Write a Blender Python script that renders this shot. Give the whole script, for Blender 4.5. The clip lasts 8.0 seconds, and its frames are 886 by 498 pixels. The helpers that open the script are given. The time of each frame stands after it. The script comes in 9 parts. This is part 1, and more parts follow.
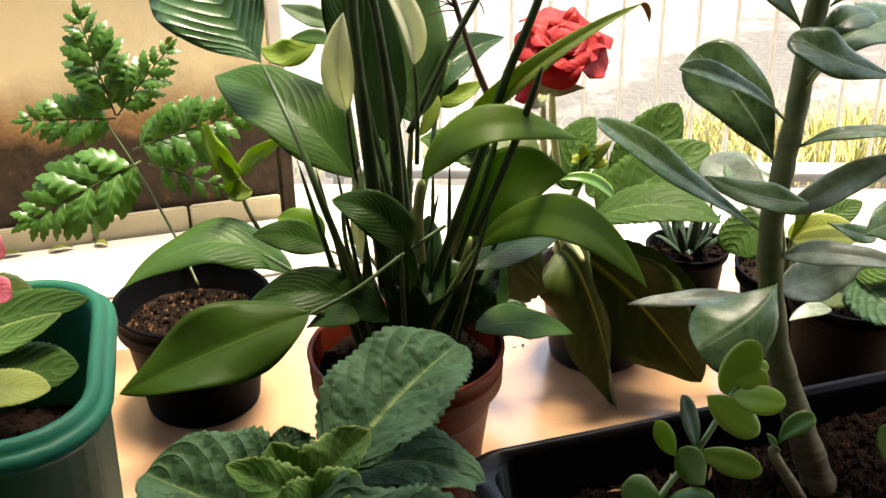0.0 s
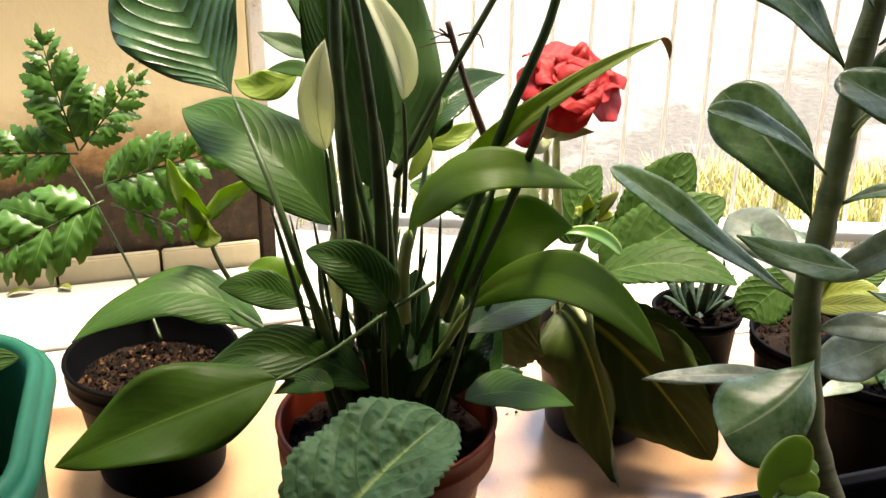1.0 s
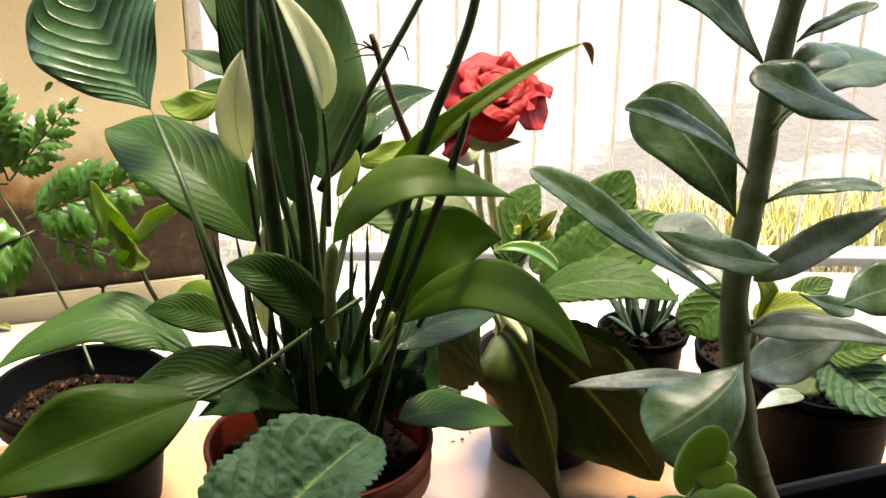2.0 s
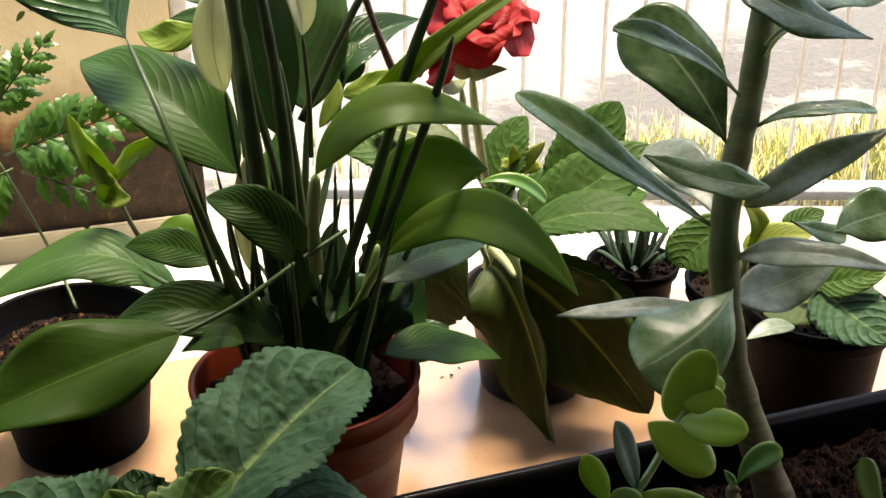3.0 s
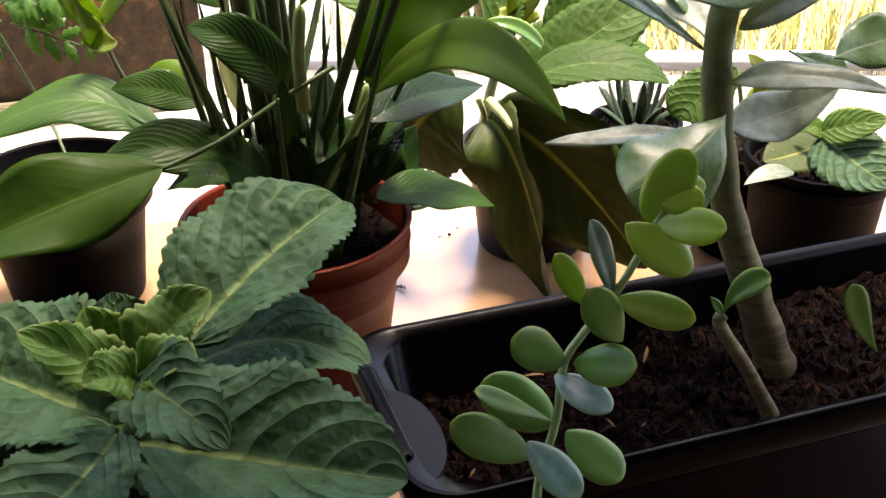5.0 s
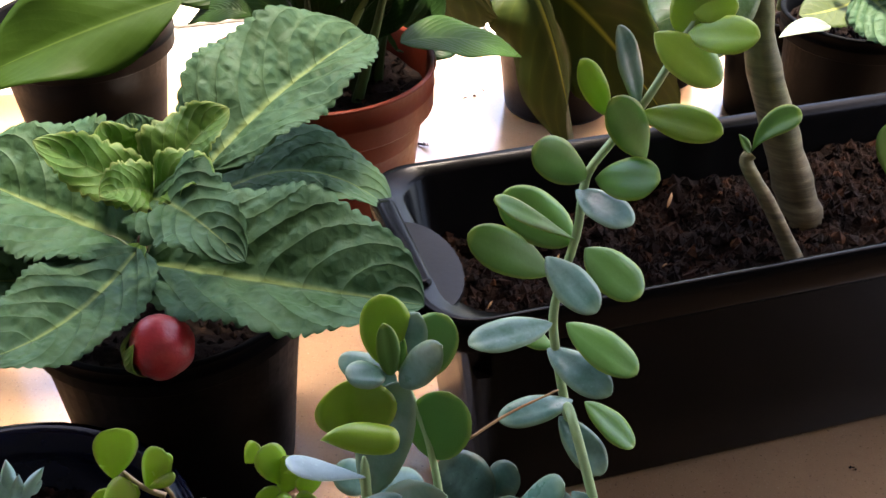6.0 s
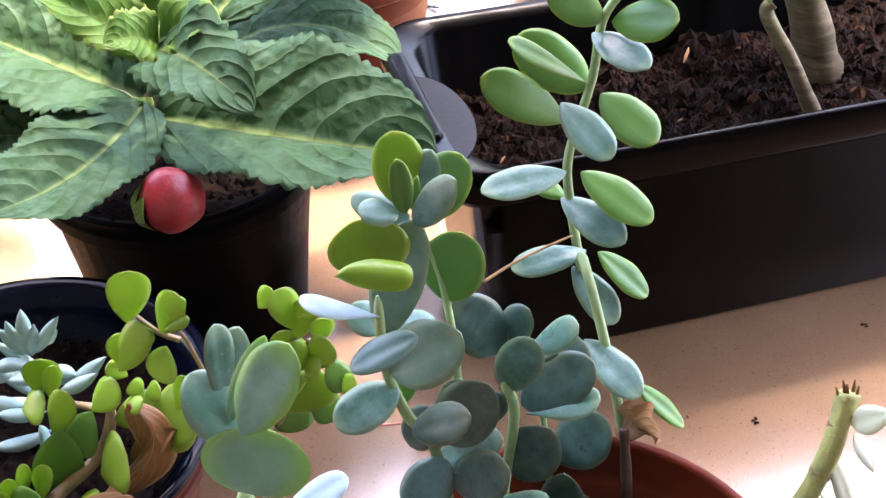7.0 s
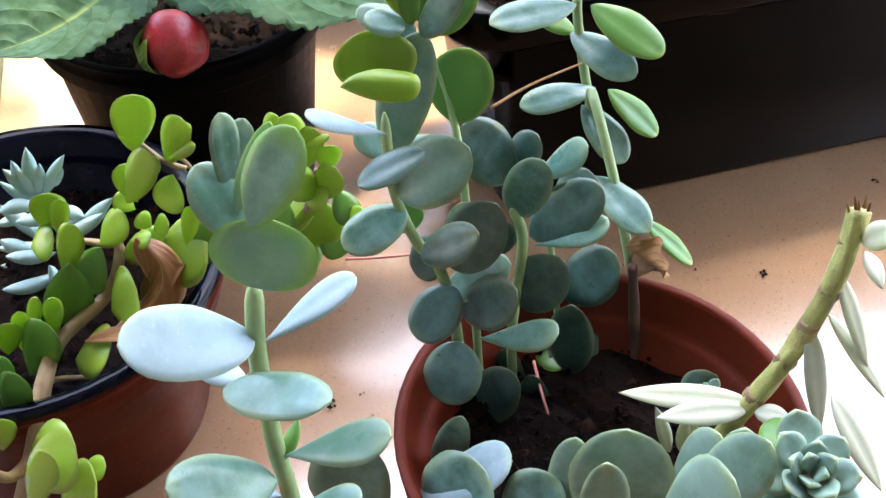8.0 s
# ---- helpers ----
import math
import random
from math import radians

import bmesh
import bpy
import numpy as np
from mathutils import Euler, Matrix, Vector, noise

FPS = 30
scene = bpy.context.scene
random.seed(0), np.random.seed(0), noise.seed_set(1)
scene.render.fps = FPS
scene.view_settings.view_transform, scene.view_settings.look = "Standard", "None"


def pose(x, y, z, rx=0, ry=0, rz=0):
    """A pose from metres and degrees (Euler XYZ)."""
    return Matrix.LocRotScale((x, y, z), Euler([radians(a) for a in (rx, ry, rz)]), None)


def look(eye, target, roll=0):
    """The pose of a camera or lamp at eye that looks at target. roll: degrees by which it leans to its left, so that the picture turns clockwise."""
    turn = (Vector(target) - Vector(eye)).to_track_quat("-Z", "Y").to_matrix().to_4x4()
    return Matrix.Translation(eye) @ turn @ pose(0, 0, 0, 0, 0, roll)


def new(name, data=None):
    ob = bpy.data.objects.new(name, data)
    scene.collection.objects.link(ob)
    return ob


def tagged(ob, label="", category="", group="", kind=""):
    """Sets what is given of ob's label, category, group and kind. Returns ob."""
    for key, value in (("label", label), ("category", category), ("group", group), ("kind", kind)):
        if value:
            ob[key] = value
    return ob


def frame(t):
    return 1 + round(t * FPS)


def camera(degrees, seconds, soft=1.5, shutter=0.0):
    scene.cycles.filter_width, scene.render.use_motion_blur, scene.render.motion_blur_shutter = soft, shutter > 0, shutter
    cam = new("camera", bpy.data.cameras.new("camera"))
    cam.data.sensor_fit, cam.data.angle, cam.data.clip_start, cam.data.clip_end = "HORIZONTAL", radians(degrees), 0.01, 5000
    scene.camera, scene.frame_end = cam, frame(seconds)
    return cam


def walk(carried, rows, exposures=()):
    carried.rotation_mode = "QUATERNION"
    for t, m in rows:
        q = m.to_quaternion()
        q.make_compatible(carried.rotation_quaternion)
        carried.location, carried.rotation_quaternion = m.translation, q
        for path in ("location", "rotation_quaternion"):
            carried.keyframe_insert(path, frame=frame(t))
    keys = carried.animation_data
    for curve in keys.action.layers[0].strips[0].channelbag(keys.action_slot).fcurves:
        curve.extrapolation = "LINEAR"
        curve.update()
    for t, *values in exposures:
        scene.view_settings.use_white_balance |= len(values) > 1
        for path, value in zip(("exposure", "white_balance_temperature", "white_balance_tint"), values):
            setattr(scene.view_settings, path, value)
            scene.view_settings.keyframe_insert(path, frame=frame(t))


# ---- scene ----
cam = camera(43.6, 8.0)
PATH = [
    (0, (0.031, 0.038, 0.655), (-0.093, 1.823, -0.239), -1.1),
    (0.5, (0.025, 0.134, 0.612), (-0.148, 1.926, -0.259), -0.7),
    (1, (0.026, 0.132, 0.618), (-0.083, 1.954, -0.199), 0.6),
    (1.5, (0.037, 0.131, 0.616), (-0.042, 1.99, -0.116), 0.2),
    (1.7, (0.049, 0.133, 0.603), (-0.023, 1.995, -0.122), 0.1),
    (2.8, (0.062, 0.148, 0.578), (0.022, 1.977, -0.23), -0.3),
    (3, (0.061, 0.148, 0.575), (0.016, 1.968, -0.253), -0.4),
    (3.5, (0.06, 0.145, 0.567), (-0.001, 1.948, -0.297), -0.4),
    (4, (0.06, 0.143, 0.559), (-0.017, 1.932, -0.332), -0.9),
    (4.5, (0.071, 0.143, 0.544), (0.008, 1.913, -0.386), -1.1),
    (4.7, (0.078, 0.143, 0.538), (0.014, 1.903, -0.408), -1.1),
    (5.8, (0.081, 0.13, 0.504), (-0.027, 1.789, -0.608), 0.4),
    (6, (0.082, 0.129, 0.494), (-0.033, 1.77, -0.643), -0.1),
    (6.5, (0.08, 0.127, 0.486), (-0.038, 1.697, -0.748), -0.1),
    (7, (0.081, 0.125, 0.479), (-0.043, 1.635, -0.826), -0.7),
    (7.5, (0.081, 0.12, 0.469), (-0.04, 1.562, -0.911), -1.0),
    (8, (0.082, 0.108, 0.456), (-0.049, 1.499, -0.975), -1.4),
]
EXPOSURES = [(0, 2.4, 7800, 11), (1.5, 2.45, 7800, 12), (3, 2.2, 7600, 12), (3.5, 2.5, 7600, 14), (4.5, 2.7, 7600, 21), (6, 3.45, 7300, 19), (6.5, 4.45, 7100, 27), (7, 4.5, 7000, 26), (8, 4.45, 7100, 14)]
walk(cam, [(t, look(eye, target, roll)) for t, eye, target, roll in PATH], EXPOSURES)
SKY_STRENGTH, SUN_STRENGTH, UNSEEN_ROOF_EDGE, WALL_TOP = 0.13, 5.0, 1.26, 0.55
SUN_WAY = (-0.12, -0.17, -0.94)

# ---- world, sun, exposure ----
world = bpy.data.worlds.new("sky")
scene.world = world
world.use_nodes = True
wn, wl = world.node_tree.nodes, world.node_tree.links
sky = wn.new("ShaderNodeTexSky")
sky.sky_type, sky.sun_disc = "NISHITA", False
sky.sun_elevation, sky.sun_rotation = radians(77), radians(35)
sky.dust_density, sky.ozone_density = 2.0, 1.0
wl.new(sky.outputs[0], wn["Background"].inputs[0])
wn["Background"].inputs[1].default_value = SKY_STRENGTH
sun = new("sun", bpy.data.lights.new("sun", "SUN"))
sun.data.energy, sun.data.angle, sun.data.color = SUN_STRENGTH, radians(20), (1.0, 0.94, 0.84)
sun.matrix_world = look((0, 0, 0), SUN_WAY)


# ---- materials ----
def mat(name):
    m = bpy.data.materials.new(name)
    m.use_nodes = True
    nt = m.node_tree
    return m, nt.nodes, nt.links, nt.nodes["Principled BSDF"]


def math_node(n, l, op, a, b=None, clamp=False):
    k = n.new("ShaderNodeMath")
    k.operation, k.use_clamp = op, clamp
    for i, v in enumerate((a, b)):
        if v is None:
            continue
        if isinstance(v, (int, float)):
            k.inputs[i].default_value = v
        else:
            l.new(v, k.inputs[i])
    return k.outputs[0]


def mix(n, l, fac, a, b, kind="MIX"):
    k = n.new("ShaderNodeMix")
    k.data_type, k.blend_type = "RGBA", kind
    for sock, v in ((k.inputs[0], fac), (k.inputs[6], a), (k.inputs[7], b)):
        if isinstance(v, (int, float)):
            sock.default_value = v
        elif isinstance(v, tuple):
            sock.default_value = (*v, 1)
        else:
            l.new(v, sock)
    return k.outputs[2]


def noise_tex(n, l, scale, detail=4, rough=0.55, coord="Object", stretch=None):
    tc = n.new("ShaderNodeTexCoord")
    v = tc.outputs[coord]
    if stretch:
        mp = n.new("ShaderNodeMapping")
        mp.inputs["Scale"].default_value = stretch
        l.new(v, mp.inputs[0])
        v = mp.outputs[0]
    k = n.new("ShaderNodeTexNoise")
    k.inputs["Scale"].default_value, k.inputs["Detail"].default_value, k.inputs["Roughness"].default_value = scale, detail, rough
    l.new(v, k.inputs["Vector"])
    return k.outputs["Fac"]


def ramp(n, l, fac, *stops):
    k = n.new("ShaderNodeValToRGB")
    e = k.color_ramp.elements
    while len(e) < len(stops):
        e.new(0.5)
    for el, (p, c) in zip(e, stops):
        el.position, el.color = p, (*c, 1) if isinstance(c, tuple) else (c, c, c, 1)
    l.new(fac, k.inputs[0])
    return k.outputs[0]


def bump(n, l, height, strength, dist, target, normal=None):
    k = n.new("ShaderNodeBump")
    k.inputs["Strength"].default_value, k.inputs["Distance"].default_value = strength, dist
    l.new(height, k.inputs["Height"])
    if normal:
        l.new(normal, k.inputs["Normal"])
    l.new(k.outputs[0], target)
    return k.outputs[0]


def plain(name, col, rough=0.5, var=0.12, scale=30.0, bump_amt=0.1, bump_dist=0.001, coat=0.0, spec=0.5, wear=None):
    """A surface of one paint with blotches, grain and, if given, a second worn colour in patches."""
    m, n, l, p = mat(name)
    a = noise_tex(n, l, scale, 5)
    b = noise_tex(n, l, scale * 9, 3)
    dark = tuple(c * (1 - var) for c in col)
    light = tuple(min(1, c * (1 + var)) for c in col)
    c = ramp(n, l, a, (0.3, dark), (0.7, light))
    if wear:
        w = ramp(n, l, noise_tex(n, l, scale * 0.6, 6, 0.7), (0.52, 0.0), (0.72, 1.0))
        c = mix(n, l, w, c, wear)
    l.new(c, p.inputs["Base Color"])
    r = math_node(n, l, "MULTIPLY_ADD", b, 0.18)
    r.node.inputs[2].default_value = rough - 0.09
    l.new(r, p.inputs["Roughness"])
    p.inputs["Coat Weight"].default_value = coat
    p.inputs["Specular IOR Level"].default_value = spec
    bump(n, l, b, bump_amt, bump_dist, p.inputs["Normal"])
    return m


def leaf_mat(name, col, rib, edge=None, rough=0.35, veins=9, slant=0.5, vein_amt=0.25, glow=0.3, blotch=0.25, bloom=None, rib_w=0.05, relief=0.5, spec=0.5, quilt=0.0, rim=0.84, shine=(1.5, 1.65, 0.6), deep=0.0011):
    """A leaf blade: midrib, side veins in colour and relief along its own length, blotches, light that shines through."""
    m, n, l, p = mat(name)
    uv = n.new("ShaderNodeUVMap")
    sep = n.new("ShaderNodeSeparateXYZ")
    l.new(uv.outputs[0], sep.inputs[0])
    u = math_node(n, l, "ABSOLUTE", math_node(n, l, "MULTIPLY_ADD", sep.outputs[0], 2.0))
    u.node.inputs[0].links[0].from_node.inputs[2].default_value = -1.0
    v = sep.outputs[1]
    ph = math_node(n, l, "MULTIPLY", math_node(n, l, "SUBTRACT", v, math_node(n, l, "MULTIPLY", math_node(n, l, "POWER", u, 1.4), slant)), veins * math.pi)
    wob = noise_tex(n, l, 60, 2)
    ph = math_node(n, l, "ADD", ph, math_node(n, l, "MULTIPLY", wob, 0.5))
    line = math_node(n, l, "POWER", math_node(n, l, "ABSOLUTE", math_node(n, l, "SINE", ph)), 0.45)
    vein = math_node(n, l, "SUBTRACT", 1.0, line)
    ribw = math_node(n, l, "MULTIPLY", math_node(n, l, "SUBTRACT", 1.15, v), rib_w)
    ribf = math_node(n, l, "SUBTRACT", 1.0, math_node(n, l, "DIVIDE", u, ribw), True)
    info = n.new("ShaderNodeObjectInfo")
    big = noise_tex(n, l, 14, 5, 0.6)
    tone = math_node(n, l, "ADD", math_node(n, l, "MULTIPLY", big, 0.7), math_node(n, l, "MULTIPLY", info.outputs["Random"], 0.3))
    dark = tuple(c * (1 - blotch) for c in col)
    light = tuple(c * (1 + blotch) for c in col)
    c = ramp(n, l, tone, (0.25, dark), (0.75, light))
    if bloom:
        c = mix(n, l, ramp(n, l, noise_tex(n, l, 70, 5, 0.65), (0.36, 0.0), (0.66, 1.0)), c, bloom)
        c = mix(n, l, ramp(n, l, noise_tex(n, l, 520, 2, 0.5), (0.66, 0.0), (0.74, 0.22)), c, tuple(min(1, 1.6 * x) for x in bloom))
    c = mix(n, l, math_node(n, l, "MULTIPLY", vein, vein_amt), c, rib)
    c = mix(n, l, math_node(n, l, "MULTIPLY", ribf, 0.85), c, rib)
    if edge:
        e = math_node(n, l, "MAXIMUM", ramp(n, l, u, (rim, 0.0), (0.98, 1.0)), ramp(n, l, v, (0.5 + 0.5 * rim, 0.0), (0.99, 1.0)))
        c = mix(n, l, math_node(n, l, "MULTIPLY", e, 0.7), c, edge)
    l.new(c, p.inputs["Base Color"])
    grain = noise_tex(n, l, 420, 3)
    r = math_node(n, l, "MULTIPLY_ADD", noise_tex(n, l, 90, 4), 0.25)
    r.node.inputs[2].default_value = rough - 0.12
    l.new(r, p.inputs["Roughness"])
    p.inputs["Specular IOR Level"].default_value = spec
    h = math_node(n, l, "ADD", math_node(n, l, "MULTIPLY", line, relief), math_node(n, l, "MULTIPLY", grain, 0.12))
    if quilt:
        vo = n.new("ShaderNodeTexVoronoi")
        vo.feature = "DISTANCE_TO_EDGE"
        vo.inputs["Scale"].default_value = 120
        tc = n.new("ShaderNodeTexCoord")
        l.new(tc.outputs["Object"], vo.inputs["Vector"])
        q = ramp(n, l, vo.outputs["Distance"], (0.0, 0.0), (0.5, 1.0))
        q.node.color_ramp.interpolation = "EASE"
        h = math_node(n, l, "ADD", h, math_node(n, l, "MULTIPLY", q, quilt))
        c = mix(n, l, math_node(n, l, "MULTIPLY", math_node(n, l, "SUBTRACT", 1.0, q), 0.07), c, rib)
        l.new(c, p.inputs["Base Color"])
    bump(n, l, h, 0.6, deep, p.inputs["Normal"])
    tr = n.new("ShaderNodeBsdfTranslucent")
    l.new(mix(n, l, 1.0, c, shine, "MULTIPLY"), tr.inputs[0])
    ms = n.new("ShaderNodeMixShader")
    ms.inputs[0].default_value = glow
    l.new(p.outputs[0], ms.inputs[1])
    l.new(tr.outputs[0], ms.inputs[2])
    l.new(ms.outputs[0], n["Material Output"].inputs[0])
    return m


def soil_mat(name, dark, light, chip=1.0):
    m, n, l, p = mat(name)
    c = ramp(n, l, noise_tex(n, l, 90, 6, 0.7), (0.3, dark), (0.62, light), (0.78, tuple(min(1, 2.6 * x) for x in light)))
    info = n.new("ShaderNodeNewGeometry")
    c = mix(n, l, 1.0, c, ramp(n, l, info.outputs["Random Per Island"], (0.0, (0.45, 0.42, 0.4)), (0.7, (1.0, 0.92, 0.85)), (0.86, (1.6, 1.35, 1.1)), (0.93, (1.8 + 5.2 * chip, 1.5 + 4.5 * chip, 1.2 + 3.4 * chip)), (1.0, (2.2 + 9 * chip, 1.8 + 8 * chip, 1.5 + 6 * chip))), "MULTIPLY")
    l.new(c, p.inputs["Base Color"])
    p.inputs["Roughness"].default_value = 0.85
    p.inputs["Specular IOR Level"].default_value = 0.08
    bump(n, l, noise_tex(n, l, 260, 5, 0.7), 0.8, 0.003, p.inputs["Normal"])
    return m


# ---- mesh helpers ----
def V(*a):
    return Vector(a)


def smooth(me, on=True):
    me.polygons.foreach_set("use_smooth", [on] * len(me.polygons))


def put(name, me, material, parent=None, label=""):
    """Link one mesh as an object, as a part under parent."""
    me.materials.append(material)
    ob = new(name, me)
    if parent:
        ob.parent = parent
        ob.matrix_parent_inverse = parent.matrix_world.inverted() if parent.parent is None and parent.data is None else Matrix()
        ob.matrix_basis = Matrix()
    return tagged(ob, label)


def part(name, bm, material, parent, label="", soft=True):
    me = bpy.data.meshes.new(name)
    bmesh.ops.recalc_face_normals(bm, faces=bm.faces)
    bm.to_mesh(me)
    bm.free()
    smooth(me, soft)
    return put(name, me, material, parent, label)


def thing(name, place, label, category, group=""):
    e = new(name)
    e.empty_display_size = 0.02
    e.matrix_world = Matrix.Translation(place)
    bpy.context.view_layer.update()
    return tagged(e, label, category, group)


PROFILES = {  # rise and fall of the half width along a blade
    "lance": (0.75, 0.95), "ovate": (0.5, 0.72), "round": (0.55, 0.5), "spoon": (1.25, 0.48), "oblong": (0.5, 0.42), "needle": (0.3, 0.8), "ellip": (0.75, 0.55), "heart": (0.95, 0.62), "obovate": (0.80, 0.42), "broad": (0.46, 0.56),
}


def bezier(a, m, b, s):
    c = m * 2 - (a + b) * 0.5
    return a * (1 - s) ** 2 + c * (2 * s * (1 - s)) + b * s ** 2, (c - a) * (2 * (1 - s)) + (b - c) * (2 * s)


def blade(name, parent, material, base, mid, tip, side, width, shape="lance", fold=0.12, thick=0.0007, n=16, m=6, teeth=0, bite=0.06,
          pucker=0.0, ribs=7, lean=0.4, wave=0.0, turns=2.0, twist=0.0, curl=0.0, label=""):
    """A leaf: a bowed midrib from base over mid to tip, side the way across it, width its full width in metres."""
    base, mid, tip, side = Vector(base), Vector(mid), Vector(tip), Vector(side).normalized()
    a, b = PROFILES[shape]
    peak = (a / (a + b)) ** a * (b / (a + b)) ** b
    phase = (base.x * 91 + base.z * 57) % 6.28
    if thick > 0.002 and shape in ("round", "ellip"):  # fleshy leaves are cupped and turned, each a little differently
        own = (base.x * 913 + base.z * 517 + base.y * 331) % 1.0
        fold, twist, wave = fold + 0.16 * own, twist + 34 * (own - 0.5), 0.05
    rows_top, rows_low, along = [], [], []
    for i in range(n + 1):
        s = i / n
        s = 0.5 - 0.5 * math.cos(math.pi * s) if teeth == 0 else s
        along.append(s)
        p, t = bezier(base, mid, tip, s)
        t.normalize()
        sd = side - t * side.dot(t)
        sd.normalize()
        if twist:
            sd = Matrix.Rotation(radians(twist) * (s - 0.3), 3, t) @ sd
        nr = sd.cross(t).normalized()
        q = min(max(s, 0.0), 1.0)
        w = max(width * 0.5 * q ** a * (1 - q) ** b / peak, 0.00005)
        notch = 0.0
        if teeth:
            notch = bite * (0.7 + 0.6 * noise.noise(V(s * 17, base.x * 70, base.z * 70))) * (abs(math.sin(math.pi * (teeth * s + 0.6 * noise.noise(V(s * 8, base.z * 90, base.x * 90))))) - 0.5)
        top, low = [], []
        for j in range(m + 1):
            u = 2 * j / m - 1
            k = abs(u)
            up = fold * k * w - curl * k * k * w
            if wave:
                up += wave * w * k * k * math.sin(2 * math.pi * turns * s + phase + (1.3 if u > 0 else 0))
            if pucker:
                up += pucker * width * abs(math.sin(math.pi * (ribs * (s - lean * k ** 1.4) + 0.45 * noise.noise(V(s * 9 + base.x * 50, u * 4, base.z * 50))))) ** 0.7 * (1 - k ** 4) * min(1, 5 * k) * min(1, 4 * (1 - s))
            x = p + sd * (u * w * (1 + notch * k ** 6)) + nr * up
            body = thick * 0.5 * ((1 - k ** 4) if thick < 0.002 else (1 - k * k) ** 0.7 * min(1, 0.25 + 3.2 * s * (1 - s)))
            top.append(x + nr * body)
            low.append(x - nr * (body + 0.00004))
        rows_top.append(top)
        rows_low.append(low)
    verts = [v for r in rows_top for v in r] + [v for r in rows_low for v in r]
    off, c = (n + 1) * (m + 1), m + 1
    faces = []
    for i in range(n):
        for j in range(m):
            k = i * c + j
            faces += [(k, k + c, k + c + 1, k + 1), (off + k, off + k + 1, off + k + c + 1, off + k + c)]
        k = i * c
        faces += [(k, off + k, off + k + c, k + c), (k + m, k + m + c, off + k + m + c, off + k + m)]
    me = bpy.data.meshes.new(name)
    me.from_pydata(verts, [], faces)
    layer = me.uv_layers.new(name="UVMap")
    loops = np.empty(len(me.loops), dtype=np.int32)
    me.loops.foreach_get("vertex_index", loops)
    k = loops % off
    layer.data.foreach_set("uv", np.stack([(k % c) / m, np.array(along)[k // c]], 1).astype(np.float32).ravel())
    smooth(me)
    return put(name, me, material, parent, label)


def tube_into(verts, faces, pts, radii, seg=8, knots=0.0):
    base = len(verts)
    prev = None
    for i, p in enumerate(pts):
        t = (pts[min(i + 1, len(pts) - 1)] - pts[max(i - 1, 0)]).normalized()
        ref = prev if prev else (V(1, 0, 0) if abs(t.x) < 0.8 else V(0, 1, 0))
        x = (ref - t * ref.dot(t)).normalized()
        prev = x
        y = t.cross(x)
        for k in range(seg):
            an = 2 * math.pi * k / seg
            r = radii[i] * (1 + knots * noise.noise(p * 90 + V(k, 0, 0)))
            verts.append(p + x * (r * math.cos(an)) + y * (r * math.sin(an)))
    for i in range(len(pts) - 1):
        for k in range(seg):
            a, b = base + i * seg + k, base + i * seg + (k + 1) % seg
            faces.append((a, b, b + seg, a + seg))
    faces.append(tuple(base + k for k in range(seg))[::-1])
    faces.append(tuple(base + (len(pts) - 1) * seg + k for k in range(seg)))


def spline(points, steps):
    """A smooth line through the given places."""
    ps = [Vector(p) for p in points]
    if len(ps) == 2:
        return [ps[0].lerp(ps[1], i / steps) for i in range(steps + 1)]
    out = []
    for i in range(len(ps) - 1):
        p0, p1, p2, p3 = ps[max(i - 1, 0)], ps[i], ps[i + 1], ps[min(i + 2, len(ps) - 1)]
        for k in range(steps):
            s = k / steps
            out.append(0.5 * (2 * p1 + (p2 - p0) * s + (2 * p0 - 5 * p1 + 4 * p2 - p3) * s * s + (3 * p1 - p0 - 3 * p2 + p3) * s ** 3))
    return out + [ps[-1]]


def stem(name, parent, material, points, r0, r1, seg=8, steps=6, knots=0.0, label=""):
    pts = spline(points, steps)
    radii = [r0 + (r1 - r0) * i / (len(pts) - 1) for i in range(len(pts))]
    if name in ("stem", "leaf_stalk", "flower_stalk", "rachis"):
        radii[-1] *= 0.3
        radii[-2] *= 0.8
    verts, faces = [], []
    tube_into(verts, faces, pts, radii, seg, knots)
    me = bpy.data.meshes.new(name)
    me.from_pydata(verts, [], faces)
    smooth(me)
    return put(name, me, material, parent, label)


def lathe(bm, outline, seg=48):
    """Turn an outline of (radius, height) pairs round the z axis."""
    rings = []
    for r, z in outline:
        if r < 1e-5:
            rings.append([bm.verts.new((0, 0, z))])
        else:
            rings.append([bm.verts.new((r * math.cos(2 * math.pi * k / seg), r * math.sin(2 * math.pi * k / seg), z)) for k in range(seg)])
    for a, b in zip(rings, rings[1:]):
        for k in range(seg):
            q = [a[k % len(a)], a[(k + 1) % len(a)], b[(k + 1) % len(b)], b[k % len(b)]]
            u = []
            for v in q:
                if v not in u:
                    u.append(v)
            if len(u) > 2:
                bm.faces.new(u)
    return bm


def shift(bm, place, turn=0.0, lean=(0, 0)):
    bm.transform(pose(*place, lean[0], lean[1], turn))
    return bm


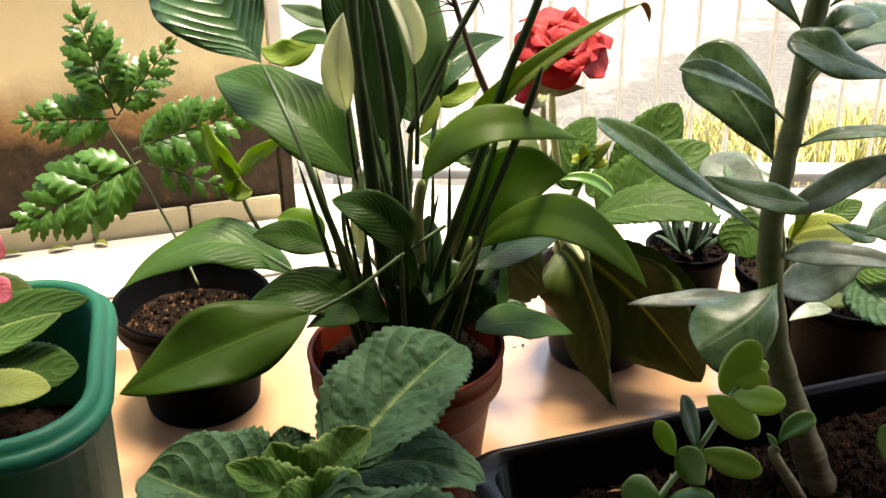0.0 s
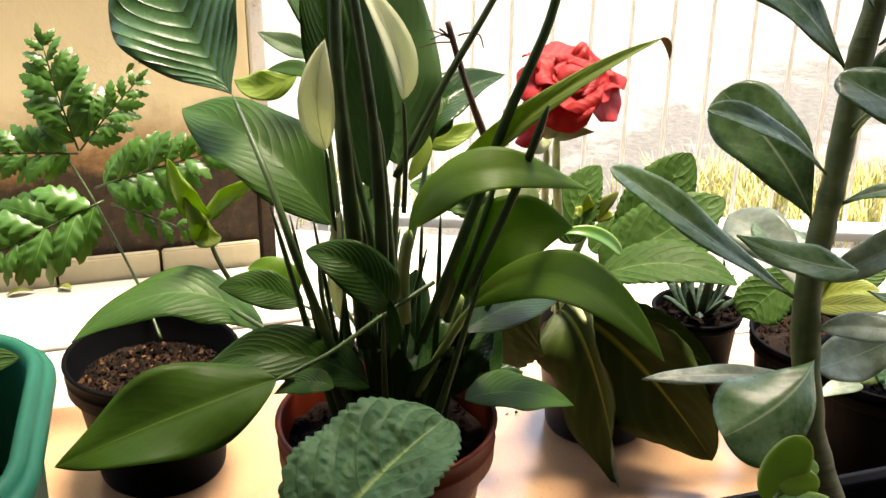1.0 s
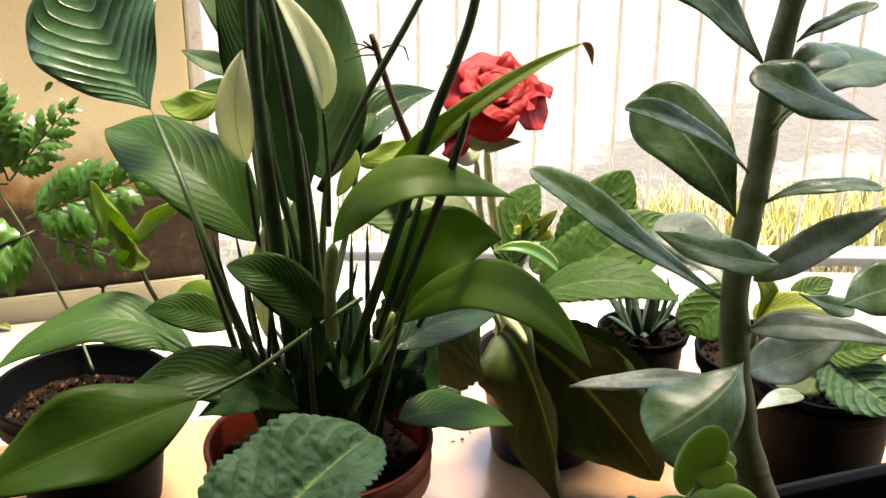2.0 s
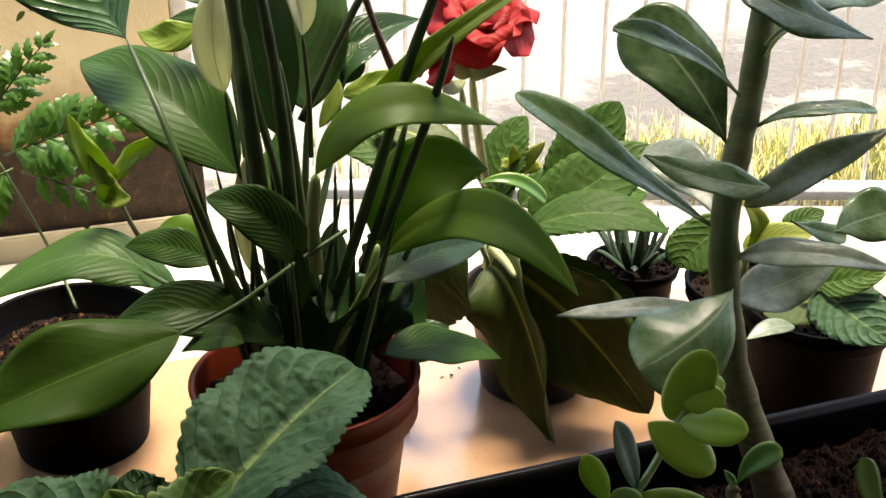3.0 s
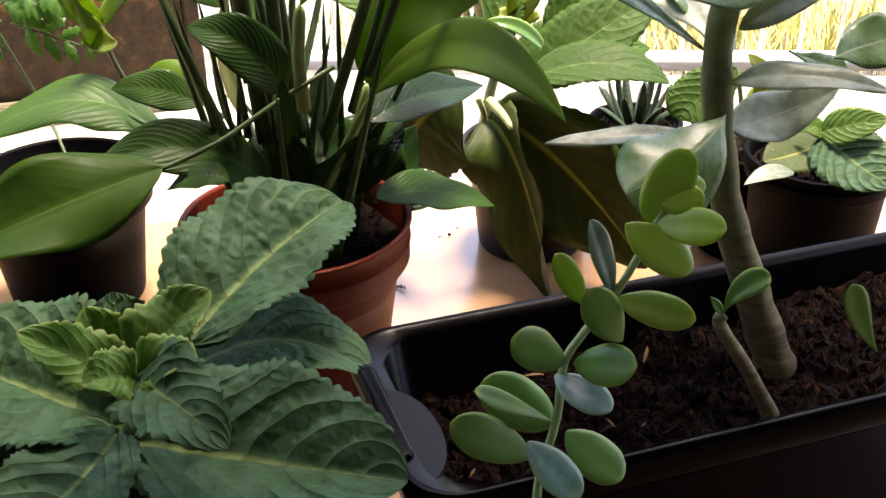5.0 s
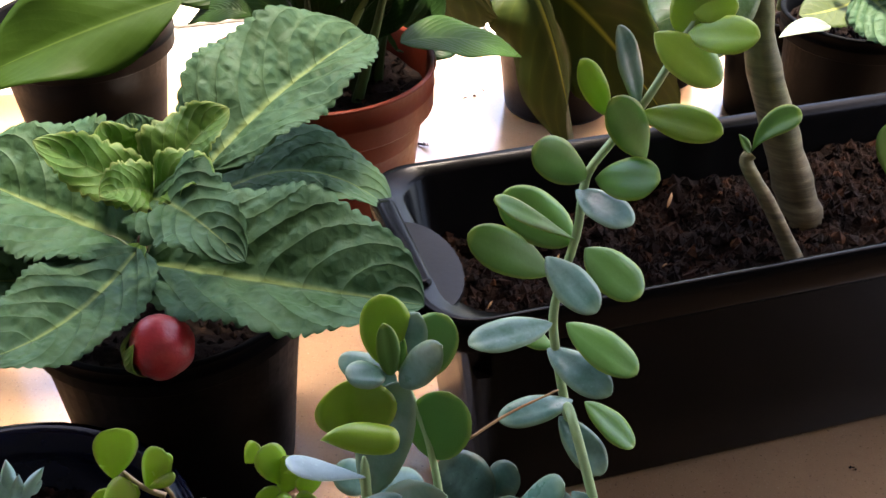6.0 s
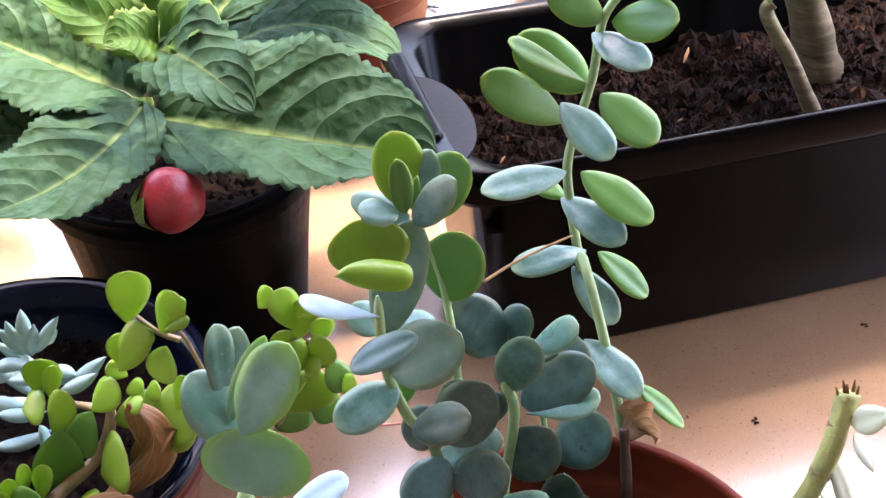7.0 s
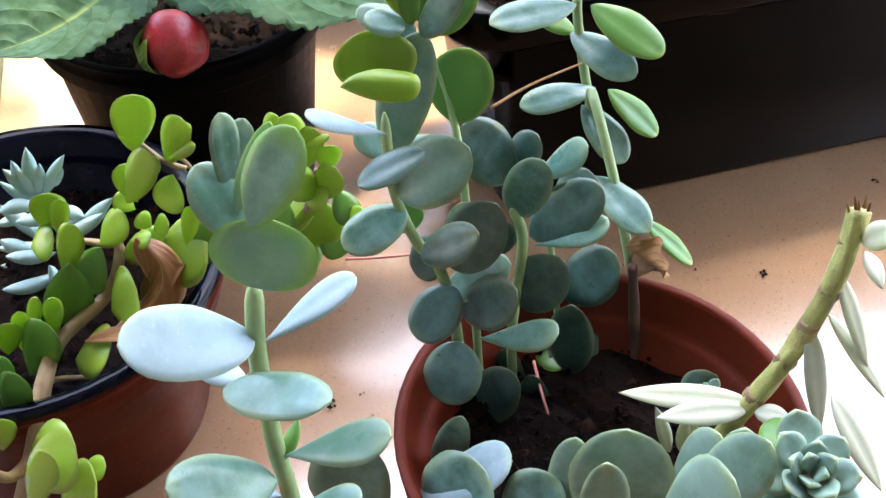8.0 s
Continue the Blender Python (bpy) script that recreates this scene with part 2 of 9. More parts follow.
def round_pot(parent, place, top, foot, height, material, lip=0.014, lip_out=0.004, wall=0.0025, rings=1, lean=(0, 0), name="pot", ledges=0):
    """A thin plastic plant pot: foot ring, tapered side, a stepped lip with a rolled edge, hollow inside."""
    bm = bmesh.new()
    k = top - lip_out
    def side(z):
        return foot + (k - foot) * z / height
    out = [(0, 0.004), (foot * 0.82, 0.004), (foot * 0.86, 0.0), (foot, 0.0), (foot + 0.001, 0.003)]
    out += [(side(height * 0.5), height * 0.5), (side(height - lip) , height - lip - 0.001), (k + 0.0015, height - lip), (top - 0.001, height - lip + 0.0015)]
    for i in range(rings):
        z = height - lip + lip * (i + 1) / (rings + 1)
        out += [(top - 0.0008, z - 0.0012), (top, z), (top - 0.0008, z + 0.0012)]
    out += [(top, height - 0.0025), (top + 0.0012, height - 0.0012), (top + 0.0004, height), (top - wall, height - 0.0002), (top - wall - 0.0012, height - 0.002)]
    out.append((k - wall, height - lip))
    for i in range(ledges):
        z = height - lip - 0.010 * (i + 0.25)
        out += [(side(z) - wall - 0.0026 * i, z), (side(z) - wall - 0.0026 * (i + 1), z - 0.0012)]
    out += [(side(height * 0.5) - wall - 0.0026 * ledges, height * 0.5), (foot - wall, 0.008), (0, 0.008)]
    lathe(bm, out)
    shift(bm, place, lean=lean)
    return part(name, bm, material, parent)


def soil_disc(parent, place, radius, material, seed, crumbs=160, bump_h=0.004, size=0.0028, name="soil"):
    """Potting soil: an uneven disc with loose crumbs lying in it."""
    rnd = random.Random(seed)
    verts, faces = [], []
    rings, seg = 9, 30
    verts.append(V(0, 0, bump_h * rnd.random()))
    for i in range(1, rings + 1):
        for k in range(seg):
            an, r = 2 * math.pi * k / seg, radius * i / rings
            x, y = r * math.cos(an), r * math.sin(an)
            verts.append(V(x, y, bump_h * 2.2 * noise.noise(V(x * 60 + seed, y * 60, seed))))
    for k in range(seg):
        faces.append((0, 1 + k, 1 + (k + 1) % seg))
    for i in range(rings - 1):
        for k in range(seg):
            a, b = 1 + i * seg + k, 1 + i * seg + (k + 1) % seg
            faces.append((a, a + seg, b + seg, b))
    for _ in range(crumbs * 2):
        an, r = rnd.uniform(0, 6.28), radius * 0.97 * math.sqrt(rnd.random())
        crumb(verts, faces, V(r * math.cos(an), r * math.sin(an), bump_h * 0.6), size * rnd.uniform(0.4, 1.3), rnd)
    me = bpy.data.meshes.new(name)
    me.from_pydata([v + Vector(place) for v in verts], [], faces)
    return tagged(put(name, me, material, parent), kind="stuff")


def crumb(verts, faces, p, r, rnd):
    """One lump of earth: a squashed, knocked-about octahedron."""
    b = len(verts)
    for d in ((1, 0, 0), (-1, 0, 0), (0, 1, 0), (0, -1, 0), (0, 0, 1), (0, 0, -1)):
        verts.append(p + Vector(d) * (r * rnd.uniform(0.55, 1.1)) + V(rnd.uniform(-1, 1), rnd.uniform(-1, 1), rnd.uniform(-1, 1)) * (r * 0.25))
    faces.extend([(b, b + 2, b + 4), (b + 2, b + 1, b + 4), (b + 1, b + 3, b + 4), (b + 3, b, b + 4),
                  (b + 2, b, b + 5), (b + 1, b + 2, b + 5), (b + 3, b + 1, b + 5), (b, b + 3, b + 5)])


def box(bm, x0, y0, z0, x1, y1, z1, bevel=0.0):
    g = bmesh.ops.create_cube(bm, size=1.0)
    for v in g["verts"]:
        v.co = V(x0 + (v.co.x + 0.5) * (x1 - x0), y0 + (v.co.y + 0.5) * (y1 - y0), z0 + (v.co.z + 0.5) * (z1 - z0))
    if bevel:
        es = list({e for v in g["verts"] for e in v.link_edges})
        bmesh.ops.bevel(bm, geom=es, offset=bevel, segments=2, affect="EDGES")
    return bm


def pinna(parent, base, tip, normal, width, lobes):
    """One fern leaflet: a glossy blade cut into forward-pointing teeth, deepest near its foot, puckered along its side veins."""
    b, t, nr = Vector(base), Vector(tip), Vector(normal).normalized()
    way = (t - b).normalized()
    across = way.cross(nr).normalized()
    ln = (t - b).length
    steps = lobes * 6
    verts, faces, uv = [], [], []
    for i in range(steps + 1):
        s = i / steps
        cut = 0.46 - 0.16 * s
        half = width * 0.5 * min(1, 0.35 + 3.2 * s) * (1 - s ** 1.7) ** 0.8
        for j in range(7):
            u = j / 3 - 1
            k = abs(u)
            f = (s * lobes + (0.35 if u > 0 else 0)) % 1.0
            tooth = 1 - cut * (1 - (f / 0.75 if f < 0.75 else (1 - f) / 0.25)) * k
            w = max(half * tooth, 0.0002)
            up = ln * (0.10 * math.sin(3.14 * s) - 0.10 * s * s) - 0.30 * w * k * k + 0.05 * width * math.sin(6.283 * (f - 0.1)) * k * (1 - s)
            verts.append(b + way * (ln * s + 0.55 * w * k) + across * (u * w) + nr * up)
            uv.append((j / 6, s))
    for i in range(steps):
        for j in range(6):
            k = i * 7 + j
            faces.append((k, k + 7, k + 8, k + 1))
    me = bpy.data.meshes.new("leaflet")
    me.from_pydata(verts, [], faces)
    layer = me.uv_layers.new(name="UVMap")
    loops = np.empty(len(me.loops), dtype=np.int32)
    me.loops.foreach_get("vertex_index", loops)
    layer.data.foreach_set("uv", np.array(uv, dtype=np.float32)[loops].ravel())
    smooth(me)
    return put("leaflet", me, M_FERN, parent)


def frond(parent, base, tip, normal, length, count):
    """One arm of a fern: a thin midrib with cut leaflets on both sides, shorter towards the tip."""
    b, t, nr = Vector(base), Vector(tip), Vector(normal)
    way = (t - b).normalized()
    across = way.cross(nr).normalized()
    mid = b.lerp(t, 0.5) + nr * (t - b).length * 0.05
    count = round(count * 0.85)
    parent = stem("frond", parent, M_PETIOLE_DARK, [b, mid, t], 0.0012, 0.0005, seg=6, steps=5)
    for i in range(count):
        s = (i + 0.6) / (count + 0.3)
        ln = length * 1.28 * (1.06 - 0.80 * s) * (0.74 + 0.26 * min(1, i / 2))
        for sg in (1, -1):
            p, d = bezier(b, mid, t, s + 0.25 / count * (sg > 0))
            out_way = (across * sg * 0.74 + way * 0.72).normalized()
            e = p + out_way * ln + nr * ln * (0.14 * math.sin(i * 2.7 + sg) - 0.08)
            turned = (nr + out_way.cross(nr) * (0.45 * math.sin(i * 1.9 + sg * 2)) + V(0, 0, 0.25)).normalized()
            pinna(parent, p, e, turned, ln * 0.62, 4 if s > 0.6 else 5)
    pinna(parent, t - way * length * 0.15, t + way * length * 0.35, nr, length * 0.24, 4)


def rosette(parent, material, place, up, radius, count, seed, name="leaf", open_=0.75):
    """A succulent rosette: fat spoon-shaped leaves in a spiral, flatter outside, closed in the heart."""
    rnd = random.Random(seed)
    up, place = Vector(up).normalized(), Vector(place)
    ref = up.orthogonal().normalized()
    for i in range(count):
        s = (i + 0.5) / count
        an = i * 2.39996 + seed
        out_way = Matrix.Rotation(an, 3, up) @ ref
        rise = (1 - s) * open_ + 0.12
        ln = radius * (0.35 + 0.65 * s) * rnd.uniform(0.9, 1.1)
        d = (out_way * (1 - rise * 0.75) + up * rise).normalized()
        b = place + out_way * ln * 0.1 + up * radius * 0.25 * (1 - s)
        blade(name, parent, material, b, b + d * ln * 0.55 - up * ln * 0.05, b + d * ln + up * ln * 0.08, d.cross(up), ln * 0.8, "ellip", fold=0.22, thick=radius * 0.09, n=10, m=6)


def rounded_loop(w, d, r, z, seg=6):
    pts = []
    for cx, cy, a0 in ((w / 2 - r, d / 2 - r, 0), (-w / 2 + r, d / 2 - r, 90), (-w / 2 + r, -d / 2 + r, 180), (w / 2 - r, -d / 2 + r, 270)):
        for k in range(seg + 1):
            a = radians(a0 + 90 * k / seg)
            pts.append(V(cx + r * math.cos(a), cy + r * math.sin(a), z))
    return pts


def trough(bm, loops):
    """Skin a stack of rounded rectangles (width, depth, corner radius, height), closed at both ends."""
    rings = [[bm.verts.new(p) for p in rounded_loop(*q)] for q in loops]
    for a, b in zip(rings, rings[1:]):
        for k in range(len(a)):
            j = (k + 1) % len(a)
            bm.faces.new((a[k], a[j], b[j], b[k]))
    bm.faces.new(rings[0][::-1])
    bm.faces.new(rings[-1])
    return bm


def soil_bed(parent, m, w, d, material, seed, crumbs, size=0.0035, hump=0.008):
    """Loose potting soil in a trough: heaped, pitted, with clods and crumbs lying on it."""
    rnd = random.Random(seed)
    nx, ny = 120, 36

    def height(x, y):
        clod = max(0.0, noise.noise(V(x * 95, y * 95, seed + 3)))
        return hump * (noise.noise(V(x * 20, y * 20, seed)) + 0.55 * noise.noise(V(x * 60, y * 60, seed)) + 0.9 * clod)

    verts, faces = [], []
    for j in range(ny + 1):
        for i in range(nx + 1):
            x, y = (i / nx - 0.5) * w, (j / ny - 0.5) * d
            verts.append(V(x, y, height(x, y)))
    for j in range(ny):
        for i in range(nx):
            a = j * (nx + 1) + i
            faces.append((a, a + 1, a + nx + 2, a + nx + 1))
    for k in range(crumbs):
        x, y = rnd.uniform(-0.49, 0.49) * w, rnd.uniform(-0.48, 0.48) * d
        r = size * (rnd.uniform(0.9, 1.9) if k % 11 == 0 else rnd.uniform(0.2, 0.9))
        crumb(verts, faces, V(x, y, height(x, y) + 0.2 * r), r, rnd)
    me = bpy.data.meshes.new("soil")
    me.from_pydata([m @ v for v in verts], [], faces)
    return tagged(put("soil", me, material, parent), kind="stuff")


def ruffled_flower(parent, place, face, radius, count, layers=4):
    """A double flower: rings of broad frilled petals round a closed heart."""
    rnd = random.Random(count)
    c, up = Vector(place), Vector(face).normalized()
    ref = up.orthogonal().normalized()
    bm = bmesh.new()
    bmesh.ops.create_icosphere(bm, subdivisions=3, radius=radius * 0.42)
    for v in bm.verts:
        v.co += v.co.normalized() * radius * 0.10 * noise.noise(v.co * 90)
    bm.transform(Matrix.Translation(c + up * radius * 0.1))
    parent = part("flower", bm, M_RED, parent, "ruffled red double flower")
    k = 0
    for la in range(layers):
        s = la / max(1, layers - 1)
        num = max(3, round(count / layers * (1.15 - 0.25 * s)))
        for i in range(num):
            an = 2 * math.pi * i / num + la * 0.7 + rnd.uniform(-0.2, 0.2)
            o = Matrix.Rotation(an, 3, up) @ ref
            ln = radius * (1.05 - 0.45 * s) * rnd.uniform(0.88, 1.1)
            rise = 0.10 + 0.75 * s
            d = (o * (1 - 0.6 * rise) + up * rise).normalized()
            b = c + o * radius * 0.08 - up * radius * 0.25
            blade("petal", parent, M_RED, b, b + d * ln * 0.6 + up * ln * 0.22, b + d * ln - up * ln * 0.05 + o * ln * 0.12, d.cross(up), ln * 1.25, "oblong",
                  fold=0.25, thick=0.0008, n=26, m=12, teeth=6, bite=0.06, wave=0.26, turns=1.3)
            k += 1
    bm = bmesh.new()
    lathe(bm, [(0, -1.0), (0.16, -0.95), (0.34, -0.6), (0.46, -0.2), (0.42, 0.0), (0, 0.0)], 20)
    bm.transform(Matrix.Translation(c) @ up.to_track_quat("Z", "Y").to_matrix().to_4x4() @ Matrix.Scale(radius, 4))
    part("tube", bm, M_RED, parent)


def bud(parent, place, r, h):
    """A plump closed flower: a ribbed egg, fullest low down, with green sepals clasping one side."""
    bm = bmesh.new()
    lathe(bm, [(0, -h), (0.45 * r, -0.96 * h), (0.82 * r, -0.72 * h), (1.0 * r, -0.30 * h), (0.99 * r, 0.05 * h), (0.86 * r, 0.42 * h), (0.64 * r, 0.74 * h), (0.38 * r, 0.98 * h), (0.15 * r, 1.10 * h), (0, 1.12 * h)], 40)
    for v in bm.verts:
        an = math.atan2(v.co.y, v.co.x)
        f = 1 + 0.045 * abs(math.sin(2.5 * an + v.co.z * 60)) + 0.03 * noise.noise(v.co * 140)
        v.co.x, v.co.y = v.co.x * f, v.co.y * f
    bm.transform(Matrix.Translation(place) @ pose(0, 0, 0, 8, -14, 0))
    ob = part("flower_bud", bm, M_BUD, parent, "plump red flower bud")
    p = Vector(place)
    for a, w in ((-0.5, 1.0), (0.15, 1.25), (0.8, 0.9)):
        o = V(-math.cos(a), -math.sin(a) * 0.9, 0).normalized()
        b = p + o * (r * 0.45) - V(0, 0, h * 1.0)
        blade("sepal", ob, M_GLOX_YOUNG, b, p + o * (r * 1.22) - V(0, 0, h * 0.3), p + o * (r * 0.98) + V(0.15 * r, 0, h * 0.55), V(-o.y, o.x, 0), r * w, "ovate", n=14, m=6, fold=-0.3)


def trunk(parent, places, radii):
    pts = spline(places, 6)
    n = len(pts) - 1
    rs = []
    for i in range(len(pts)):
        x = i / n * (len(radii) - 1)
        k = min(int(x), len(radii) - 2)
        r = radii[k] + (radii[k + 1] - radii[k]) * (x - k)
        rs.append(r * (1 + 0.05 * math.sin(i * 1.7) + 0.03 * math.sin(i * 4.1)))
    verts, faces = [], []
    tube_into(verts, faces, pts, rs, 16, 0.05)
    me = bpy.data.meshes.new("trunk")
    me.from_pydata(verts, [], faces)
    smooth(me)
    return put("trunk", me, M_TRUNK, parent, "smooth grey-green trunk")


def dry_bits(parent, m, w, d, count, material, seed):
    """Curled bits of dead leaf lying on the soil."""
    rnd = random.Random(seed)
    for _ in range(count):
        p = m @ V(rnd.uniform(-0.5, 0.5) * w, rnd.uniform(-0.5, 0.5) * d, rnd.uniform(0, 0.004))
        a, ln = rnd.uniform(0, 6.28), rnd.uniform(0.005, 0.014)
        q = p + V(math.cos(a) * ln, math.sin(a) * ln, rnd.uniform(-0.002, 0.004))
        blade("dead_leaf", parent, material, p, p.lerp(q, 0.5) + V(0, 0, ln * 0.12), q, V(-math.sin(a), math.cos(a), rnd.uniform(-0.6, 0.6)), ln * 0.22, "lance", fold=0.5, n=6, m=2)


def soil_crumb(place, size, seed):
    """A loose crumb of earth on the slab."""
    rnd = random.Random(seed)
    verts, faces = [], []
    p = Vector(place)
    for k in range(5):
        crumb(verts, faces, p + V(rnd.uniform(-1, 1), rnd.uniform(-1, 1), 0) * size + V(0, 0, size * 0.35), size * rnd.uniform(0.35, 0.75), rnd)
    low = min(v.z for v in verts)
    me = bpy.data.meshes.new("crumb")
    me.from_pydata([v - V(0, 0, low - 0.0003) for v in verts], [], faces)
    return tagged(put("crumb", me, M_SOIL), "dark crumb of soil spilled on the beige slab", "soil crumb", "spilled crumbs")

# ---- surfaces ----
M_TILE = plain("floor_tile", (0.46, 0.435, 0.38), 0.4, 0.10, 9, 0.1, 0.0006)
M_GROUT = plain("grout", (0.22, 0.20, 0.18), 0.9)
M_SKIRT = plain("skirting_tile", (0.46, 0.40, 0.27), 0.55, 0.18, 14, wear=(0.34, 0.28, 0.18))
M_WHITE = plain("white_paint", (0.78, 0.78, 0.76), 0.4, 0.05, 25, wear=(0.6, 0.58, 0.53))
# dark colour of the unseen added walls and roof, keeps their bounce low
M_UNSEEN_ROOM = plain("unseen_room_paint", (0.11, 0.10, 0.09), 0.85, 0.06, 3)


def slab_mat():
    """Smooth beige slab, stained in soft clouds, sprinkled with fine light and dark grains."""
    m, n, l, p = mat("beige_slab")
    c = ramp(n, l, noise_tex(n, l, 5, 6, 0.6), (0.3, (0.262, 0.150, 0.080)), (0.7, (0.335, 0.202, 0.112)))
    c = mix(n, l, ramp(n, l, noise_tex(n, l, 17, 6, 0.7), (0.5, 0.0), (0.75, 0.5)), c, (0.25, 0.142, 0.082))
    g = noise_tex(n, l, 700, 3, 0.6)
    c = mix(n, l, ramp(n, l, g, (0.62, 0.0), (0.72, 0.3)), c, (0.60, 0.49, 0.38))
    c = mix(n, l, ramp(n, l, noise_tex(n, l, 520, 3, 0.6), (0.62, 0.0), (0.69, 0.75)), c, (0.09, 0.052, 0.034))
    l.new(c, p.inputs["Base Color"])
    l.new(ramp(n, l, noise_tex(n, l, 9, 6, 0.65), (0.3, 0.14), (0.75, 0.30)), p.inputs["Roughness"])
    p.inputs["Specular IOR Level"].default_value = 0.9
    p.inputs["Coat Weight"].default_value, p.inputs["Coat Roughness"].default_value = 0.5, 0.12
    bump(n, l, g, 0.12, 0.0005, p.inputs["Normal"])
    return m


M_SLAB = slab_mat()


def wall_paint(name, deep, pale):
    """Painted plaster, rust-stained and black with damp towards its foot."""
    m, n, l, p = mat(name)
    tc = n.new("ShaderNodeTexCoord")
    sep = n.new("ShaderNodeSeparateXYZ")
    l.new(tc.outputs["Object"], sep.inputs[0])
    big = noise_tex(n, l, 9, 6, 0.65)
    fine = noise_tex(n, l, 55, 6, 0.7)
    h = math_node(n, l, "ADD", sep.outputs[2], math_node(n, l, "MULTIPLY", math_node(n, l, "SUBTRACT", big, 0.5), 0.12))
    cream = ramp(n, l, noise_tex(n, l, 6, 5), (0.3, deep), (0.7, pale))
    rust = ramp(n, l, fine, (0.3, (0.20, 0.10, 0.04)), (0.7, (0.42, 0.25, 0.10)))
    damp = ramp(n, l, fine, (0.35, (0.012, 0.007, 0.003)), (0.6, (0.050, 0.027, 0.010)), (0.74, (0.17, 0.105, 0.05)))
    c = mix(n, l, ramp(n, l, h, (0.155, 1.0), (0.23, 0.0)), cream, rust)
    pits = ramp(n, l, noise_tex(n, l, 26, 6, 0.75), (0.63, 0.0), (0.70, 0.7))
    c = mix(n, l, pits, c, (0.45, 0.30, 0.16))
    c = mix(n, l, ramp(n, l, h, (0.125, 1.0), (0.155, 0.0)), c, damp)
    l.new(c, p.inputs["Base Color"])
    p.inputs["Roughness"].default_value = 0.85
    bump(n, l, fine, 0.5, 0.004, p.inputs["Normal"])
    return m


def asphalt_mat():
    m, n, l, p = mat("worn_asphalt")
    a = noise_tex(n, l, 2.2, 6, 0.65)
    f = noise_tex(n, l, 70, 5, 0.75)
    c = ramp(n, l, f, (0.3, (0.016, 0.0155, 0.015)), (0.65, (0.060, 0.058, 0.055)))
    dust = ramp(n, l, f, (0.3, (0.085, 0.081, 0.075)), (0.7, (0.175, 0.168, 0.156)))
    tc = n.new("ShaderNodeTexCoord")
    sep = n.new("ShaderNodeSeparateXYZ")
    l.new(tc.outputs["Object"], sep.inputs[0])
    slope = math_node(n, l, "SUBTRACT", math_node(n, l, "MULTIPLY", sep.outputs[0], 1.1), math_node(n, l, "SUBTRACT", sep.outputs[1], 2.15))
    bare = math_node(n, l, "ADD", slope, math_node(n, l, "MULTIPLY", math_node(n, l, "SUBTRACT", noise_tex(n, l, 3.0, 6, 0.7), 0.5), 1.6))
    dusty = math_node(n, l, "MAXIMUM", ramp(n, l, bare, (0.0, 1.0), (0.16, 0.12)), ramp(n, l, a, (0.38, 1.0), (0.44, 0.0)))
    c = mix(n, l, dusty, c, dust)
    l.new(c, p.inputs["Base Color"])
    p.inputs["Roughness"].default_value = 0.8
    bump(n, l, f, 0.9, 0.006, p.inputs["Normal"])
    return m


M_WALL = wall_paint("stained_plaster", (0.84, 0.72, 0.43), (0.90, 0.81, 0.54))
M_JAMB = wall_paint("stained_white_plaster", (0.78, 0.77, 0.72), (0.84, 0.83, 0.80))
M_STREET = asphalt_mat()

# ---- ground, slab, floor ----
bm = bmesh.new()
N_GROUND = 60
vs = [[bm.verts.new((x, y, -0.075 + (0.012 * noise.noise(V(x * 2, y * 2, 0)) if abs(x) < 12 and 0 < y < 14 else 0)))
       for x in [math.copysign(abs(k) ** 2.6 * 0.004, k) for k in range(-N_GROUND // 2 - 8, N_GROUND // 2 + 9)]]
      for y in [-60, -20, -8, -3, -1.2, 0.2] + [1.2 + 0.06 * j + 0.0009 * j ** 3 for j in range(-8, N_GROUND)]]
for a, b in zip(vs, vs[1:]):
    for k in range(len(a) - 1):
        bm.faces.new((a[k], a[k + 1], b[k + 1], b[k]))
ground = part("ground", bm, M_STREET, None)
tagged(ground, "worn grey asphalt street with pale dusty patches", "street", kind="structure")

bm = bmesh.new()
edge = lambda x: 1.085 + 0.30 * (x + 0.42)
box(bm, -1.15, -0.9, -0.08, 1.5, 1.25, 0.0)
for v in bm.verts:
    if v.co.y > 1:
        v.co.y = edge(v.co.x)
bmesh.ops.bevel(bm, geom=list(bm.edges), offset=0.006, segments=2, affect="EDGES")
slab = part("floor_slab", bm, M_SLAB, None, soft=False)
tagged(slab, "smooth beige slab on which the plant pots stand", "slab", kind="structure")

bm = bmesh.new()
box(bm, -1.9, 0.7, -0.10, 1.9, 1.60, -0.018)
floor = part("floor", bm, M_GROUT, None, soft=False)
tagged(floor, "strip of pale floor tiles with dark joints", "floor", kind="structure")
bm = bmesh.new()
box(bm, -0.168, -0.082, 0.0, 0.168, 0.082, 0.006, 0.0015)
tile_mesh = bpy.data.meshes.new("tile")
bm.to_mesh(tile_mesh)
bm.free()
tile_mesh.materials.append(M_TILE)

# the stained wall, with its end towards the street
WALL_TURN = 19.5
bm = bmesh.new()
box(bm, -1.9, 0.0, -0.1, 0.0, 0.10, WALL_TOP, 0.004)
wall = part("wall_west", bm, M_WALL, None, soft=False)
wall.matrix_world = pose(-0.302, 1.482, 0.0, 0, 0, WALL_TURN)
tagged(wall, "cream plaster wall, dark with damp along its foot", "wall", kind="structure")
bm = bmesh.new()
box(bm, 0.002, 0.008, -0.1, 0.022, 0.095, WALL_TOP, 0.003)
jamb = part("trim", bm, M_JAMB, None, soft=False)
jamb.matrix_world = wall.matrix_world.copy()
tagged(jamb, "white painted strip on the end of the wall", "trim", kind="structure")
skirt = new("baseboard")
skirt.matrix_world = pose(-0.302, 1.482, -0.016, 0, 0, WALL_TURN)
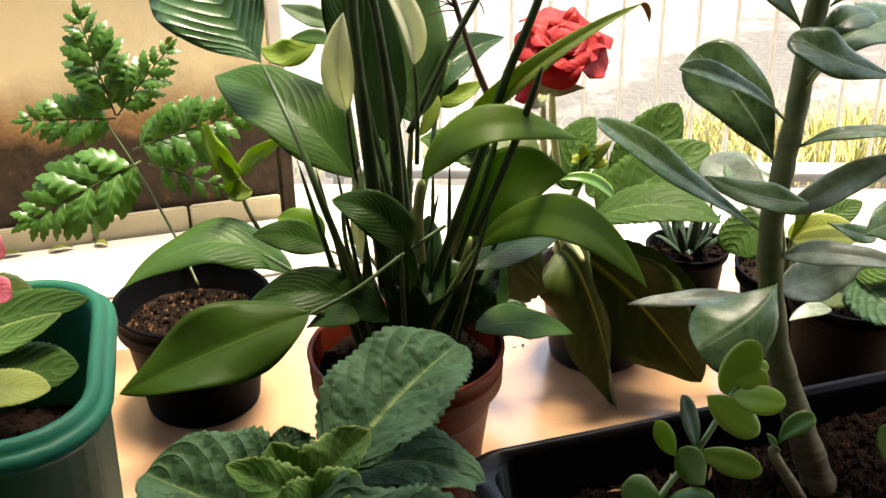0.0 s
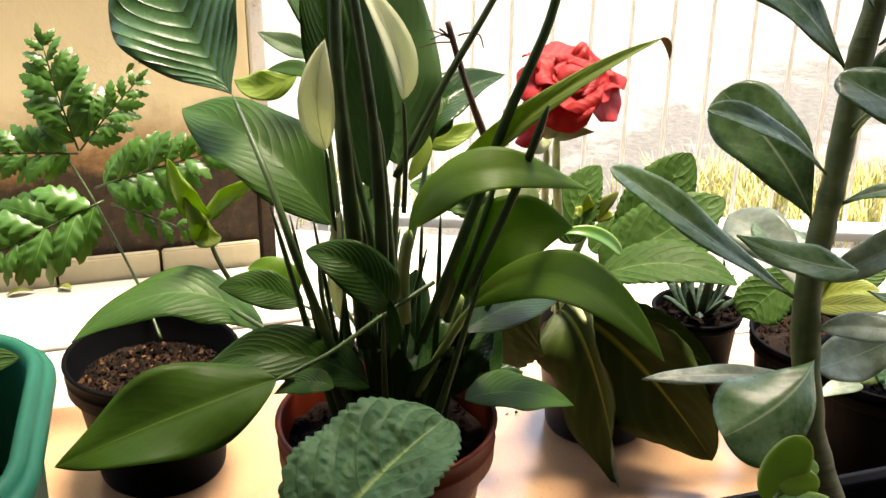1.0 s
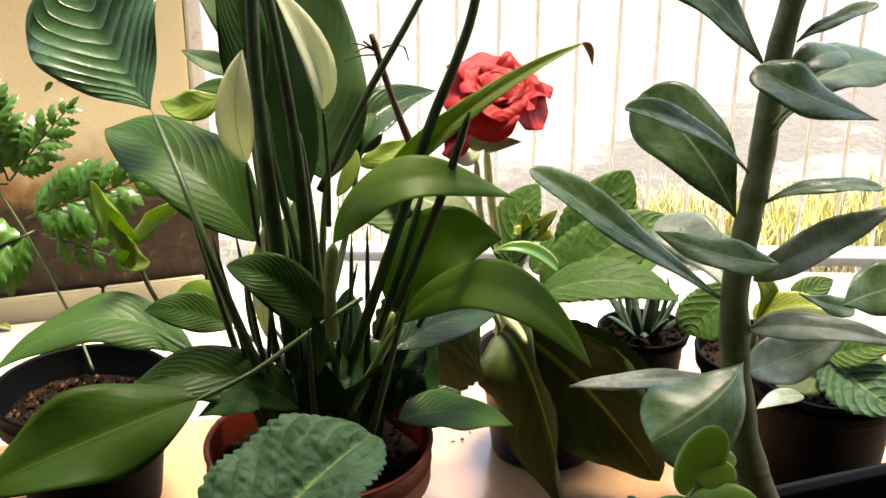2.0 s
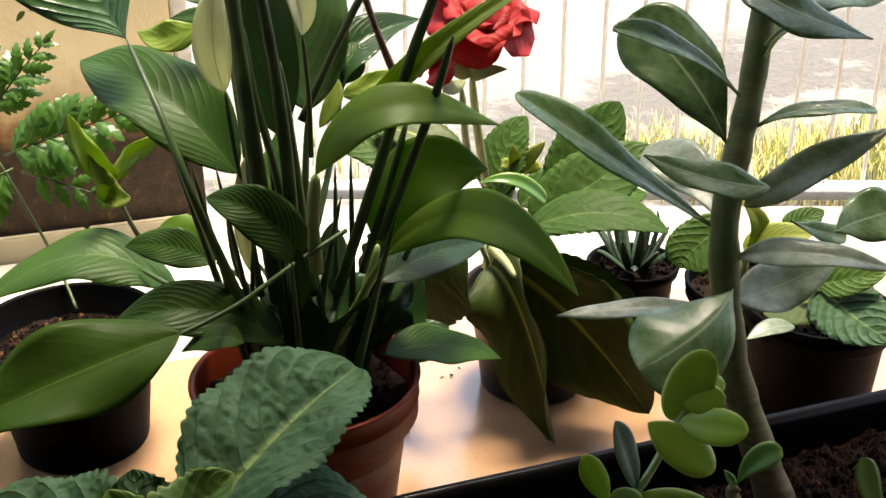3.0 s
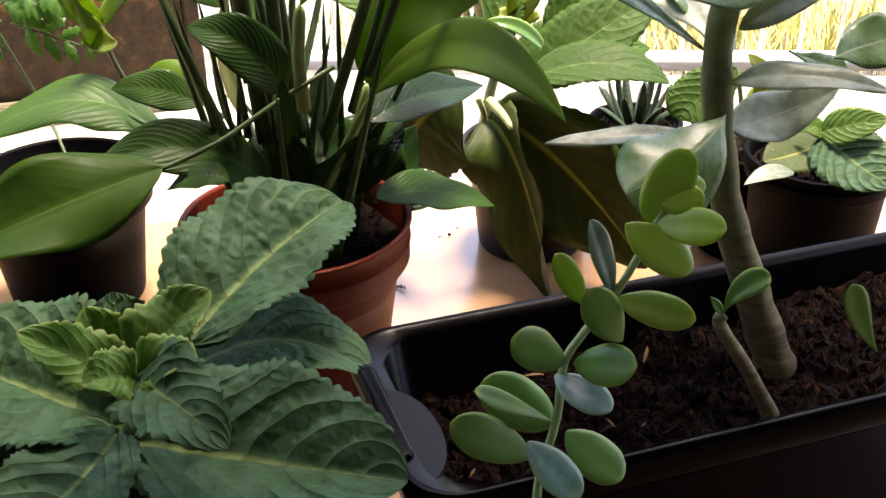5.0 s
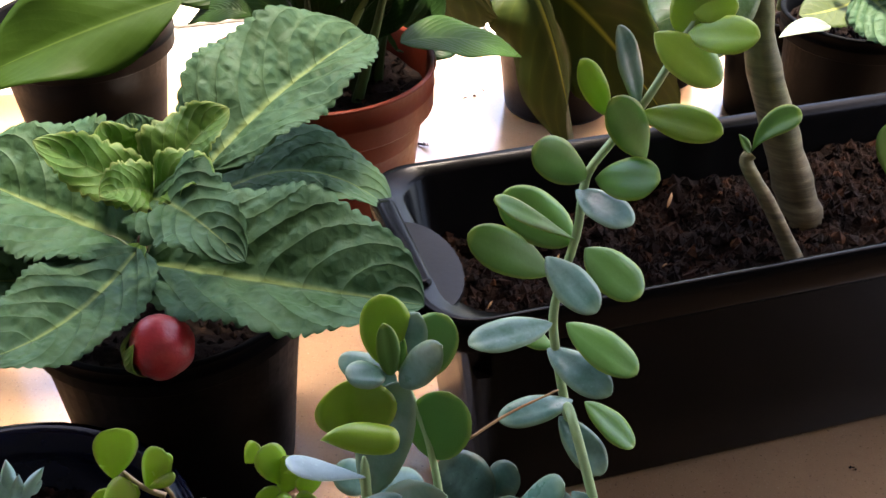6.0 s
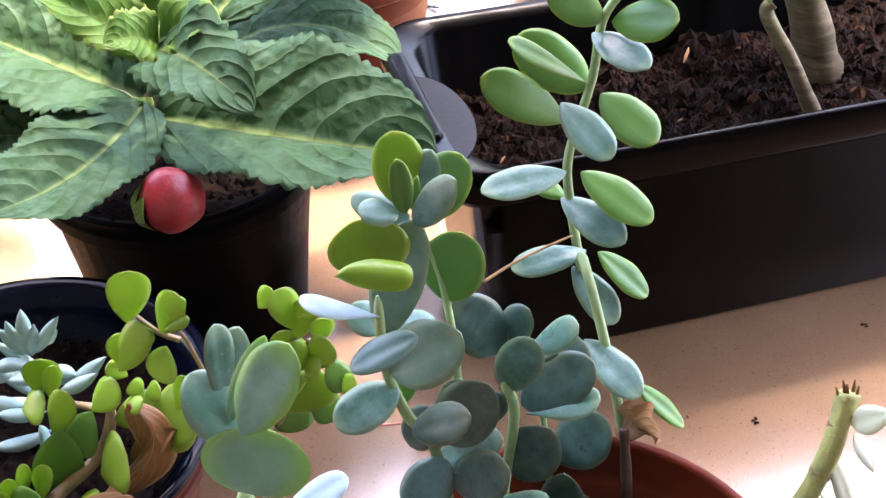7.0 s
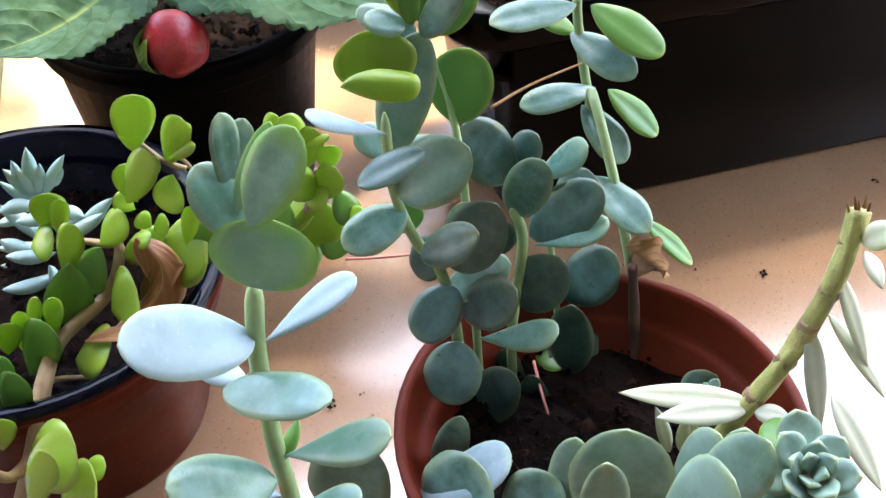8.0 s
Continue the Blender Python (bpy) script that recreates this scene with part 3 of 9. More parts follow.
tagged(skirt, "low row of cream skirting tiles along the stained wall", "skirting", kind="structure")
bpy.context.view_layer.update()
bm = bmesh.new()
box(bm, -0.0635, -0.012, 0.0, 0.0635, 0.0, 0.036, 0.002)
skirt_mesh = bpy.data.meshes.new("tile")
bm.to_mesh(skirt_mesh)
bm.free()
skirt_mesh.materials.append(M_SKIRT)
for i in range(9):
    ob = new("tile", skirt_mesh)
    ob.parent = skirt
    ob.matrix_basis = pose(-0.066 - i * 0.131, -0.002 + 0.0012 * math.sin(i * 5), 0, 0, 0, 0.4 * math.sin(i * 3))

# unseen walls and roof behind and above the camera, added to shape the light
for nm, b in {"wall_south": (-1.9, -1.0, -0.1, 2.0, -0.9, 2.45), "wall_southwest": (-2.0, -1.0, -0.1, -1.9, 0.45, 2.45), "wall_east": (1.7, -0.9, -0.1, 1.8, 0.45, 2.45)}.items():
    bm = bmesh.new()
    box(bm, *b)
    tagged(part(nm, bm, M_UNSEEN_ROOM, None, soft=False), "unseen dark wall added to cut side and back light", "wall", kind="structure")
# unseen roof, outlined so that sun reaches mainly the back of the slab
bm = bmesh.new()
low = [bm.verts.new((x, y, 2.45)) for x, y in ((-1.9, -1.0), (1.8, -1.0), (1.8, UNSEEN_ROOF_EDGE + 0.16), (0.26, UNSEEN_ROOF_EDGE + 0.16), (0.10, UNSEEN_ROOF_EDGE), (-1.3, 0.62), (-1.9, 0.0))]
up = [bm.verts.new(v.co + V(0, 0, 0.1)) for v in low]
bm.faces.new(low[::-1])
bm.faces.new(up)
for k in range(7):
    bm.faces.new((low[k], low[(k + 1) % 7], up[(k + 1) % 7], up[k]))
tagged(part("ceiling", bm, M_UNSEEN_ROOM, None, soft=False), "unseen dark roof added to keep sun off the front pots", "ceiling", kind="structure")

# ---- white railing ----
fence = thing("railing", (0.3, 1.68, -0.075), "white painted metal railing of thin upright bars", "railing")
bm = bmesh.new()
box(bm, -0.27, 1.665, -0.036, 2.2, 1.69, -0.012, 0.003)
part("bottom_rail", bm, M_WHITE, fence)
bm = bmesh.new()
box(bm, -0.27, 1.665, 0.93, 2.2, 1.695, 0.955, 0.003)
part("top_rail", bm, M_WHITE, fence)
bm = bmesh.new()
lathe(bm, [(0, -0.02), (0.0032, -0.02), (0.0032, 0.94), (0, 0.94)], 8)
bar_mesh = bpy.data.meshes.new("bar")
bm.to_mesh(bar_mesh)
bm.free()
smooth(bar_mesh)
bar_mesh.materials.append(M_WHITE)
for i in range(43):
    ob = new("bar", bar_mesh)
    ob.parent = fence
    ob.matrix_parent_inverse = fence.matrix_world.inverted()
    ob.matrix_basis = pose(-0.25 + 0.0555 * i, 1.678, 0, 0.25 * math.sin(i * 7), 0.3 * math.sin(i * 2.3))
for x in (-0.25, 0.97, 2.15):
    bm = bmesh.new()
    box(bm, x - 0.008, 1.67, -0.09, x + 0.008, 1.686, -0.03, 0.002)
    part("foot", bm, M_WHITE, fence)

# ---- grass behind the railing ----
def grass_mat():
    m, n, l, p = mat("dry_grass")
    g = n.new("ShaderNodeNewGeometry")
    c = ramp(n, l, g.outputs["Random Per Island"], (0.0, (0.17, 0.22, 0.05)), (0.45, (0.42, 0.42, 0.12)), (0.8, (0.66, 0.58, 0.27)), (1.0, (0.55, 0.42, 0.22)))
    l.new(c, p.inputs["Base Color"])
    p.inputs["Roughness"].default_value = 0.6
    return m


rnd = random.Random(5)
verts, faces = [], []
for _ in range(11000):
    x = rnd.uniform(-0.35, 2.6)
    dens = 0.15 if x < 0.28 else 1.0
    if rnd.random() > dens:
        continue
    y = rnd.uniform(1.74, 2.02) + 0.12 * noise.noise(V(x * 3, 0, 7))
    h = rnd.uniform(0.03, 0.11) * (0.5 + 0.7 * min(1, max(0.1, x - 0.05)))
    a, lean = rnd.uniform(0, 6.28), rnd.uniform(0.1, 0.75) * h
    dx, dy, w = math.cos(a), math.sin(a), rnd.uniform(0.0009, 0.0022)
    p = V(x, y, -0.08)
    b = len(verts)
    for s in (0, 0.5, 1):
        c = p + V(dx * lean * s * s, dy * lean * s * s, h * s)
        k = w * (1 - 0.85 * s)
        verts += [c + V(-dy * k, dx * k, 0), c - V(-dy * k, dx * k, 0)]
    faces += [(b, b + 1, b + 3, b + 2), (b + 2, b + 3, b + 5, b + 4)]
me = bpy.data.meshes.new("grass")
me.from_pydata(verts, [], faces)
tagged(put("grass", me, grass_mat()), "strip of dry yellow-green grass along the street", "grass", kind="stuff")

# ---- plant and pot materials ----
M_SPATH = leaf_mat("peace_lily_leaf", (0.030, 0.076, 0.012), (0.08, 0.15, 0.04), rough=0.4, veins=12, slant=0.42, vein_amt=0.12, glow=0.34, relief=0.4, deep=0.0014, spec=0.13)
M_SPATH_VEINED = leaf_mat("veined_lily_leaf", (0.045, 0.105, 0.040), (0.05, 0.10, 0.035), rough=0.26, veins=9, slant=0.42, vein_amt=0.10, glow=0.30, relief=0.9, spec=0.42, deep=0.0024)
M_SPATH_MID = leaf_mat("upright_lily_leaf", (0.062, 0.132, 0.040), (0.09, 0.15, 0.06), rough=0.40, veins=11, slant=0.42, vein_amt=0.14, glow=0.36, relief=0.35, spec=0.36, deep=0.0014)
# lighter lily leaf copy, sun shining through put into its colour
M_SPATH_SUNLIT = leaf_mat("sunlit_lily_leaf", (0.100, 0.185, 0.020), (0.13, 0.20, 0.04), spec=0.3, rough=0.42, veins=12, slant=0.42, vein_amt=0.06, glow=0.55, relief=0.08, deep=0.0014)
# lily leaf darkened to carry the shade inside the plant
M_SPATH_SHADED = leaf_mat("shaded_lily_leaf", (0.014, 0.040, 0.009), (0.045, 0.09, 0.03), rough=0.3, veins=12, slant=0.42, vein_amt=0.15, glow=0.2, relief=0.28, deep=0.0014, spec=0.2)
M_SPATHE = leaf_mat("faded_spathe", (0.74, 0.76, 0.58), (0.30, 0.32, 0.14), rough=0.45, veins=6, slant=1.2, vein_amt=0.1, glow=0.5, shine=(1.05, 1.05, 0.85))
M_PETIOLE = plain("petiole", (0.035, 0.065, 0.018), 0.4, 0.3, 40, spec=0.22)
M_PETIOLE_DARK = plain("dark_petiole", (0.028, 0.046, 0.014), 0.4, 0.4, 40, spec=0.22)
M_PETIOLE_LIGHT = plain("light_petiole", (0.17, 0.22, 0.06), 0.4, 0.25, 40)
M_TWIG = plain("dry_twig", (0.075, 0.035, 0.022), 0.7, 0.4, 60, 0.4)
M_DRY = leaf_mat("dry_leaf", (0.28, 0.14, 0.05), (0.18, 0.09, 0.03), rough=0.7, veins=5, glow=0.25, blotch=0.45)
M_COPPER = leaf_mat("coppery_dead_leaf", (0.30, 0.125, 0.035), (0.45, 0.26, 0.11), edge=(0.50, 0.30, 0.14), rough=0.38, veins=6, glow=0.3, blotch=0.5, relief=0.3, spec=0.4)
M_GLOX = leaf_mat("gloxinia_leaf", (0.026, 0.068, 0.009), (0.11, 0.17, 0.05), spec=0.12, rough=0.55, veins=7, slant=0.4, vein_amt=0.16, glow=0.26, relief=0.8, rib_w=0.045, quilt=0.35, deep=0.0016)
M_GLOX_DARK = leaf_mat("drooping_gloxinia_leaf", (0.030, 0.050, 0.009), (0.30, 0.32, 0.05), rough=0.5, veins=7, slant=0.4, vein_amt=0.06, glow=0.06, relief=0.25, rib_w=0.10, spec=0.15)
M_GLOX_FRONT = leaf_mat("velvet_leaf", (0.027, 0.080, 0.028), (0.20, 0.27, 0.09), spec=0.16, rough=0.58, veins=7, slant=0.4, vein_amt=0.06, glow=0.20, bloom=(0.050, 0.115, 0.062), relief=1.0, rib_w=0.08, quilt=0.5, deep=0.0028)
M_GLOX_YOUNG = leaf_mat("young_velvet_leaf", (0.080, 0.185, 0.024), (0.22, 0.29, 0.08), edge=(0.30, 0.36, 0.10), rim=0.86, rough=0.5, veins=7, slant=0.4, vein_amt=0.2, glow=0.3, relief=0.5, quilt=0.4, spec=0.3, deep=0.0018)
M_GLOX_STEM = plain("hairy_stem", (0.26, 0.30, 0.13), 0.6, 0.25, 60, 0.3)
M_YELLOW = leaf_mat("yellowing_leaf", (0.20, 0.24, 0.035), (0.32, 0.33, 0.09), rough=0.5, veins=8, glow=0.4, blotch=0.5)
M_ADEN = leaf_mat("thick_grey_green_leaf", (0.050, 0.120, 0.026), (0.42, 0.47, 0.30), rough=0.27, veins=8, slant=0.3, vein_amt=0.06, glow=0.12, spec=0.42, bloom=(0.15, 0.24, 0.10), rib_w=0.09, relief=0.12, blotch=0.5)
M_ADEN_DARK = leaf_mat("thick_dark_leaf", (0.034, 0.092, 0.020), (0.40, 0.45, 0.28), rough=0.27, veins=8, slant=0.3, vein_amt=0.08, glow=0.10, spec=0.38, rib_w=0.09, relief=0.12, bloom=(0.095, 0.175, 0.058), blotch=0.5)
M_ADEN_PALE = leaf_mat("pale_leaf_underside", (0.15, 0.19, 0.11), (0.36, 0.40, 0.27), rough=0.36, veins=10, slant=0.35, relief=0.05, vein_amt=0.03, glow=0.25, rib_w=0.08, bloom=(0.30, 0.36, 0.26))
def trunk_mat():
    """Desert rose bark: brown and ringed on the old foot, smooth grey-green higher up."""
    m, n, l, p = mat("desert_rose_bark")
    tc = n.new("ShaderNodeTexCoord")
    sep = n.new("ShaderNodeSeparateXYZ")
    l.new(tc.outputs["Object"], sep.inputs[0])
    a = noise_tex(n, l, 60, 5)
    ring = noise_tex(n, l, 40, 4, 0.6, stretch=(1, 1, 7))
    green = ramp(n, l, a, (0.3, (0.058, 0.078, 0.022)), (0.7, (0.12, 0.14, 0.045)))
    brown = ramp(n, l, ring, (0.3, (0.060, 0.042, 0.020)), (0.55, (0.135, 0.10, 0.052)), (0.75, (0.24, 0.19, 0.11)))
    h = math_node(n, l, "ADD", sep.outputs[2], math_node(n, l, "MULTIPLY", a, 0.08))
    l.new(mix(n, l, ramp(n, l, h, (0.20, 1.0), (0.31, 0.0)), green, brown), p.inputs["Base Color"])
    p.inputs["Roughness"].default_value, p.inputs["Specular IOR Level"].default_value = 0.55, 0.25
    bump(n, l, ring, 0.5, 0.0015, p.inputs["Normal"])
    return m


M_TRUNK = trunk_mat()
M_FERN = leaf_mat("fern_leaflet", (0.030, 0.085, 0.014), (0.10, 0.18, 0.06), rough=0.34, veins=4, slant=0.3, vein_amt=0.1, glow=0.25, relief=0.08, spec=0.32)
M_KAL = leaf_mat("blue_green_succulent", (0.045, 0.125, 0.080), (0.2, 0.3, 0.22), edge=(0.22, 0.30, 0.16), rough=0.32, veins=2, slant=0, vein_amt=0.0, glow=0.07, bloom=(0.135, 0.245, 0.210), rib_w=0.001, relief=0.05, blotch=0.5, rim=0.66)
# blue-green leaf at half tone, shade among the stonecrop leaves put into colour
M_KAL_SHADED = leaf_mat("shaded_succulent", (0.020, 0.060, 0.044), (0.1, 0.15, 0.11), edge=(0.12, 0.15, 0.09), rough=0.32, veins=2, slant=0, vein_amt=0.0, glow=0.05, bloom=(0.068, 0.135, 0.120), rib_w=0.001, relief=0.05, blotch=0.5, rim=0.66)
M_KAL_GREEN = leaf_mat("green_succulent", (0.080, 0.200, 0.034), (0.18, 0.3, 0.1), edge=(0.27, 0.36, 0.06), rough=0.38, veins=2, slant=0, vein_amt=0.0, glow=0.2, rib_w=0.001, relief=0.05)
M_KAL_LIME = leaf_mat("lime_succulent", (0.18, 0.285, 0.022), (0.36, 0.46, 0.08), edge=(0.40, 0.46, 0.10), rough=0.38, veins=2, slant=0, vein_amt=0.0, glow=0.32, rib_w=0.001, relief=0.05)
M_KAL_PALE = leaf_mat("powdery_succulent", (0.19, 0.28, 0.29), (0.4, 0.5, 0.44), edge=(0.32, 0.42, 0.30), rough=0.5, veins=2, slant=0, vein_amt=0.0, glow=0.06, bloom=(0.27, 0.36, 0.39), rib_w=0.001, relief=0.05)
M_KAL_STEM = plain("succulent_stem", (0.24, 0.34, 0.14), 0.5, 0.2, 60)
M_JADE = leaf_mat("jade_leaf", (0.27, 0.42, 0.045), (0.2, 0.3, 0.1), edge=(0.28, 0.34, 0.09), rough=0.22, veins=2, slant=0, vein_amt=0.0, glow=0.24, rib_w=0.001, relief=0.05)
# jade leaf copy with the shade of inner and hanging leaves in its colour
M_JADE_DARK = leaf_mat("shaded_jade_leaf", (0.11, 0.24, 0.040), (0.1, 0.2, 0.07), rough=0.22, veins=2, slant=0, vein_amt=0.0, glow=0.18, rib_w=0.001, relief=0.05)
M_SENECIO = leaf_mat("blue_needle_leaf", (0.30, 0.46, 0.42), (0.3, 0.4, 0.35), rough=0.45, veins=2, slant=0, vein_amt=0.0, glow=0.06, bloom=(0.42, 0.57, 0.54), rib_w=0.001, relief=0.05)
M_WOODY = plain("woody_stem", (0.24, 0.16, 0.075), 0.6, 0.35, 70, 0.5, 0.001, wear=(0.36, 0.27, 0.13))
M_CUT = plain("yellow_stem", (0.33, 0.33, 0.10), 0.5, 0.3, 110, 0.4, 0.001, wear=(0.22, 0.15, 0.06))
M_WITHER = leaf_mat("withered_pale_leaf", (0.50, 0.52, 0.38), (0.30, 0.32, 0.18), rough=0.5, veins=2, slant=0, vein_amt=0.0, glow=0.12, relief=0.1, blotch=0.4, rib_w=0.001)
M_ROSE = leaf_mat("rosette_leaf", (0.15, 0.25, 0.17), (0.28, 0.38, 0.26), edge=(0.30, 0.38, 0.18), rough=0.45, veins=2, slant=0, vein_amt=0.0, glow=0.08, bloom=(0.22, 0.335, 0.28), rib_w=0.001, relief=0.05)
M_HAW = leaf_mat("spiky_dark_leaf", (0.022, 0.045, 0.025), (0.07, 0.1, 0.06), rough=0.4, veins=10, slant=0, vein_amt=0.2, glow=0.05)
M_RED = leaf_mat("red_petal", (0.56, 0.010, 0.010), (0.40, 0.006, 0.008), edge=(0.52, 0.02, 0.018), rough=0.6, veins=7, slant=0.3, vein_amt=0.12, glow=0.3, blotch=0.3, relief=0.5)
M_PINK = leaf_mat("pink_petal", (0.75, 0.16, 0.20), (0.6, 0.10, 0.14), rough=0.55, veins=6, glow=0.25)
M_BUD = plain("red_bud", (0.27, 0.010, 0.016), 0.40, 0.45, 55, 0.4, 0.001, wear=(0.36, 0.05, 0.05))
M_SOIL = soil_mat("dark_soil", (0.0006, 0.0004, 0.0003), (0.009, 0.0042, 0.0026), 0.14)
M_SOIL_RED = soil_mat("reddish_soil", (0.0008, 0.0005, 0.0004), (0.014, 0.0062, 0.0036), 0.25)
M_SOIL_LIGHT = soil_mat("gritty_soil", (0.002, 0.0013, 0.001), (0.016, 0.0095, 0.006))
M_BLACK = plain("black_plastic", (0.0014, 0.0015, 0.0018), 0.5, 0.25, 25, 0.03, spec=0.02, wear=(0.0025, 0.0023, 0.0022))
M_NAVY = plain("dark_blue_plastic", (0.0012, 0.0018, 0.006), 0.16, 0.25, 25, 0.08, spec=0.12)
M_BROWN = plain("brown_plastic", (0.006, 0.0038, 0.0034), 0.45, 0.2, 25, spec=0.12, wear=(0.010, 0.007, 0.006))
M_TERRA = plain("terracotta_plastic", (0.085, 0.012, 0.0045), 0.42, 0.18, 25, 0.15, spec=0.08, wear=(0.098, 0.018, 0.008))
M_GREENP = plain("teal_green_plastic", (0.005, 0.085, 0.05), 0.48, 0.10, 18, 0.02, spec=0.15)
M_THREAD = plain("pink_thread", (0.55, 0.20, 0.16), 0.7)
M_KAL_RIM = leaf_mat("rimmed_succulent", (0.16, 0.28, 0.22), (0.2, 0.3, 0.2), edge=(0.25, 0.42, 0.04), rough=0.42, veins=2, slant=0, vein_amt=0.0, glow=0.25, bloom=(0.23, 0.34, 0.32), rib_w=0.001, relief=0.05, rim=0.5)
M_SPROUT = leaf_mat("sprout_leaf", (0.20, 0.28, 0.045), (0.26, 0.33, 0.08), rough=0.4, veins=6, slant=0.4, vein_amt=0.15, glow=0.4, relief=0.4)
# shelf plastic: dust plus sky reflection, both put into a lighter grey
M_DUSTY_SHEEN = plain("dusty_sheen_black_plastic", (0.004, 0.004, 0.005), 0.36, 0.2, 40, 0.1, spec=0.15, wear=(0.010, 0.010, 0.011))
M_BOX = plain("glossy_black_plastic", (0.0005, 0.00045, 0.0006), 0.22, 0.25, 25, 0.01, spec=0.08, wear=(0.0007, 0.0006, 0.0008))
M_SPATH_SOFT = leaf_mat("dull_lily_leaf", (0.030, 0.068, 0.008), (0.09, 0.15, 0.03), rough=0.45, veins=12, slant=0.42, vein_amt=0.06, glow=0.36, relief=0.1, spec=0.1, deep=0.0014)

# ---- peace lily in a terracotta-coloured pot ----
lily = thing("peace_lily", (-0.06, 0.86, 0), "leafy dark green peace lily in a terracotta-coloured plastic pot", "potted plant")
round_pot(lily, (-0.06, 0.86, 0), 0.085, 0.060, 0.15, M_TERRA, lip=0.034, rings=1)
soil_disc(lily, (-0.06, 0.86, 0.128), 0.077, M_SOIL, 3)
blade("leaf", lily, M_SPATH_VEINED, (-0.169, 0.88, 0.396), (-0.204, 0.92, 0.429), (-0.239, 0.955, 0.48), (0.9, 0.1, 0.42), 0.1050, "spoon", fold=0.25, pucker=0.008, wave=0.12, n=48, m=14, ribs=9, lean=0.42)
stem("stem", lily, M_PETIOLE, [(-0.0941, 0.83, 0.2184), (-0.1104, 0.8, 0.3017), (-0.1327, 0.82, 0.3559), (-0.169, 0.88, 0.396)], 0.0041, 0.0016)
blade("leaf", lily, M_SPATH, (-0.098, 0.86, 0.3076), (-0.156, 0.89, 0.3564), (-0.2276, 0.95, 0.3632), (0.4607, 0.7933, 0.3981), 0.0705, "lance", fold=0.15, n=48, m=12, wave=0.12, pucker=0.0102, ribs=9, lean=0.42)
stem("stem", lily, M_PETIOLE, [(-0.0885, 0.86, 0.2137), (-0.0928, 0.86, 0.2651), (-0.0998, 0.87, 0.3034)], 0.0034, 0.0019)
blade("leaf", lily, M_SPROUT, (-0.1458, 1, 0.3791), (-0.1734, 1, 0.3687), (-0.201, 1.01, 0.3708), (-0.113, 0.5162, 0.8489), 0.0254, "lance", n=48, m=12, pucker=0.003, ribs=9, lean=0.42, wave=0.22, turns=1.3)
blade("leaf", lily, M_SPATH_MID, (-0.1173, 0.96, 0.4047), (-0.144, 0.97, 0.4099), (-0.1719, 0.98, 0.4179), (0.2893, 0.655, 0.698), 0.0187, "lance", fold=0.3, n=48, m=12, pucker=0.0051, ribs=9, lean=0.42, wave=0.1)
blade("leaf", lily, M_SPATH, (-0.1275, 0.97, 0.3861), (-0.145, 0.98, 0.3891), (-0.1678, 0.99, 0.3852), (0.0818, 0.7837, 0.6157), 0.0155, "lance", fold=0.3)
stem("stem", lily, M_PETIOLE_DARK, [(-0.0903, 0.88, 0.2462), (-0.106, 0.92, 0.3313), (-0.1205, 0.96, 0.4002)], 0.0026, 0.0015)
stem("stem", lily, M_PETIOLE_DARK, [(-0.0939, 0.88, 0.363), (-0.1047, 0.9, 0.4241), (-0.1394, 0.93, 0.4908)], 0.0022, 0.0016)
blade("leaf", lily, M_SPATH_MID, (-0.1081, 0.92, 0.4255), (-0.1249, 0.93, 0.4564), (-0.1576, 0.95, 0.4998), (0.786, 0.5279, 0.3216), 0.0285, "lance", fold=0.3, n=48, m=12, pucker=0.0051, ribs=9, lean=0.42, wave=0.1)
blade("leaf", lily, M_SPROUT, (-0.1154, 0.93, 0.4399), (-0.1285, 0.94, 0.4648), (-0.1482, 0.95, 0.4835), (0.7631, 0.5401, 0.355), 0.0097, "lance", fold=0.3)
blade("spathe", lily, M_SPATHE, (-0.0968, 0.84, 0.3715), (-0.1016, 0.84, 0.4073), (-0.0966, 0.85, 0.445), (0.9984, 0.0513, 0.0224), 0.0250, "lance", fold=0.45, label='faded pale green lily spathe', n=18)
stem("stem", lily, M_PETIOLE, [(-0.0906, 0.85, 0.2789), (-0.0955, 0.845, 0.3332), (-0.0968, 0.84, 0.3715)], 0.0020, 0.0013)
blade("spathe", lily, M_SPATHE, (-0.0428, 0.83, 0.4112), (-0.05, 0.83, 0.4478), (-0.0762, 0.84, 0.4911), (0.7249, 0.683, 0.0897), 0.0232, "lance", fold=0.6, label='faded pale green lily spathe')
stem("stem", lily, M_PETIOLE, [(-0.0448, 0.85, 0.3237), (-0.0424, 0.84, 0.3692), (-0.0428, 0.83, 0.4112)], 0.0020, 0.0013)
blade("leaf", lily, M_SPATH_MID, (-0.0527, 0.9, 0.3403), (-0.061, 0.93, 0.4131), (-0.0766, 0.97, 0.5143), (0.9694, 0.2426, 0.0372), 0.0702, "lance", fold=0.1, n=48, m=12, pucker=0.0153, ribs=9, lean=0.42, wave=0.1)
blade("leaf", lily, M_SPATH_MID, (-0.0706, 0.88, 0.3288), (-0.0798, 0.9, 0.4037), (-0.0953, 0.93, 0.5189), (0.9658, -0.1558, 0.2071), 0.0463, "lance", fold=0.12, n=48, m=12, pucker=0.0153, ribs=9, lean=0.42, wave=0.1)
blade("leaf", lily, M_SPATH, (-0.0971, 0.87, 0.3913), (-0.1038, 0.88, 0.4529), (-0.1138, 0.9, 0.5186), (0.8358, 0.544, -0.0745), 0.0359, "lance", fold=0.2, n=48, m=12, pucker=0.0051, ribs=9, lean=0.42, wave=0.1)
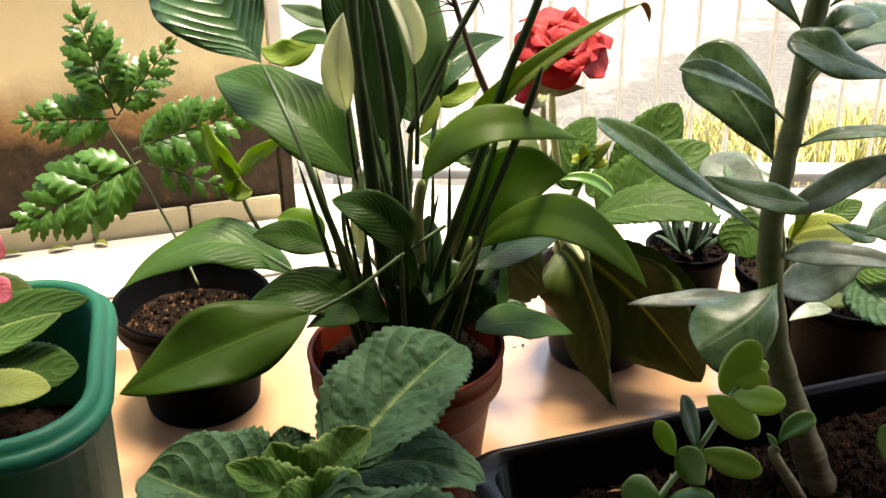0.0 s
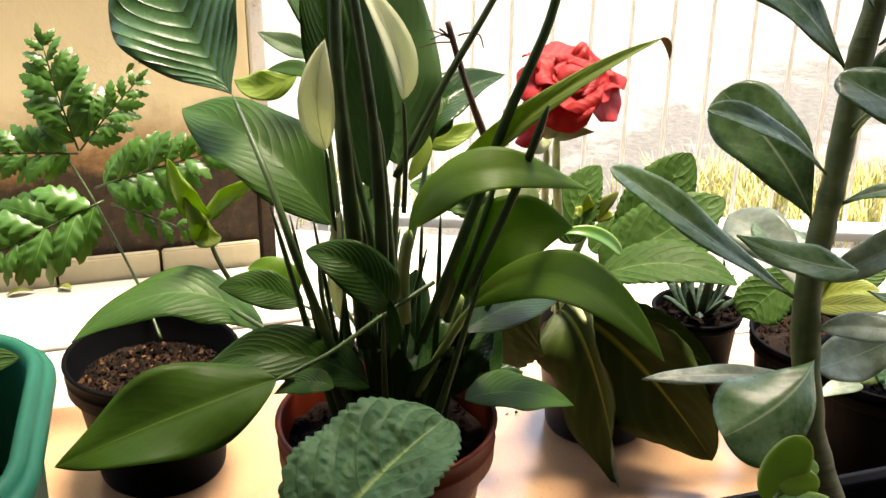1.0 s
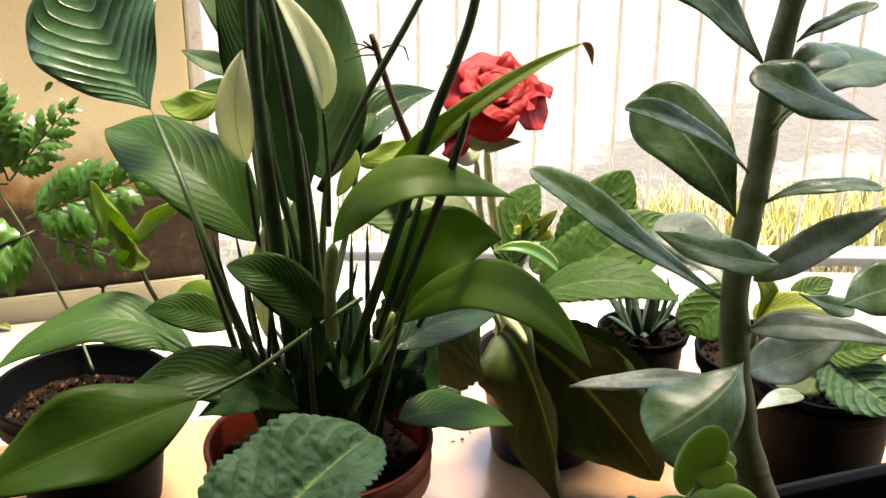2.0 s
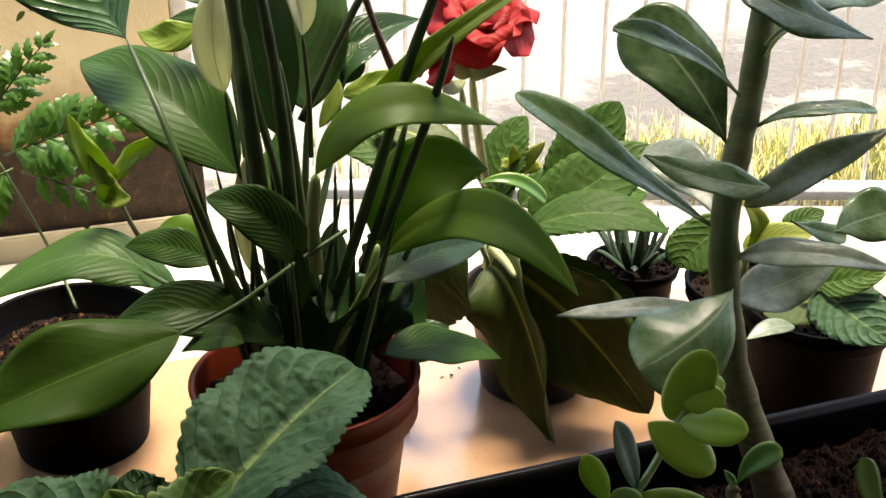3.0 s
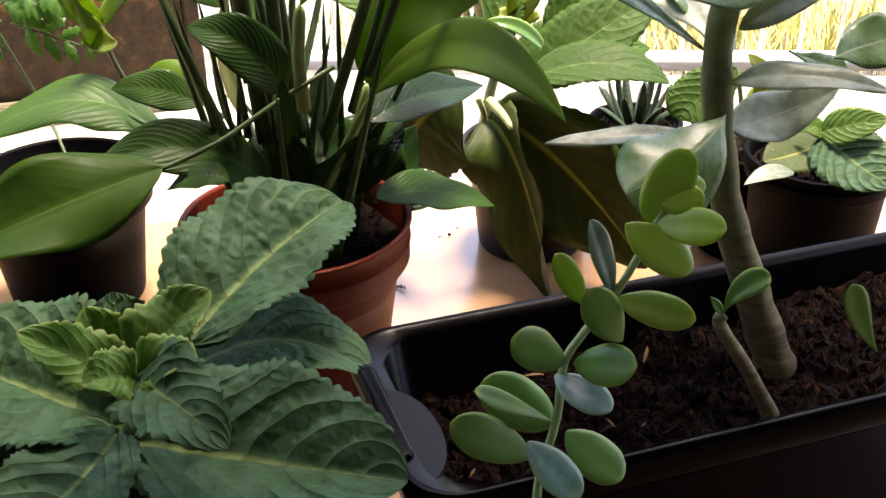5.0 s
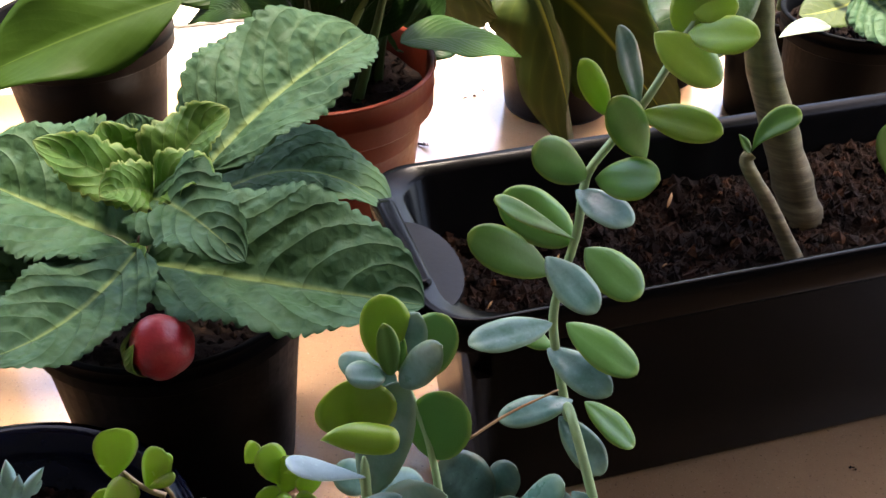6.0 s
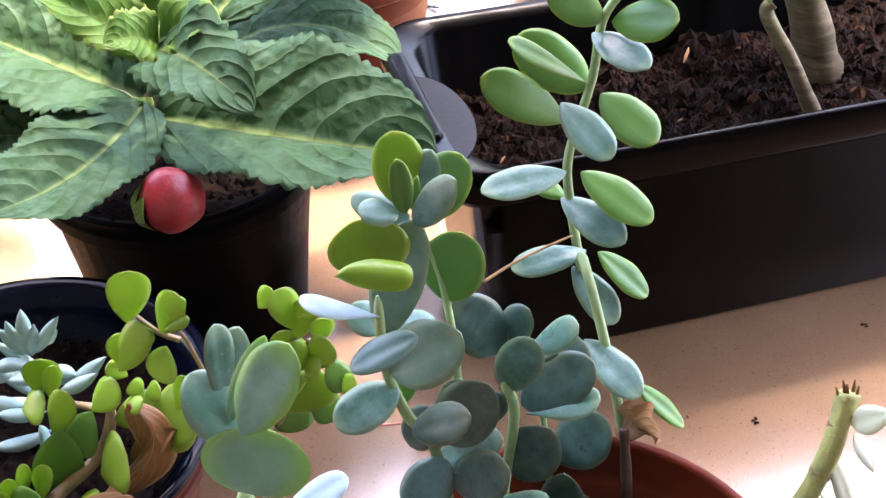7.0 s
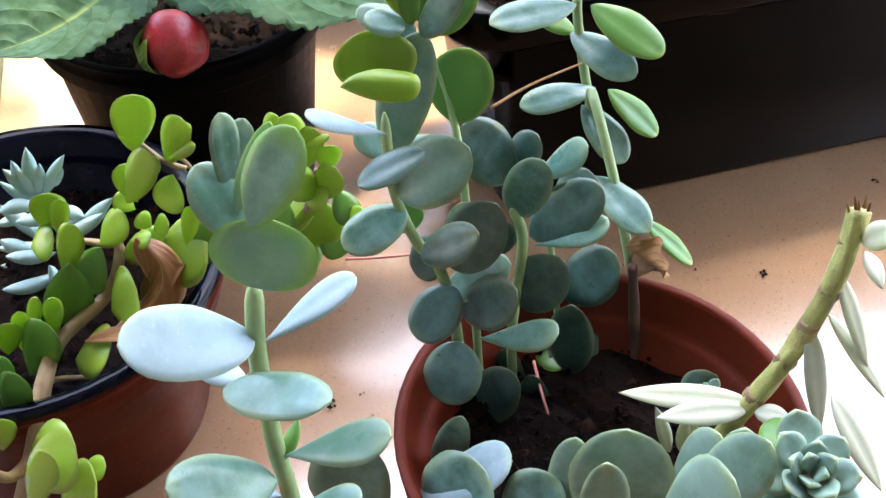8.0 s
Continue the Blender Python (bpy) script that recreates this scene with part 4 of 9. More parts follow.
stem("stem", lily, M_PETIOLE_DARK, [(-0.0744, 0.85, 0.2148), (-0.0826, 0.85, 0.3272), (-0.0911, 0.86, 0.4264), (-0.0934, 0.88, 0.5102)], 0.0063, 0.0045)
stem("stem", lily, M_PETIOLE_DARK, [(-0.0597, 0.85, 0.2152), (-0.0617, 0.85, 0.3319), (-0.0686, 0.85, 0.4136), (-0.0821, 0.86, 0.4949)], 0.0054, 0.0033)
stem("stem", lily, M_PETIOLE, [(-0.0665, 0.87, 0.2088), (-0.0705, 0.87, 0.2883), (-0.0859, 0.88, 0.3589), (-0.0918, 0.89, 0.4021)], 0.0043, 0.0020)
stem("stem", lily, M_PETIOLE, [(-0.0544, 0.86, 0.2194), (-0.0583, 0.86, 0.3107), (-0.063, 0.86, 0.3867)], 0.0072, 0.0016)
stem("stem", lily, M_PETIOLE_DARK, [(-0.0515, 0.87, 0.2092), (-0.0553, 0.88, 0.2751), (-0.0527, 0.9, 0.3403)], 0.0039, 0.0019)
blade("leaf", lily, M_SPROUT, (-0.0138, 0.88, 0.522), (0.005, 0.88, 0.4963), (0.0157, 0.87, 0.4763), (-0.8463, -0.2259, -0.4825), 0.0322, "lance", n=48, m=12, pucker=0.003, ribs=9, lean=0.42, wave=0.22, turns=1.3)
blade("leaf", lily, M_SPATH_SHADED, (-0.036, 0.96, 0.3316), (-0.0266, 0.97, 0.366), (0.0227, 1.02, 0.3782), (0.6668, -0.6002, -0.4418), 0.0443, "lance", fold=0.5, n=48, m=12, pucker=0.00765, ribs=9, lean=0.42, wave=0.1)
blade("leaf", lily, M_SPATH, (-0.0328, 0.95, 0.3453), (-0.0303, 0.96, 0.363), (-0.0417, 0.98, 0.3708), (0.7222, 0.6854, -0.0931), 0.0260, "lance", fold=0.5, n=48, m=12, pucker=0.0051, ribs=9, lean=0.42, wave=0.1)
stem("stem", lily, M_PETIOLE, [(-0.0517, 0.88, 0.2471), (-0.0419, 0.92, 0.2908), (-0.036, 0.96, 0.3316)], 0.0030, 0.0018)
blade("leaf", lily, M_SPROUT, (-0.0395, 1, 0.3214), (-0.0183, 1, 0.3301), (0.0046, 1.01, 0.341), (0.445, -0.4684, -0.7633), 0.0180, "lance", n=48, m=12, pucker=0.003, ribs=9, lean=0.42, wave=0.22, turns=1.3)
blade("leaf", lily, M_SPROUT, (-0.0479, 0.92, 0.3209), (-0.0378, 0.93, 0.3382), (-0.035, 0.94, 0.3522), (0.9354, -0.0944, -0.3408), 0.0130, "lance")
blade("leaf", lily, M_SPROUT, (-0.0107, 0.86, 0.344), (0.0521, 0.845, 0.4083), (0.1258, 0.86, 0.4487), (0.5688, -0.5752, -0.5879), 0.0169, "needle", fold=0.4, n=48, m=12, pucker=0.003, ribs=9, lean=0.42, wave=0.22, turns=1.3)
blade("dry_tip", lily, M_DRY, (0.1236, 0.86, 0.4479), (0.129, 0.86, 0.445), (0.1313, 0.86, 0.4335), (-0.8947, -0.196, -0.4013), 0.0053, "lance", label='dry brown leaf tip')
stem("stem", lily, M_PETIOLE_DARK, [(-0.0514, 0.86, 0.3453), (-0.0205, 0.88, 0.406), (0.0102, 0.9, 0.458), (0.0337, 0.92, 0.5019)], 0.0030, 0.0022)
stem("twig", lily, M_TWIG, [(0.0097, 0.93, 0.3527), (-0.0053, 0.93, 0.3923), (-0.0201, 0.93, 0.4407)], 0.0030, 0.0021, knots=0.25, label='dry brown twig')
stem("twig", lily, M_TWIG, [(-0.0148, 0.93, 0.4265), (-0.026, 0.93, 0.4356)], 0.0012, 0.0008)
stem("stem", lily, M_PETIOLE, [(-0.0333, 0.86, 0.2152), (0.0049, 0.85, 0.329), (0.024, 0.845, 0.3929), (0.0507, 0.845, 0.4624), (0.0602, 0.85, 0.5158)], 0.0042, 0.0029)
stem("stem", lily, M_PETIOLE_DARK, [(0.0015, 0.84, 0.268), (0.0325, 0.83, 0.3499), (0.0516, 0.82, 0.4126)], 0.0036, 0.0026)
stem("stem", lily, M_PETIOLE, [(-0.0142, 0.86, 0.2333), (0.0034, 0.86, 0.2895), (0.0194, 0.87, 0.3431)], 0.0032, 0.0023)
blade("leaf", lily, M_SPATH_SUNLIT, (-0.0392, 0.83, 0.3188), (0.0053, 0.81, 0.3696), (0.0824, 0.84, 0.3488), (0.2462, -0.753, -0.6103), 0.0370, "lance", fold=0.1, n=48, m=12, curl=0.15, wave=0.22, turns=1.3, pucker=0.003, ribs=9, lean=0.42)
stem("stem", lily, M_PETIOLE_LIGHT, [(-0.0436, 0.84, 0.2424), (-0.044, 0.835, 0.2826), (-0.0392, 0.83, 0.3188)], 0.0051, 0.0041)
blade("leaf", lily, M_SPATH_SUNLIT, (-0.0023, 0.86, 0.2545), (0.0272, 0.855, 0.3048), (0.0749, 0.86, 0.3113), (0.567, -0.4905, -0.6617), 0.0586, "lance", fold=0.1, n=48, m=12, wave=0.22, turns=1.3, pucker=0.003, ribs=9, lean=0.42)
stem("stem", lily, M_PETIOLE_LIGHT, [(-0.0195, 0.86, 0.197), (-0.01, 0.865, 0.2266), (-0.0032, 0.87, 0.2502)], 0.0037, 0.0028)
blade("leaf", lily, M_SPATH_SUNLIT, (0.0031, 0.85, 0.2503), (0.0654, 0.79, 0.3064), (0.1252, 0.72, 0.2846), (-0.1774, -0.6481, -0.7406), 0.0366, "lance", fold=0.2, n=48, m=12, curl=0.1, pucker=0.003, ribs=9, lean=0.42, wave=0.22, turns=1.3)
stem("stem", lily, M_PETIOLE_LIGHT, [(-0.036, 0.85, 0.1742), (-0.0181, 0.85, 0.2112), (0.0031, 0.85, 0.2503)], 0.0037, 0.0032)
blade("leaf", lily, M_SPATH, (-0.05, 0.8, 0.2724), (-0.0692, 0.79, 0.3056), (-0.1057, 0.8, 0.3137), (0.5297, 0.5285, 0.6634), 0.0354, "ovate", fold=0.2, n=48, m=12, pucker=0.0153, ribs=9, lean=0.42, wave=0.1)
blade("leaf", lily, M_SPATH, (-0.0513, 0.8, 0.2812), (-0.046, 0.795, 0.2593), (-0.0496, 0.8, 0.2336), (-0.9934, -0.0751, -0.0865), 0.0088, "lance", fold=0.3)
blade("leaf", lily, M_SPATH, (-0.1693, 0.93, 0.179), (-0.2395, 0.93, 0.213), (-0.3171, 0.89, 0.1843), (-0.1065, 0.9582, 0.2654), 0.0632, "lance", fold=0.12, n=48, m=12, curl=0.15, pucker=0.0051, ribs=9, lean=0.42, wave=0.1)
stem("stem", lily, M_PETIOLE, [(-0.0913, 0.86, 0.1775), (-0.1386, 0.89, 0.19), (-0.1962, 0.925, 0.204)], 0.0025, 0.0018)
blade("leaf", lily, M_SPATH, (-0.1292, 0.9, 0.2213), (-0.1622, 0.9, 0.2341), (-0.1965, 0.9, 0.2339), (0.1513, 0.6494, 0.7453), 0.0307, "lance", fold=0.12, n=48, m=12, pucker=0.00765, ribs=9, lean=0.42, wave=0.1)
blade("leaf", lily, M_SPATH_SUNLIT, (-0.1423, 0.94, 0.2089), (-0.1592, 0.94, 0.2292), (-0.1852, 0.95, 0.2272), (0.4173, 0.6198, 0.6647), 0.0285, "lance", n=48, m=12, pucker=0.003, ribs=9, lean=0.42, wave=0.22, turns=1.3)
stem("stem", lily, M_PETIOLE, [(-0.0836, 0.86, 0.1681), (-0.1047, 0.88, 0.2141), (-0.1292, 0.9, 0.2213)], 0.0019, 0.0013)
stem("stem", lily, M_TWIG, [(-0.1168, 0.88, 0.1952), (-0.124, 0.89, 0.2091), (-0.1423, 0.94, 0.2089)], 0.0013, 0.0009)
stem("stem", lily, M_PETIOLE, [(-0.0752, 0.86, 0.1682), (-0.1058, 0.87, 0.2279), (-0.1118, 0.88, 0.2768)], 0.0029, 0.0016)
stem("stem", lily, M_PETIOLE_LIGHT, [(-0.0801, 0.88, 0.205), (-0.0991, 0.9, 0.2234), (-0.1194, 0.92, 0.2214)], 0.0015, 0.0011)
blade("leaf", lily, M_SPATH, (-0.0702, 0.84, 0.1849), (-0.1241, 0.82, 0.2228), (-0.1885, 0.81, 0.2098), (0.0377, 0.8257, 0.5629), 0.0449, "lance", fold=0.18, n=48, m=12, pucker=0.0153, ribs=9, lean=0.42, wave=0.1)
blade("leaf", lily, M_SPATH, (-0.0903, 0.8, 0.2079), (-0.1092, 0.8, 0.2121), (-0.1335, 0.8, 0.2009), (-0.1288, 0.904, 0.4075), 0.0224, "lance", fold=0.1, n=48, m=12, pucker=0.0051, ribs=9, lean=0.42, wave=0.1)
stem("stem", lily, M_PETIOLE, [(-0.0233, 0.85, 0.2696), (-0.0549, 0.82, 0.2585), (-0.0909, 0.79, 0.2415), (-0.1251, 0.765, 0.2324)], 0.0018, 0.0016)
blade("leaf", lily, M_SPATH_SOFT, (-0.1232, 0.767, 0.2331), (-0.1895, 0.74, 0.2162), (-0.2635, 0.72, 0.1875), (-0.3978, 0.7136, 0.5767), 0.0640, "lance", fold=0.28, n=48, m=12, pucker=0.012, curl=0.1, ribs=9, lean=0.42, wave=0.32, turns=1.3)
blade("leaf", lily, M_SPATH, (0.0003, 0.86, 0.1652), (0.0414, 0.89, 0.1562), (0.0877, 0.908, 0.1346), (0.0001, -0.9687, -0.2481), 0.0391, "lance", fold=0.12, n=48, m=12, pucker=0.0051, ribs=9, lean=0.42, wave=0.1)
blade("leaf", lily, M_SPATH_SHADED, (-0.0014, 0.85, 0.2293), (0.0333, 0.89, 0.2326), (0.0779, 0.94, 0.2221), (0.3069, -0.8402, -0.4471), 0.0382, "lance", fold=0.25, n=48, m=12, pucker=0.00765, ribs=9, lean=0.42, wave=0.1)
blade("leaf", lily, M_SPATH_SHADED, (-0.0247, 0.86, 0.1687), (-0.0044, 0.88, 0.201), (0.0137, 0.9, 0.2149), (0.7352, -0.6387, -0.2271), 0.0581, "ovate", fold=0.15, n=48, m=12, pucker=0.0102, ribs=9, lean=0.42, wave=0.1)
blade("leaf", lily, M_SPATH_SHADED, (-0.0429, 0.87, 0.163), (-0.0625, 0.9, 0.1905), (-0.0832, 0.93, 0.2099), (0.756, 0.6418, 0.1284), 0.0549, "ovate", fold=0.15, n=48, m=12, pucker=0.0102, ribs=9, lean=0.42, wave=0.1)
blade("leaf", lily, M_SPATH, (-0.0956, 0.9, 0.269), (-0.0853, 0.92, 0.2838), (-0.0792, 0.95, 0.3181), (0.8385, -0.5437, -0.0362), 0.0292, "lance", fold=0.2, n=48, m=12, pucker=0.0051, ribs=9, lean=0.42, wave=0.1)
blade("spathe", lily, M_SPATHE, (-0.0924, 0.85, 0.2374), (-0.0939, 0.845, 0.2865), (-0.0896, 0.85, 0.3234), (0.9979, 0.0518, 0.0377), 0.0116, "lance", fold=0.6, label='narrow yellowish spathe bud')
stem("stem", lily, M_PETIOLE_DARK, [(-0.054, 0.8735, 0.125), (-0.0556, 0.878, 0.19), (-0.0664, 0.8838, 0.256)], 0.0049, 0.0012)
stem("stem", lily, M_PETIOLE, [(-0.0652, 0.9024, 0.125), (-0.0791, 0.9186, 0.19), (-0.0786, 0.9388, 0.2824)], 0.0056, 0.0012)
stem("stem", lily, M_PETIOLE_DARK, [(-0.0579, 0.902, 0.125), (-0.0689, 0.9179, 0.19), (-0.0564, 0.9379, 0.2734)], 0.0040, 0.0012)
stem("stem", lily, M_PETIOLE, [(-0.0657, 0.8893, 0.125), (-0.0665, 0.9002, 0.19), (-0.0666, 0.9138, 0.3292)], 0.0056, 0.0012)
stem("stem", lily, M_PETIOLE_DARK, [(-0.066, 0.8801, 0.125), (-0.0766, 0.8873, 0.19), (-0.0916, 0.8964, 0.2752)], 0.0056, 0.0012)
stem("stem", lily, M_PETIOLE, [(-0.0371, 0.8628, 0.125), (-0.024, 0.8631, 0.19), (-0.0196, 0.8635, 0.3189)], 0.0045, 0.0012)
stem("stem", lily, M_PETIOLE, [(-0.0734, 0.8488, 0.125), (-0.0894, 0.8436, 0.19), (-0.1071, 0.837, 0.3231)], 0.0037, 0.0012)
stem("stem", lily, M_PETIOLE, [(-0.0958, 0.8718, 0.125), (-0.1158, 0.8757, 0.19), (-0.1469, 0.8806, 0.3131)], 0.0060, 0.0012)
stem("stem", lily, M_PETIOLE_DARK, [(-0.0476, 0.8828, 0.125), (-0.0498, 0.8911, 0.19), (-0.0319, 0.9014, 0.2749)], 0.0046, 0.0012)
stem("stem", lily, M_PETIOLE_DARK, [(-0.0801, 0.8464, 0.125), (-0.0987, 0.8402, 0.19), (-0.1223, 0.8324, 0.3255)], 0.0041, 0.0012)
stem("stem", lily, M_PETIOLE_DARK, [(-0.0523, 0.8332, 0.125), (-0.0562, 0.8217, 0.19), (-0.0553, 0.8073, 0.266)], 0.0036, 0.0012)
stem("stem", lily, M_PETIOLE_DARK, [(-0.0617, 0.8705, 0.125), (-0.0558, 0.8738, 0.19), (-0.0797, 0.8781, 0.3108)], 0.0035, 0.0012)
stem("stem", lily, M_PETIOLE_DARK, [(-0.0649, 0.9016, 0.125), (-0.0643, 0.9175, 0.19), (-0.0823, 0.9373, 0.3349)], 0.0052, 0.0012)
stem("stem", lily, M_PETIOLE_DARK, [(-0.0294, 0.8756, 0.125), (-0.0087, 0.881, 0.19), (-0.0018, 0.8879, 0.2725)], 0.0059, 0.0012)
stem("stem", lily, M_PETIOLE_DARK, [(-0.0591, 0.8693, 0.125), (-0.0702, 0.8722, 0.19), (-0.078, 0.8758, 0.3205)], 0.0060, 0.0012)
stem("stem", lily, M_PETIOLE, [(-0.0757, 0.8521, 0.125), (-0.0919, 0.8481, 0.19), (-0.088, 0.8432, 0.2602)], 0.0036, 0.0012)
stem("stem", lily, M_PETIOLE, [(-0.0398, 0.889, 0.125), (-0.0392, 0.8999, 0.19), (-0.0369, 0.9134, 0.2942)], 0.0043, 0.0012)
stem("stem", lily, M_PETIOLE, [(-0.0195, 0.8701, 0.125), (-0.0059, 0.8733, 0.19), (0.05, 0.8773, 0.3086)], 0.0047, 0.0012)
stem("stem", lily, M_PETIOLE_DARK, [(-0.0539, 0.8839, 0.125), (-0.0626, 0.8927, 0.19), (-0.0554, 0.9037, 0.2724)], 0.0056, 0.0012)
stem("stem", lily, M_PETIOLE, [(-0.0641, 0.8621, 0.125), (-0.0735, 0.8621, 0.19), (-0.0871, 0.8622, 0.2687)], 0.0045, 0.0012)
stem("stem", lily, M_PETIOLE_DARK, [(-0.0564, 0.881, 0.125), (-0.0493, 0.8886, 0.19), (-0.0657, 0.8981, 0.2605)], 0.0045, 0.0012)
stem("stem", lily, M_PETIOLE, [(-0.0305, 0.8443, 0.125), (-0.0124, 0.8372, 0.19), (0.0136, 0.8284, 0.2945)], 0.0046, 0.0012)

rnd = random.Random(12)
for k in range(11):  # leaves crowded low among the stalks, the shade there put into their colour
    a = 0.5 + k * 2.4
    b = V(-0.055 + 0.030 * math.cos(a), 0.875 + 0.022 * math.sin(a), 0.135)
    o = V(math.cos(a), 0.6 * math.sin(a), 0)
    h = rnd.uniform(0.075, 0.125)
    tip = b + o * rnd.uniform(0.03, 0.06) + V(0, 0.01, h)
    blade("leaf", lily, M_SPATH_SHADED, b, b.lerp(tip, 0.5) + V(0, 0, 0.012) - o * 0.006, tip, V(-o.y, o.x, 0.15) + V(0.5, 0, 0), rnd.uniform(0.034, 0.05), "lance", fold=0.22, n=24, m=8, pucker=0.006, ribs=9, lean=0.42, wave=0.15)

# three more darkened leaves closing the shaded gap behind the stalks
blade("leaf", lily, M_SPATH_SHADED, (-0.019, 0.925, 0.118), (-0.007, 0.935, 0.159), (0.002, 0.945, 0.201), (0.9, -0.3, 0.1), 0.060, "lance", fold=0.15, n=36, m=12, pucker=0.008, ribs=9, lean=0.42, wave=0.12)
blade("leaf", lily, M_SPATH_SHADED, (-0.009, 0.92, 0.131), (0.006, 0.93, 0.156), (0.026, 0.94, 0.189), (0.7, -0.5, -0.3), 0.050, "lance", fold=0.15, n=36, m=12, pucker=0.008, ribs=9, lean=0.42, wave=0.12)
blade("leaf", lily, M_SPATH_SHADED, (0.002, 0.915, 0.139), (0.023, 0.93, 0.139), (0.046, 0.94, 0.146), (0.1, -0.7, -0.6), 0.040, "lance", fold=0.15, n=36, m=12, pucker=0.008, ribs=9, lean=0.42, wave=0.12)

# ---- black pot with a fern frond and a sprout ----
fern = thing("fern_pot", (-0.289, 0.993, 0), "black plastic pot of gritty soil with one lacy fern frond", "potted plant")
round_pot(fern, (-0.289, 0.993, 0), 0.078, 0.057, 0.12, M_BLACK, lip=0.027, rings=1, ledges=1)
soil_disc(fern, (-0.289, 0.993, 0.091), 0.0675, M_SOIL_LIGHT, 8, crumbs=420, size=0.0036)
stem("rachis", fern, M_PETIOLE_DARK, [(-0.2926, 1.03, 0.1126), (-0.3278, 1.08, 0.1461), (-0.3796, 1.12, 0.22), (-0.4231, 1.15, 0.2696)], 0.0016, 0.0011, label='thin dark fern stalk')
frond(fern, (-0.3942, 1.14, 0.2583), (-0.4253, 1.16, 0.3633), (0.062, -0.8924, 0.447), 0.0497, 8)
frond(fern, (-0.3924, 1.14, 0.2583), (-0.3325, 1.16, 0.327), (0.062, -0.8924, 0.447), 0.0382, 7)
frond(fern, (-0.3947, 1.14, 0.2551), (-0.4921, 1.13, 0.255), (0.062, -0.8924, 0.447), 0.0418, 8)
frond(fern, (-0.3739, 1.12, 0.2274), (-0.2345, 1.1, 0.2794), (0.062, -0.8924, 0.447), 0.0494, 9)
frond(fern, (-0.3628, 1.11, 0.2185), (-0.4752, 1.06, 0.1679), (0.062, -0.8924, 0.447), 0.0624, 9)
frond(fern, (-0.3559, 1.11, 0.2154), (-0.2778, 1.1, 0.1943), (0.062, -0.8924, 0.447), 0.0324, 5)
stem("stem", fern, M_PETIOLE, [(-0.2071, 1.04, 0.1417), (-0.2232, 1.02, 0.1884), (-0.2284, 1, 0.2275), (-0.2252, 0.98, 0.27)], 0.0026, 0.0019)
blade("leaf", fern, M_SPROUT, (-0.2243, 0.98, 0.2582), (-0.237, 0.96, 0.2852), (-0.2438, 0.95, 0.3218), (0.7741, 0.4757, 0.4177), 0.0210, "ovate", fold=0.4, wave=0.35, twist=40)
blade("leaf", fern, M_SPROUT, (-0.2224, 0.98, 0.2572), (-0.2031, 0.97, 0.282), (-0.1726, 0.96, 0.3022), (0.6355, -0.4872, -0.5989), 0.0164, "ovate", fold=0.4, wave=0.35, twist=40)
blade("leaf", fern, M_SPROUT, (-0.2256, 0.99, 0.2399), (-0.2312, 0.97, 0.2561), (-0.2361, 0.96, 0.2852), (0.7311, 0.5551, 0.3967), 0.0200, "ovate", fold=0.4, wave=0.35, twist=40)
blade("leaf", fern, M_SPROUT, (-0.2339, 0.98, 0.2466), (-0.2217, 0.97, 0.245), (-0.2102, 0.97, 0.2463), (-0.1929, -0.5221, -0.8308), 0.0201, "ovate", fold=0.3)
blade("dry_tip", lily, M_YELLOW, (-0.2512, 0.92, 0.406), (-0.2549, 0.92, 0.4034), (-0.2584, 0.92, 0.399), (-0.7374, 0.3763, 0.5609), 0.0047, "lance")
blade("leaf", lily, M_SPATH_SUNLIT, (-0.2189, 0.92, 0.4239), (-0.2346, 0.92, 0.4139), (-0.2482, 0.92, 0.4065), (-0.5385, 0.4455, 0.7152), 0.0068, "lance")
stem("twig", lily, M_TWIG, [(-0.0148, 0.93, 0.4265), (-0.0256, 0.93, 0.4322), (-0.0364, 0.93, 0.4346)], 0.0008, 0.0004)
stem("twig", lily, M_TWIG, [(-0.0148, 0.93, 0.4256), (-0.0278, 0.93, 0.425), (-0.0407, 0.93, 0.421)], 0.0008, 0.0004)
stem("twig", lily, M_TWIG, [(-0.0123, 0.93, 0.4307), (-0.0046, 0.93, 0.4329), (0.003, 0.93, 0.4318)], 0.0008, 0.0004)
stem("twig", lily, M_TWIG, [(-0.0177, 0.93, 0.4306), (-0.025, 0.93, 0.4305), (-0.0323, 0.93, 0.4271)], 0.0008, 0.0004)
stem("twig", lily, M_TWIG, [(0.003, 0.93, 0.4318), (0.0047, 0.93, 0.4284), (0.0064, 0.93, 0.4217)], 0.0008, 0.0004)

# ---- flowering gloxinia in a brown pot ----
glox = thing("gloxinia", (0.125, 1.10, 0), "gloxinia with a ruffled red double flower in a brown plastic pot", "potted plant")
round_pot(glox, (0.125, 1.10, 0), 0.068, 0.050, 0.105, M_BROWN, lip=0.02, rings=1)
soil_disc(glox, (0.125, 1.10, 0.093), 0.062, M_SOIL_LIGHT, 11, crumbs=200)
blade("leaf", glox, M_GLOX, (0.1158, 1.06, 0.1802), (0.1789, 1.05, 0.1999), (0.2367, 1.04, 0.1852), (0.0042, -0.9433, -0.3318), 0.0560, "ovate", fold=0.12, n=75, m=10, teeth=15, bite=0.08, pucker=0.012)
blade("leaf", glox, M_GLOX, (0.0896, 1.08, 0.202), (0.094, 1.1, 0.238), (0.1144, 1.12, 0.2663), (0.9025, -0.4108, -0.1292), 0.0462, "ovate", fold=0.12, n=75, m=10, teeth=15, bite=0.08, pucker=0.012)
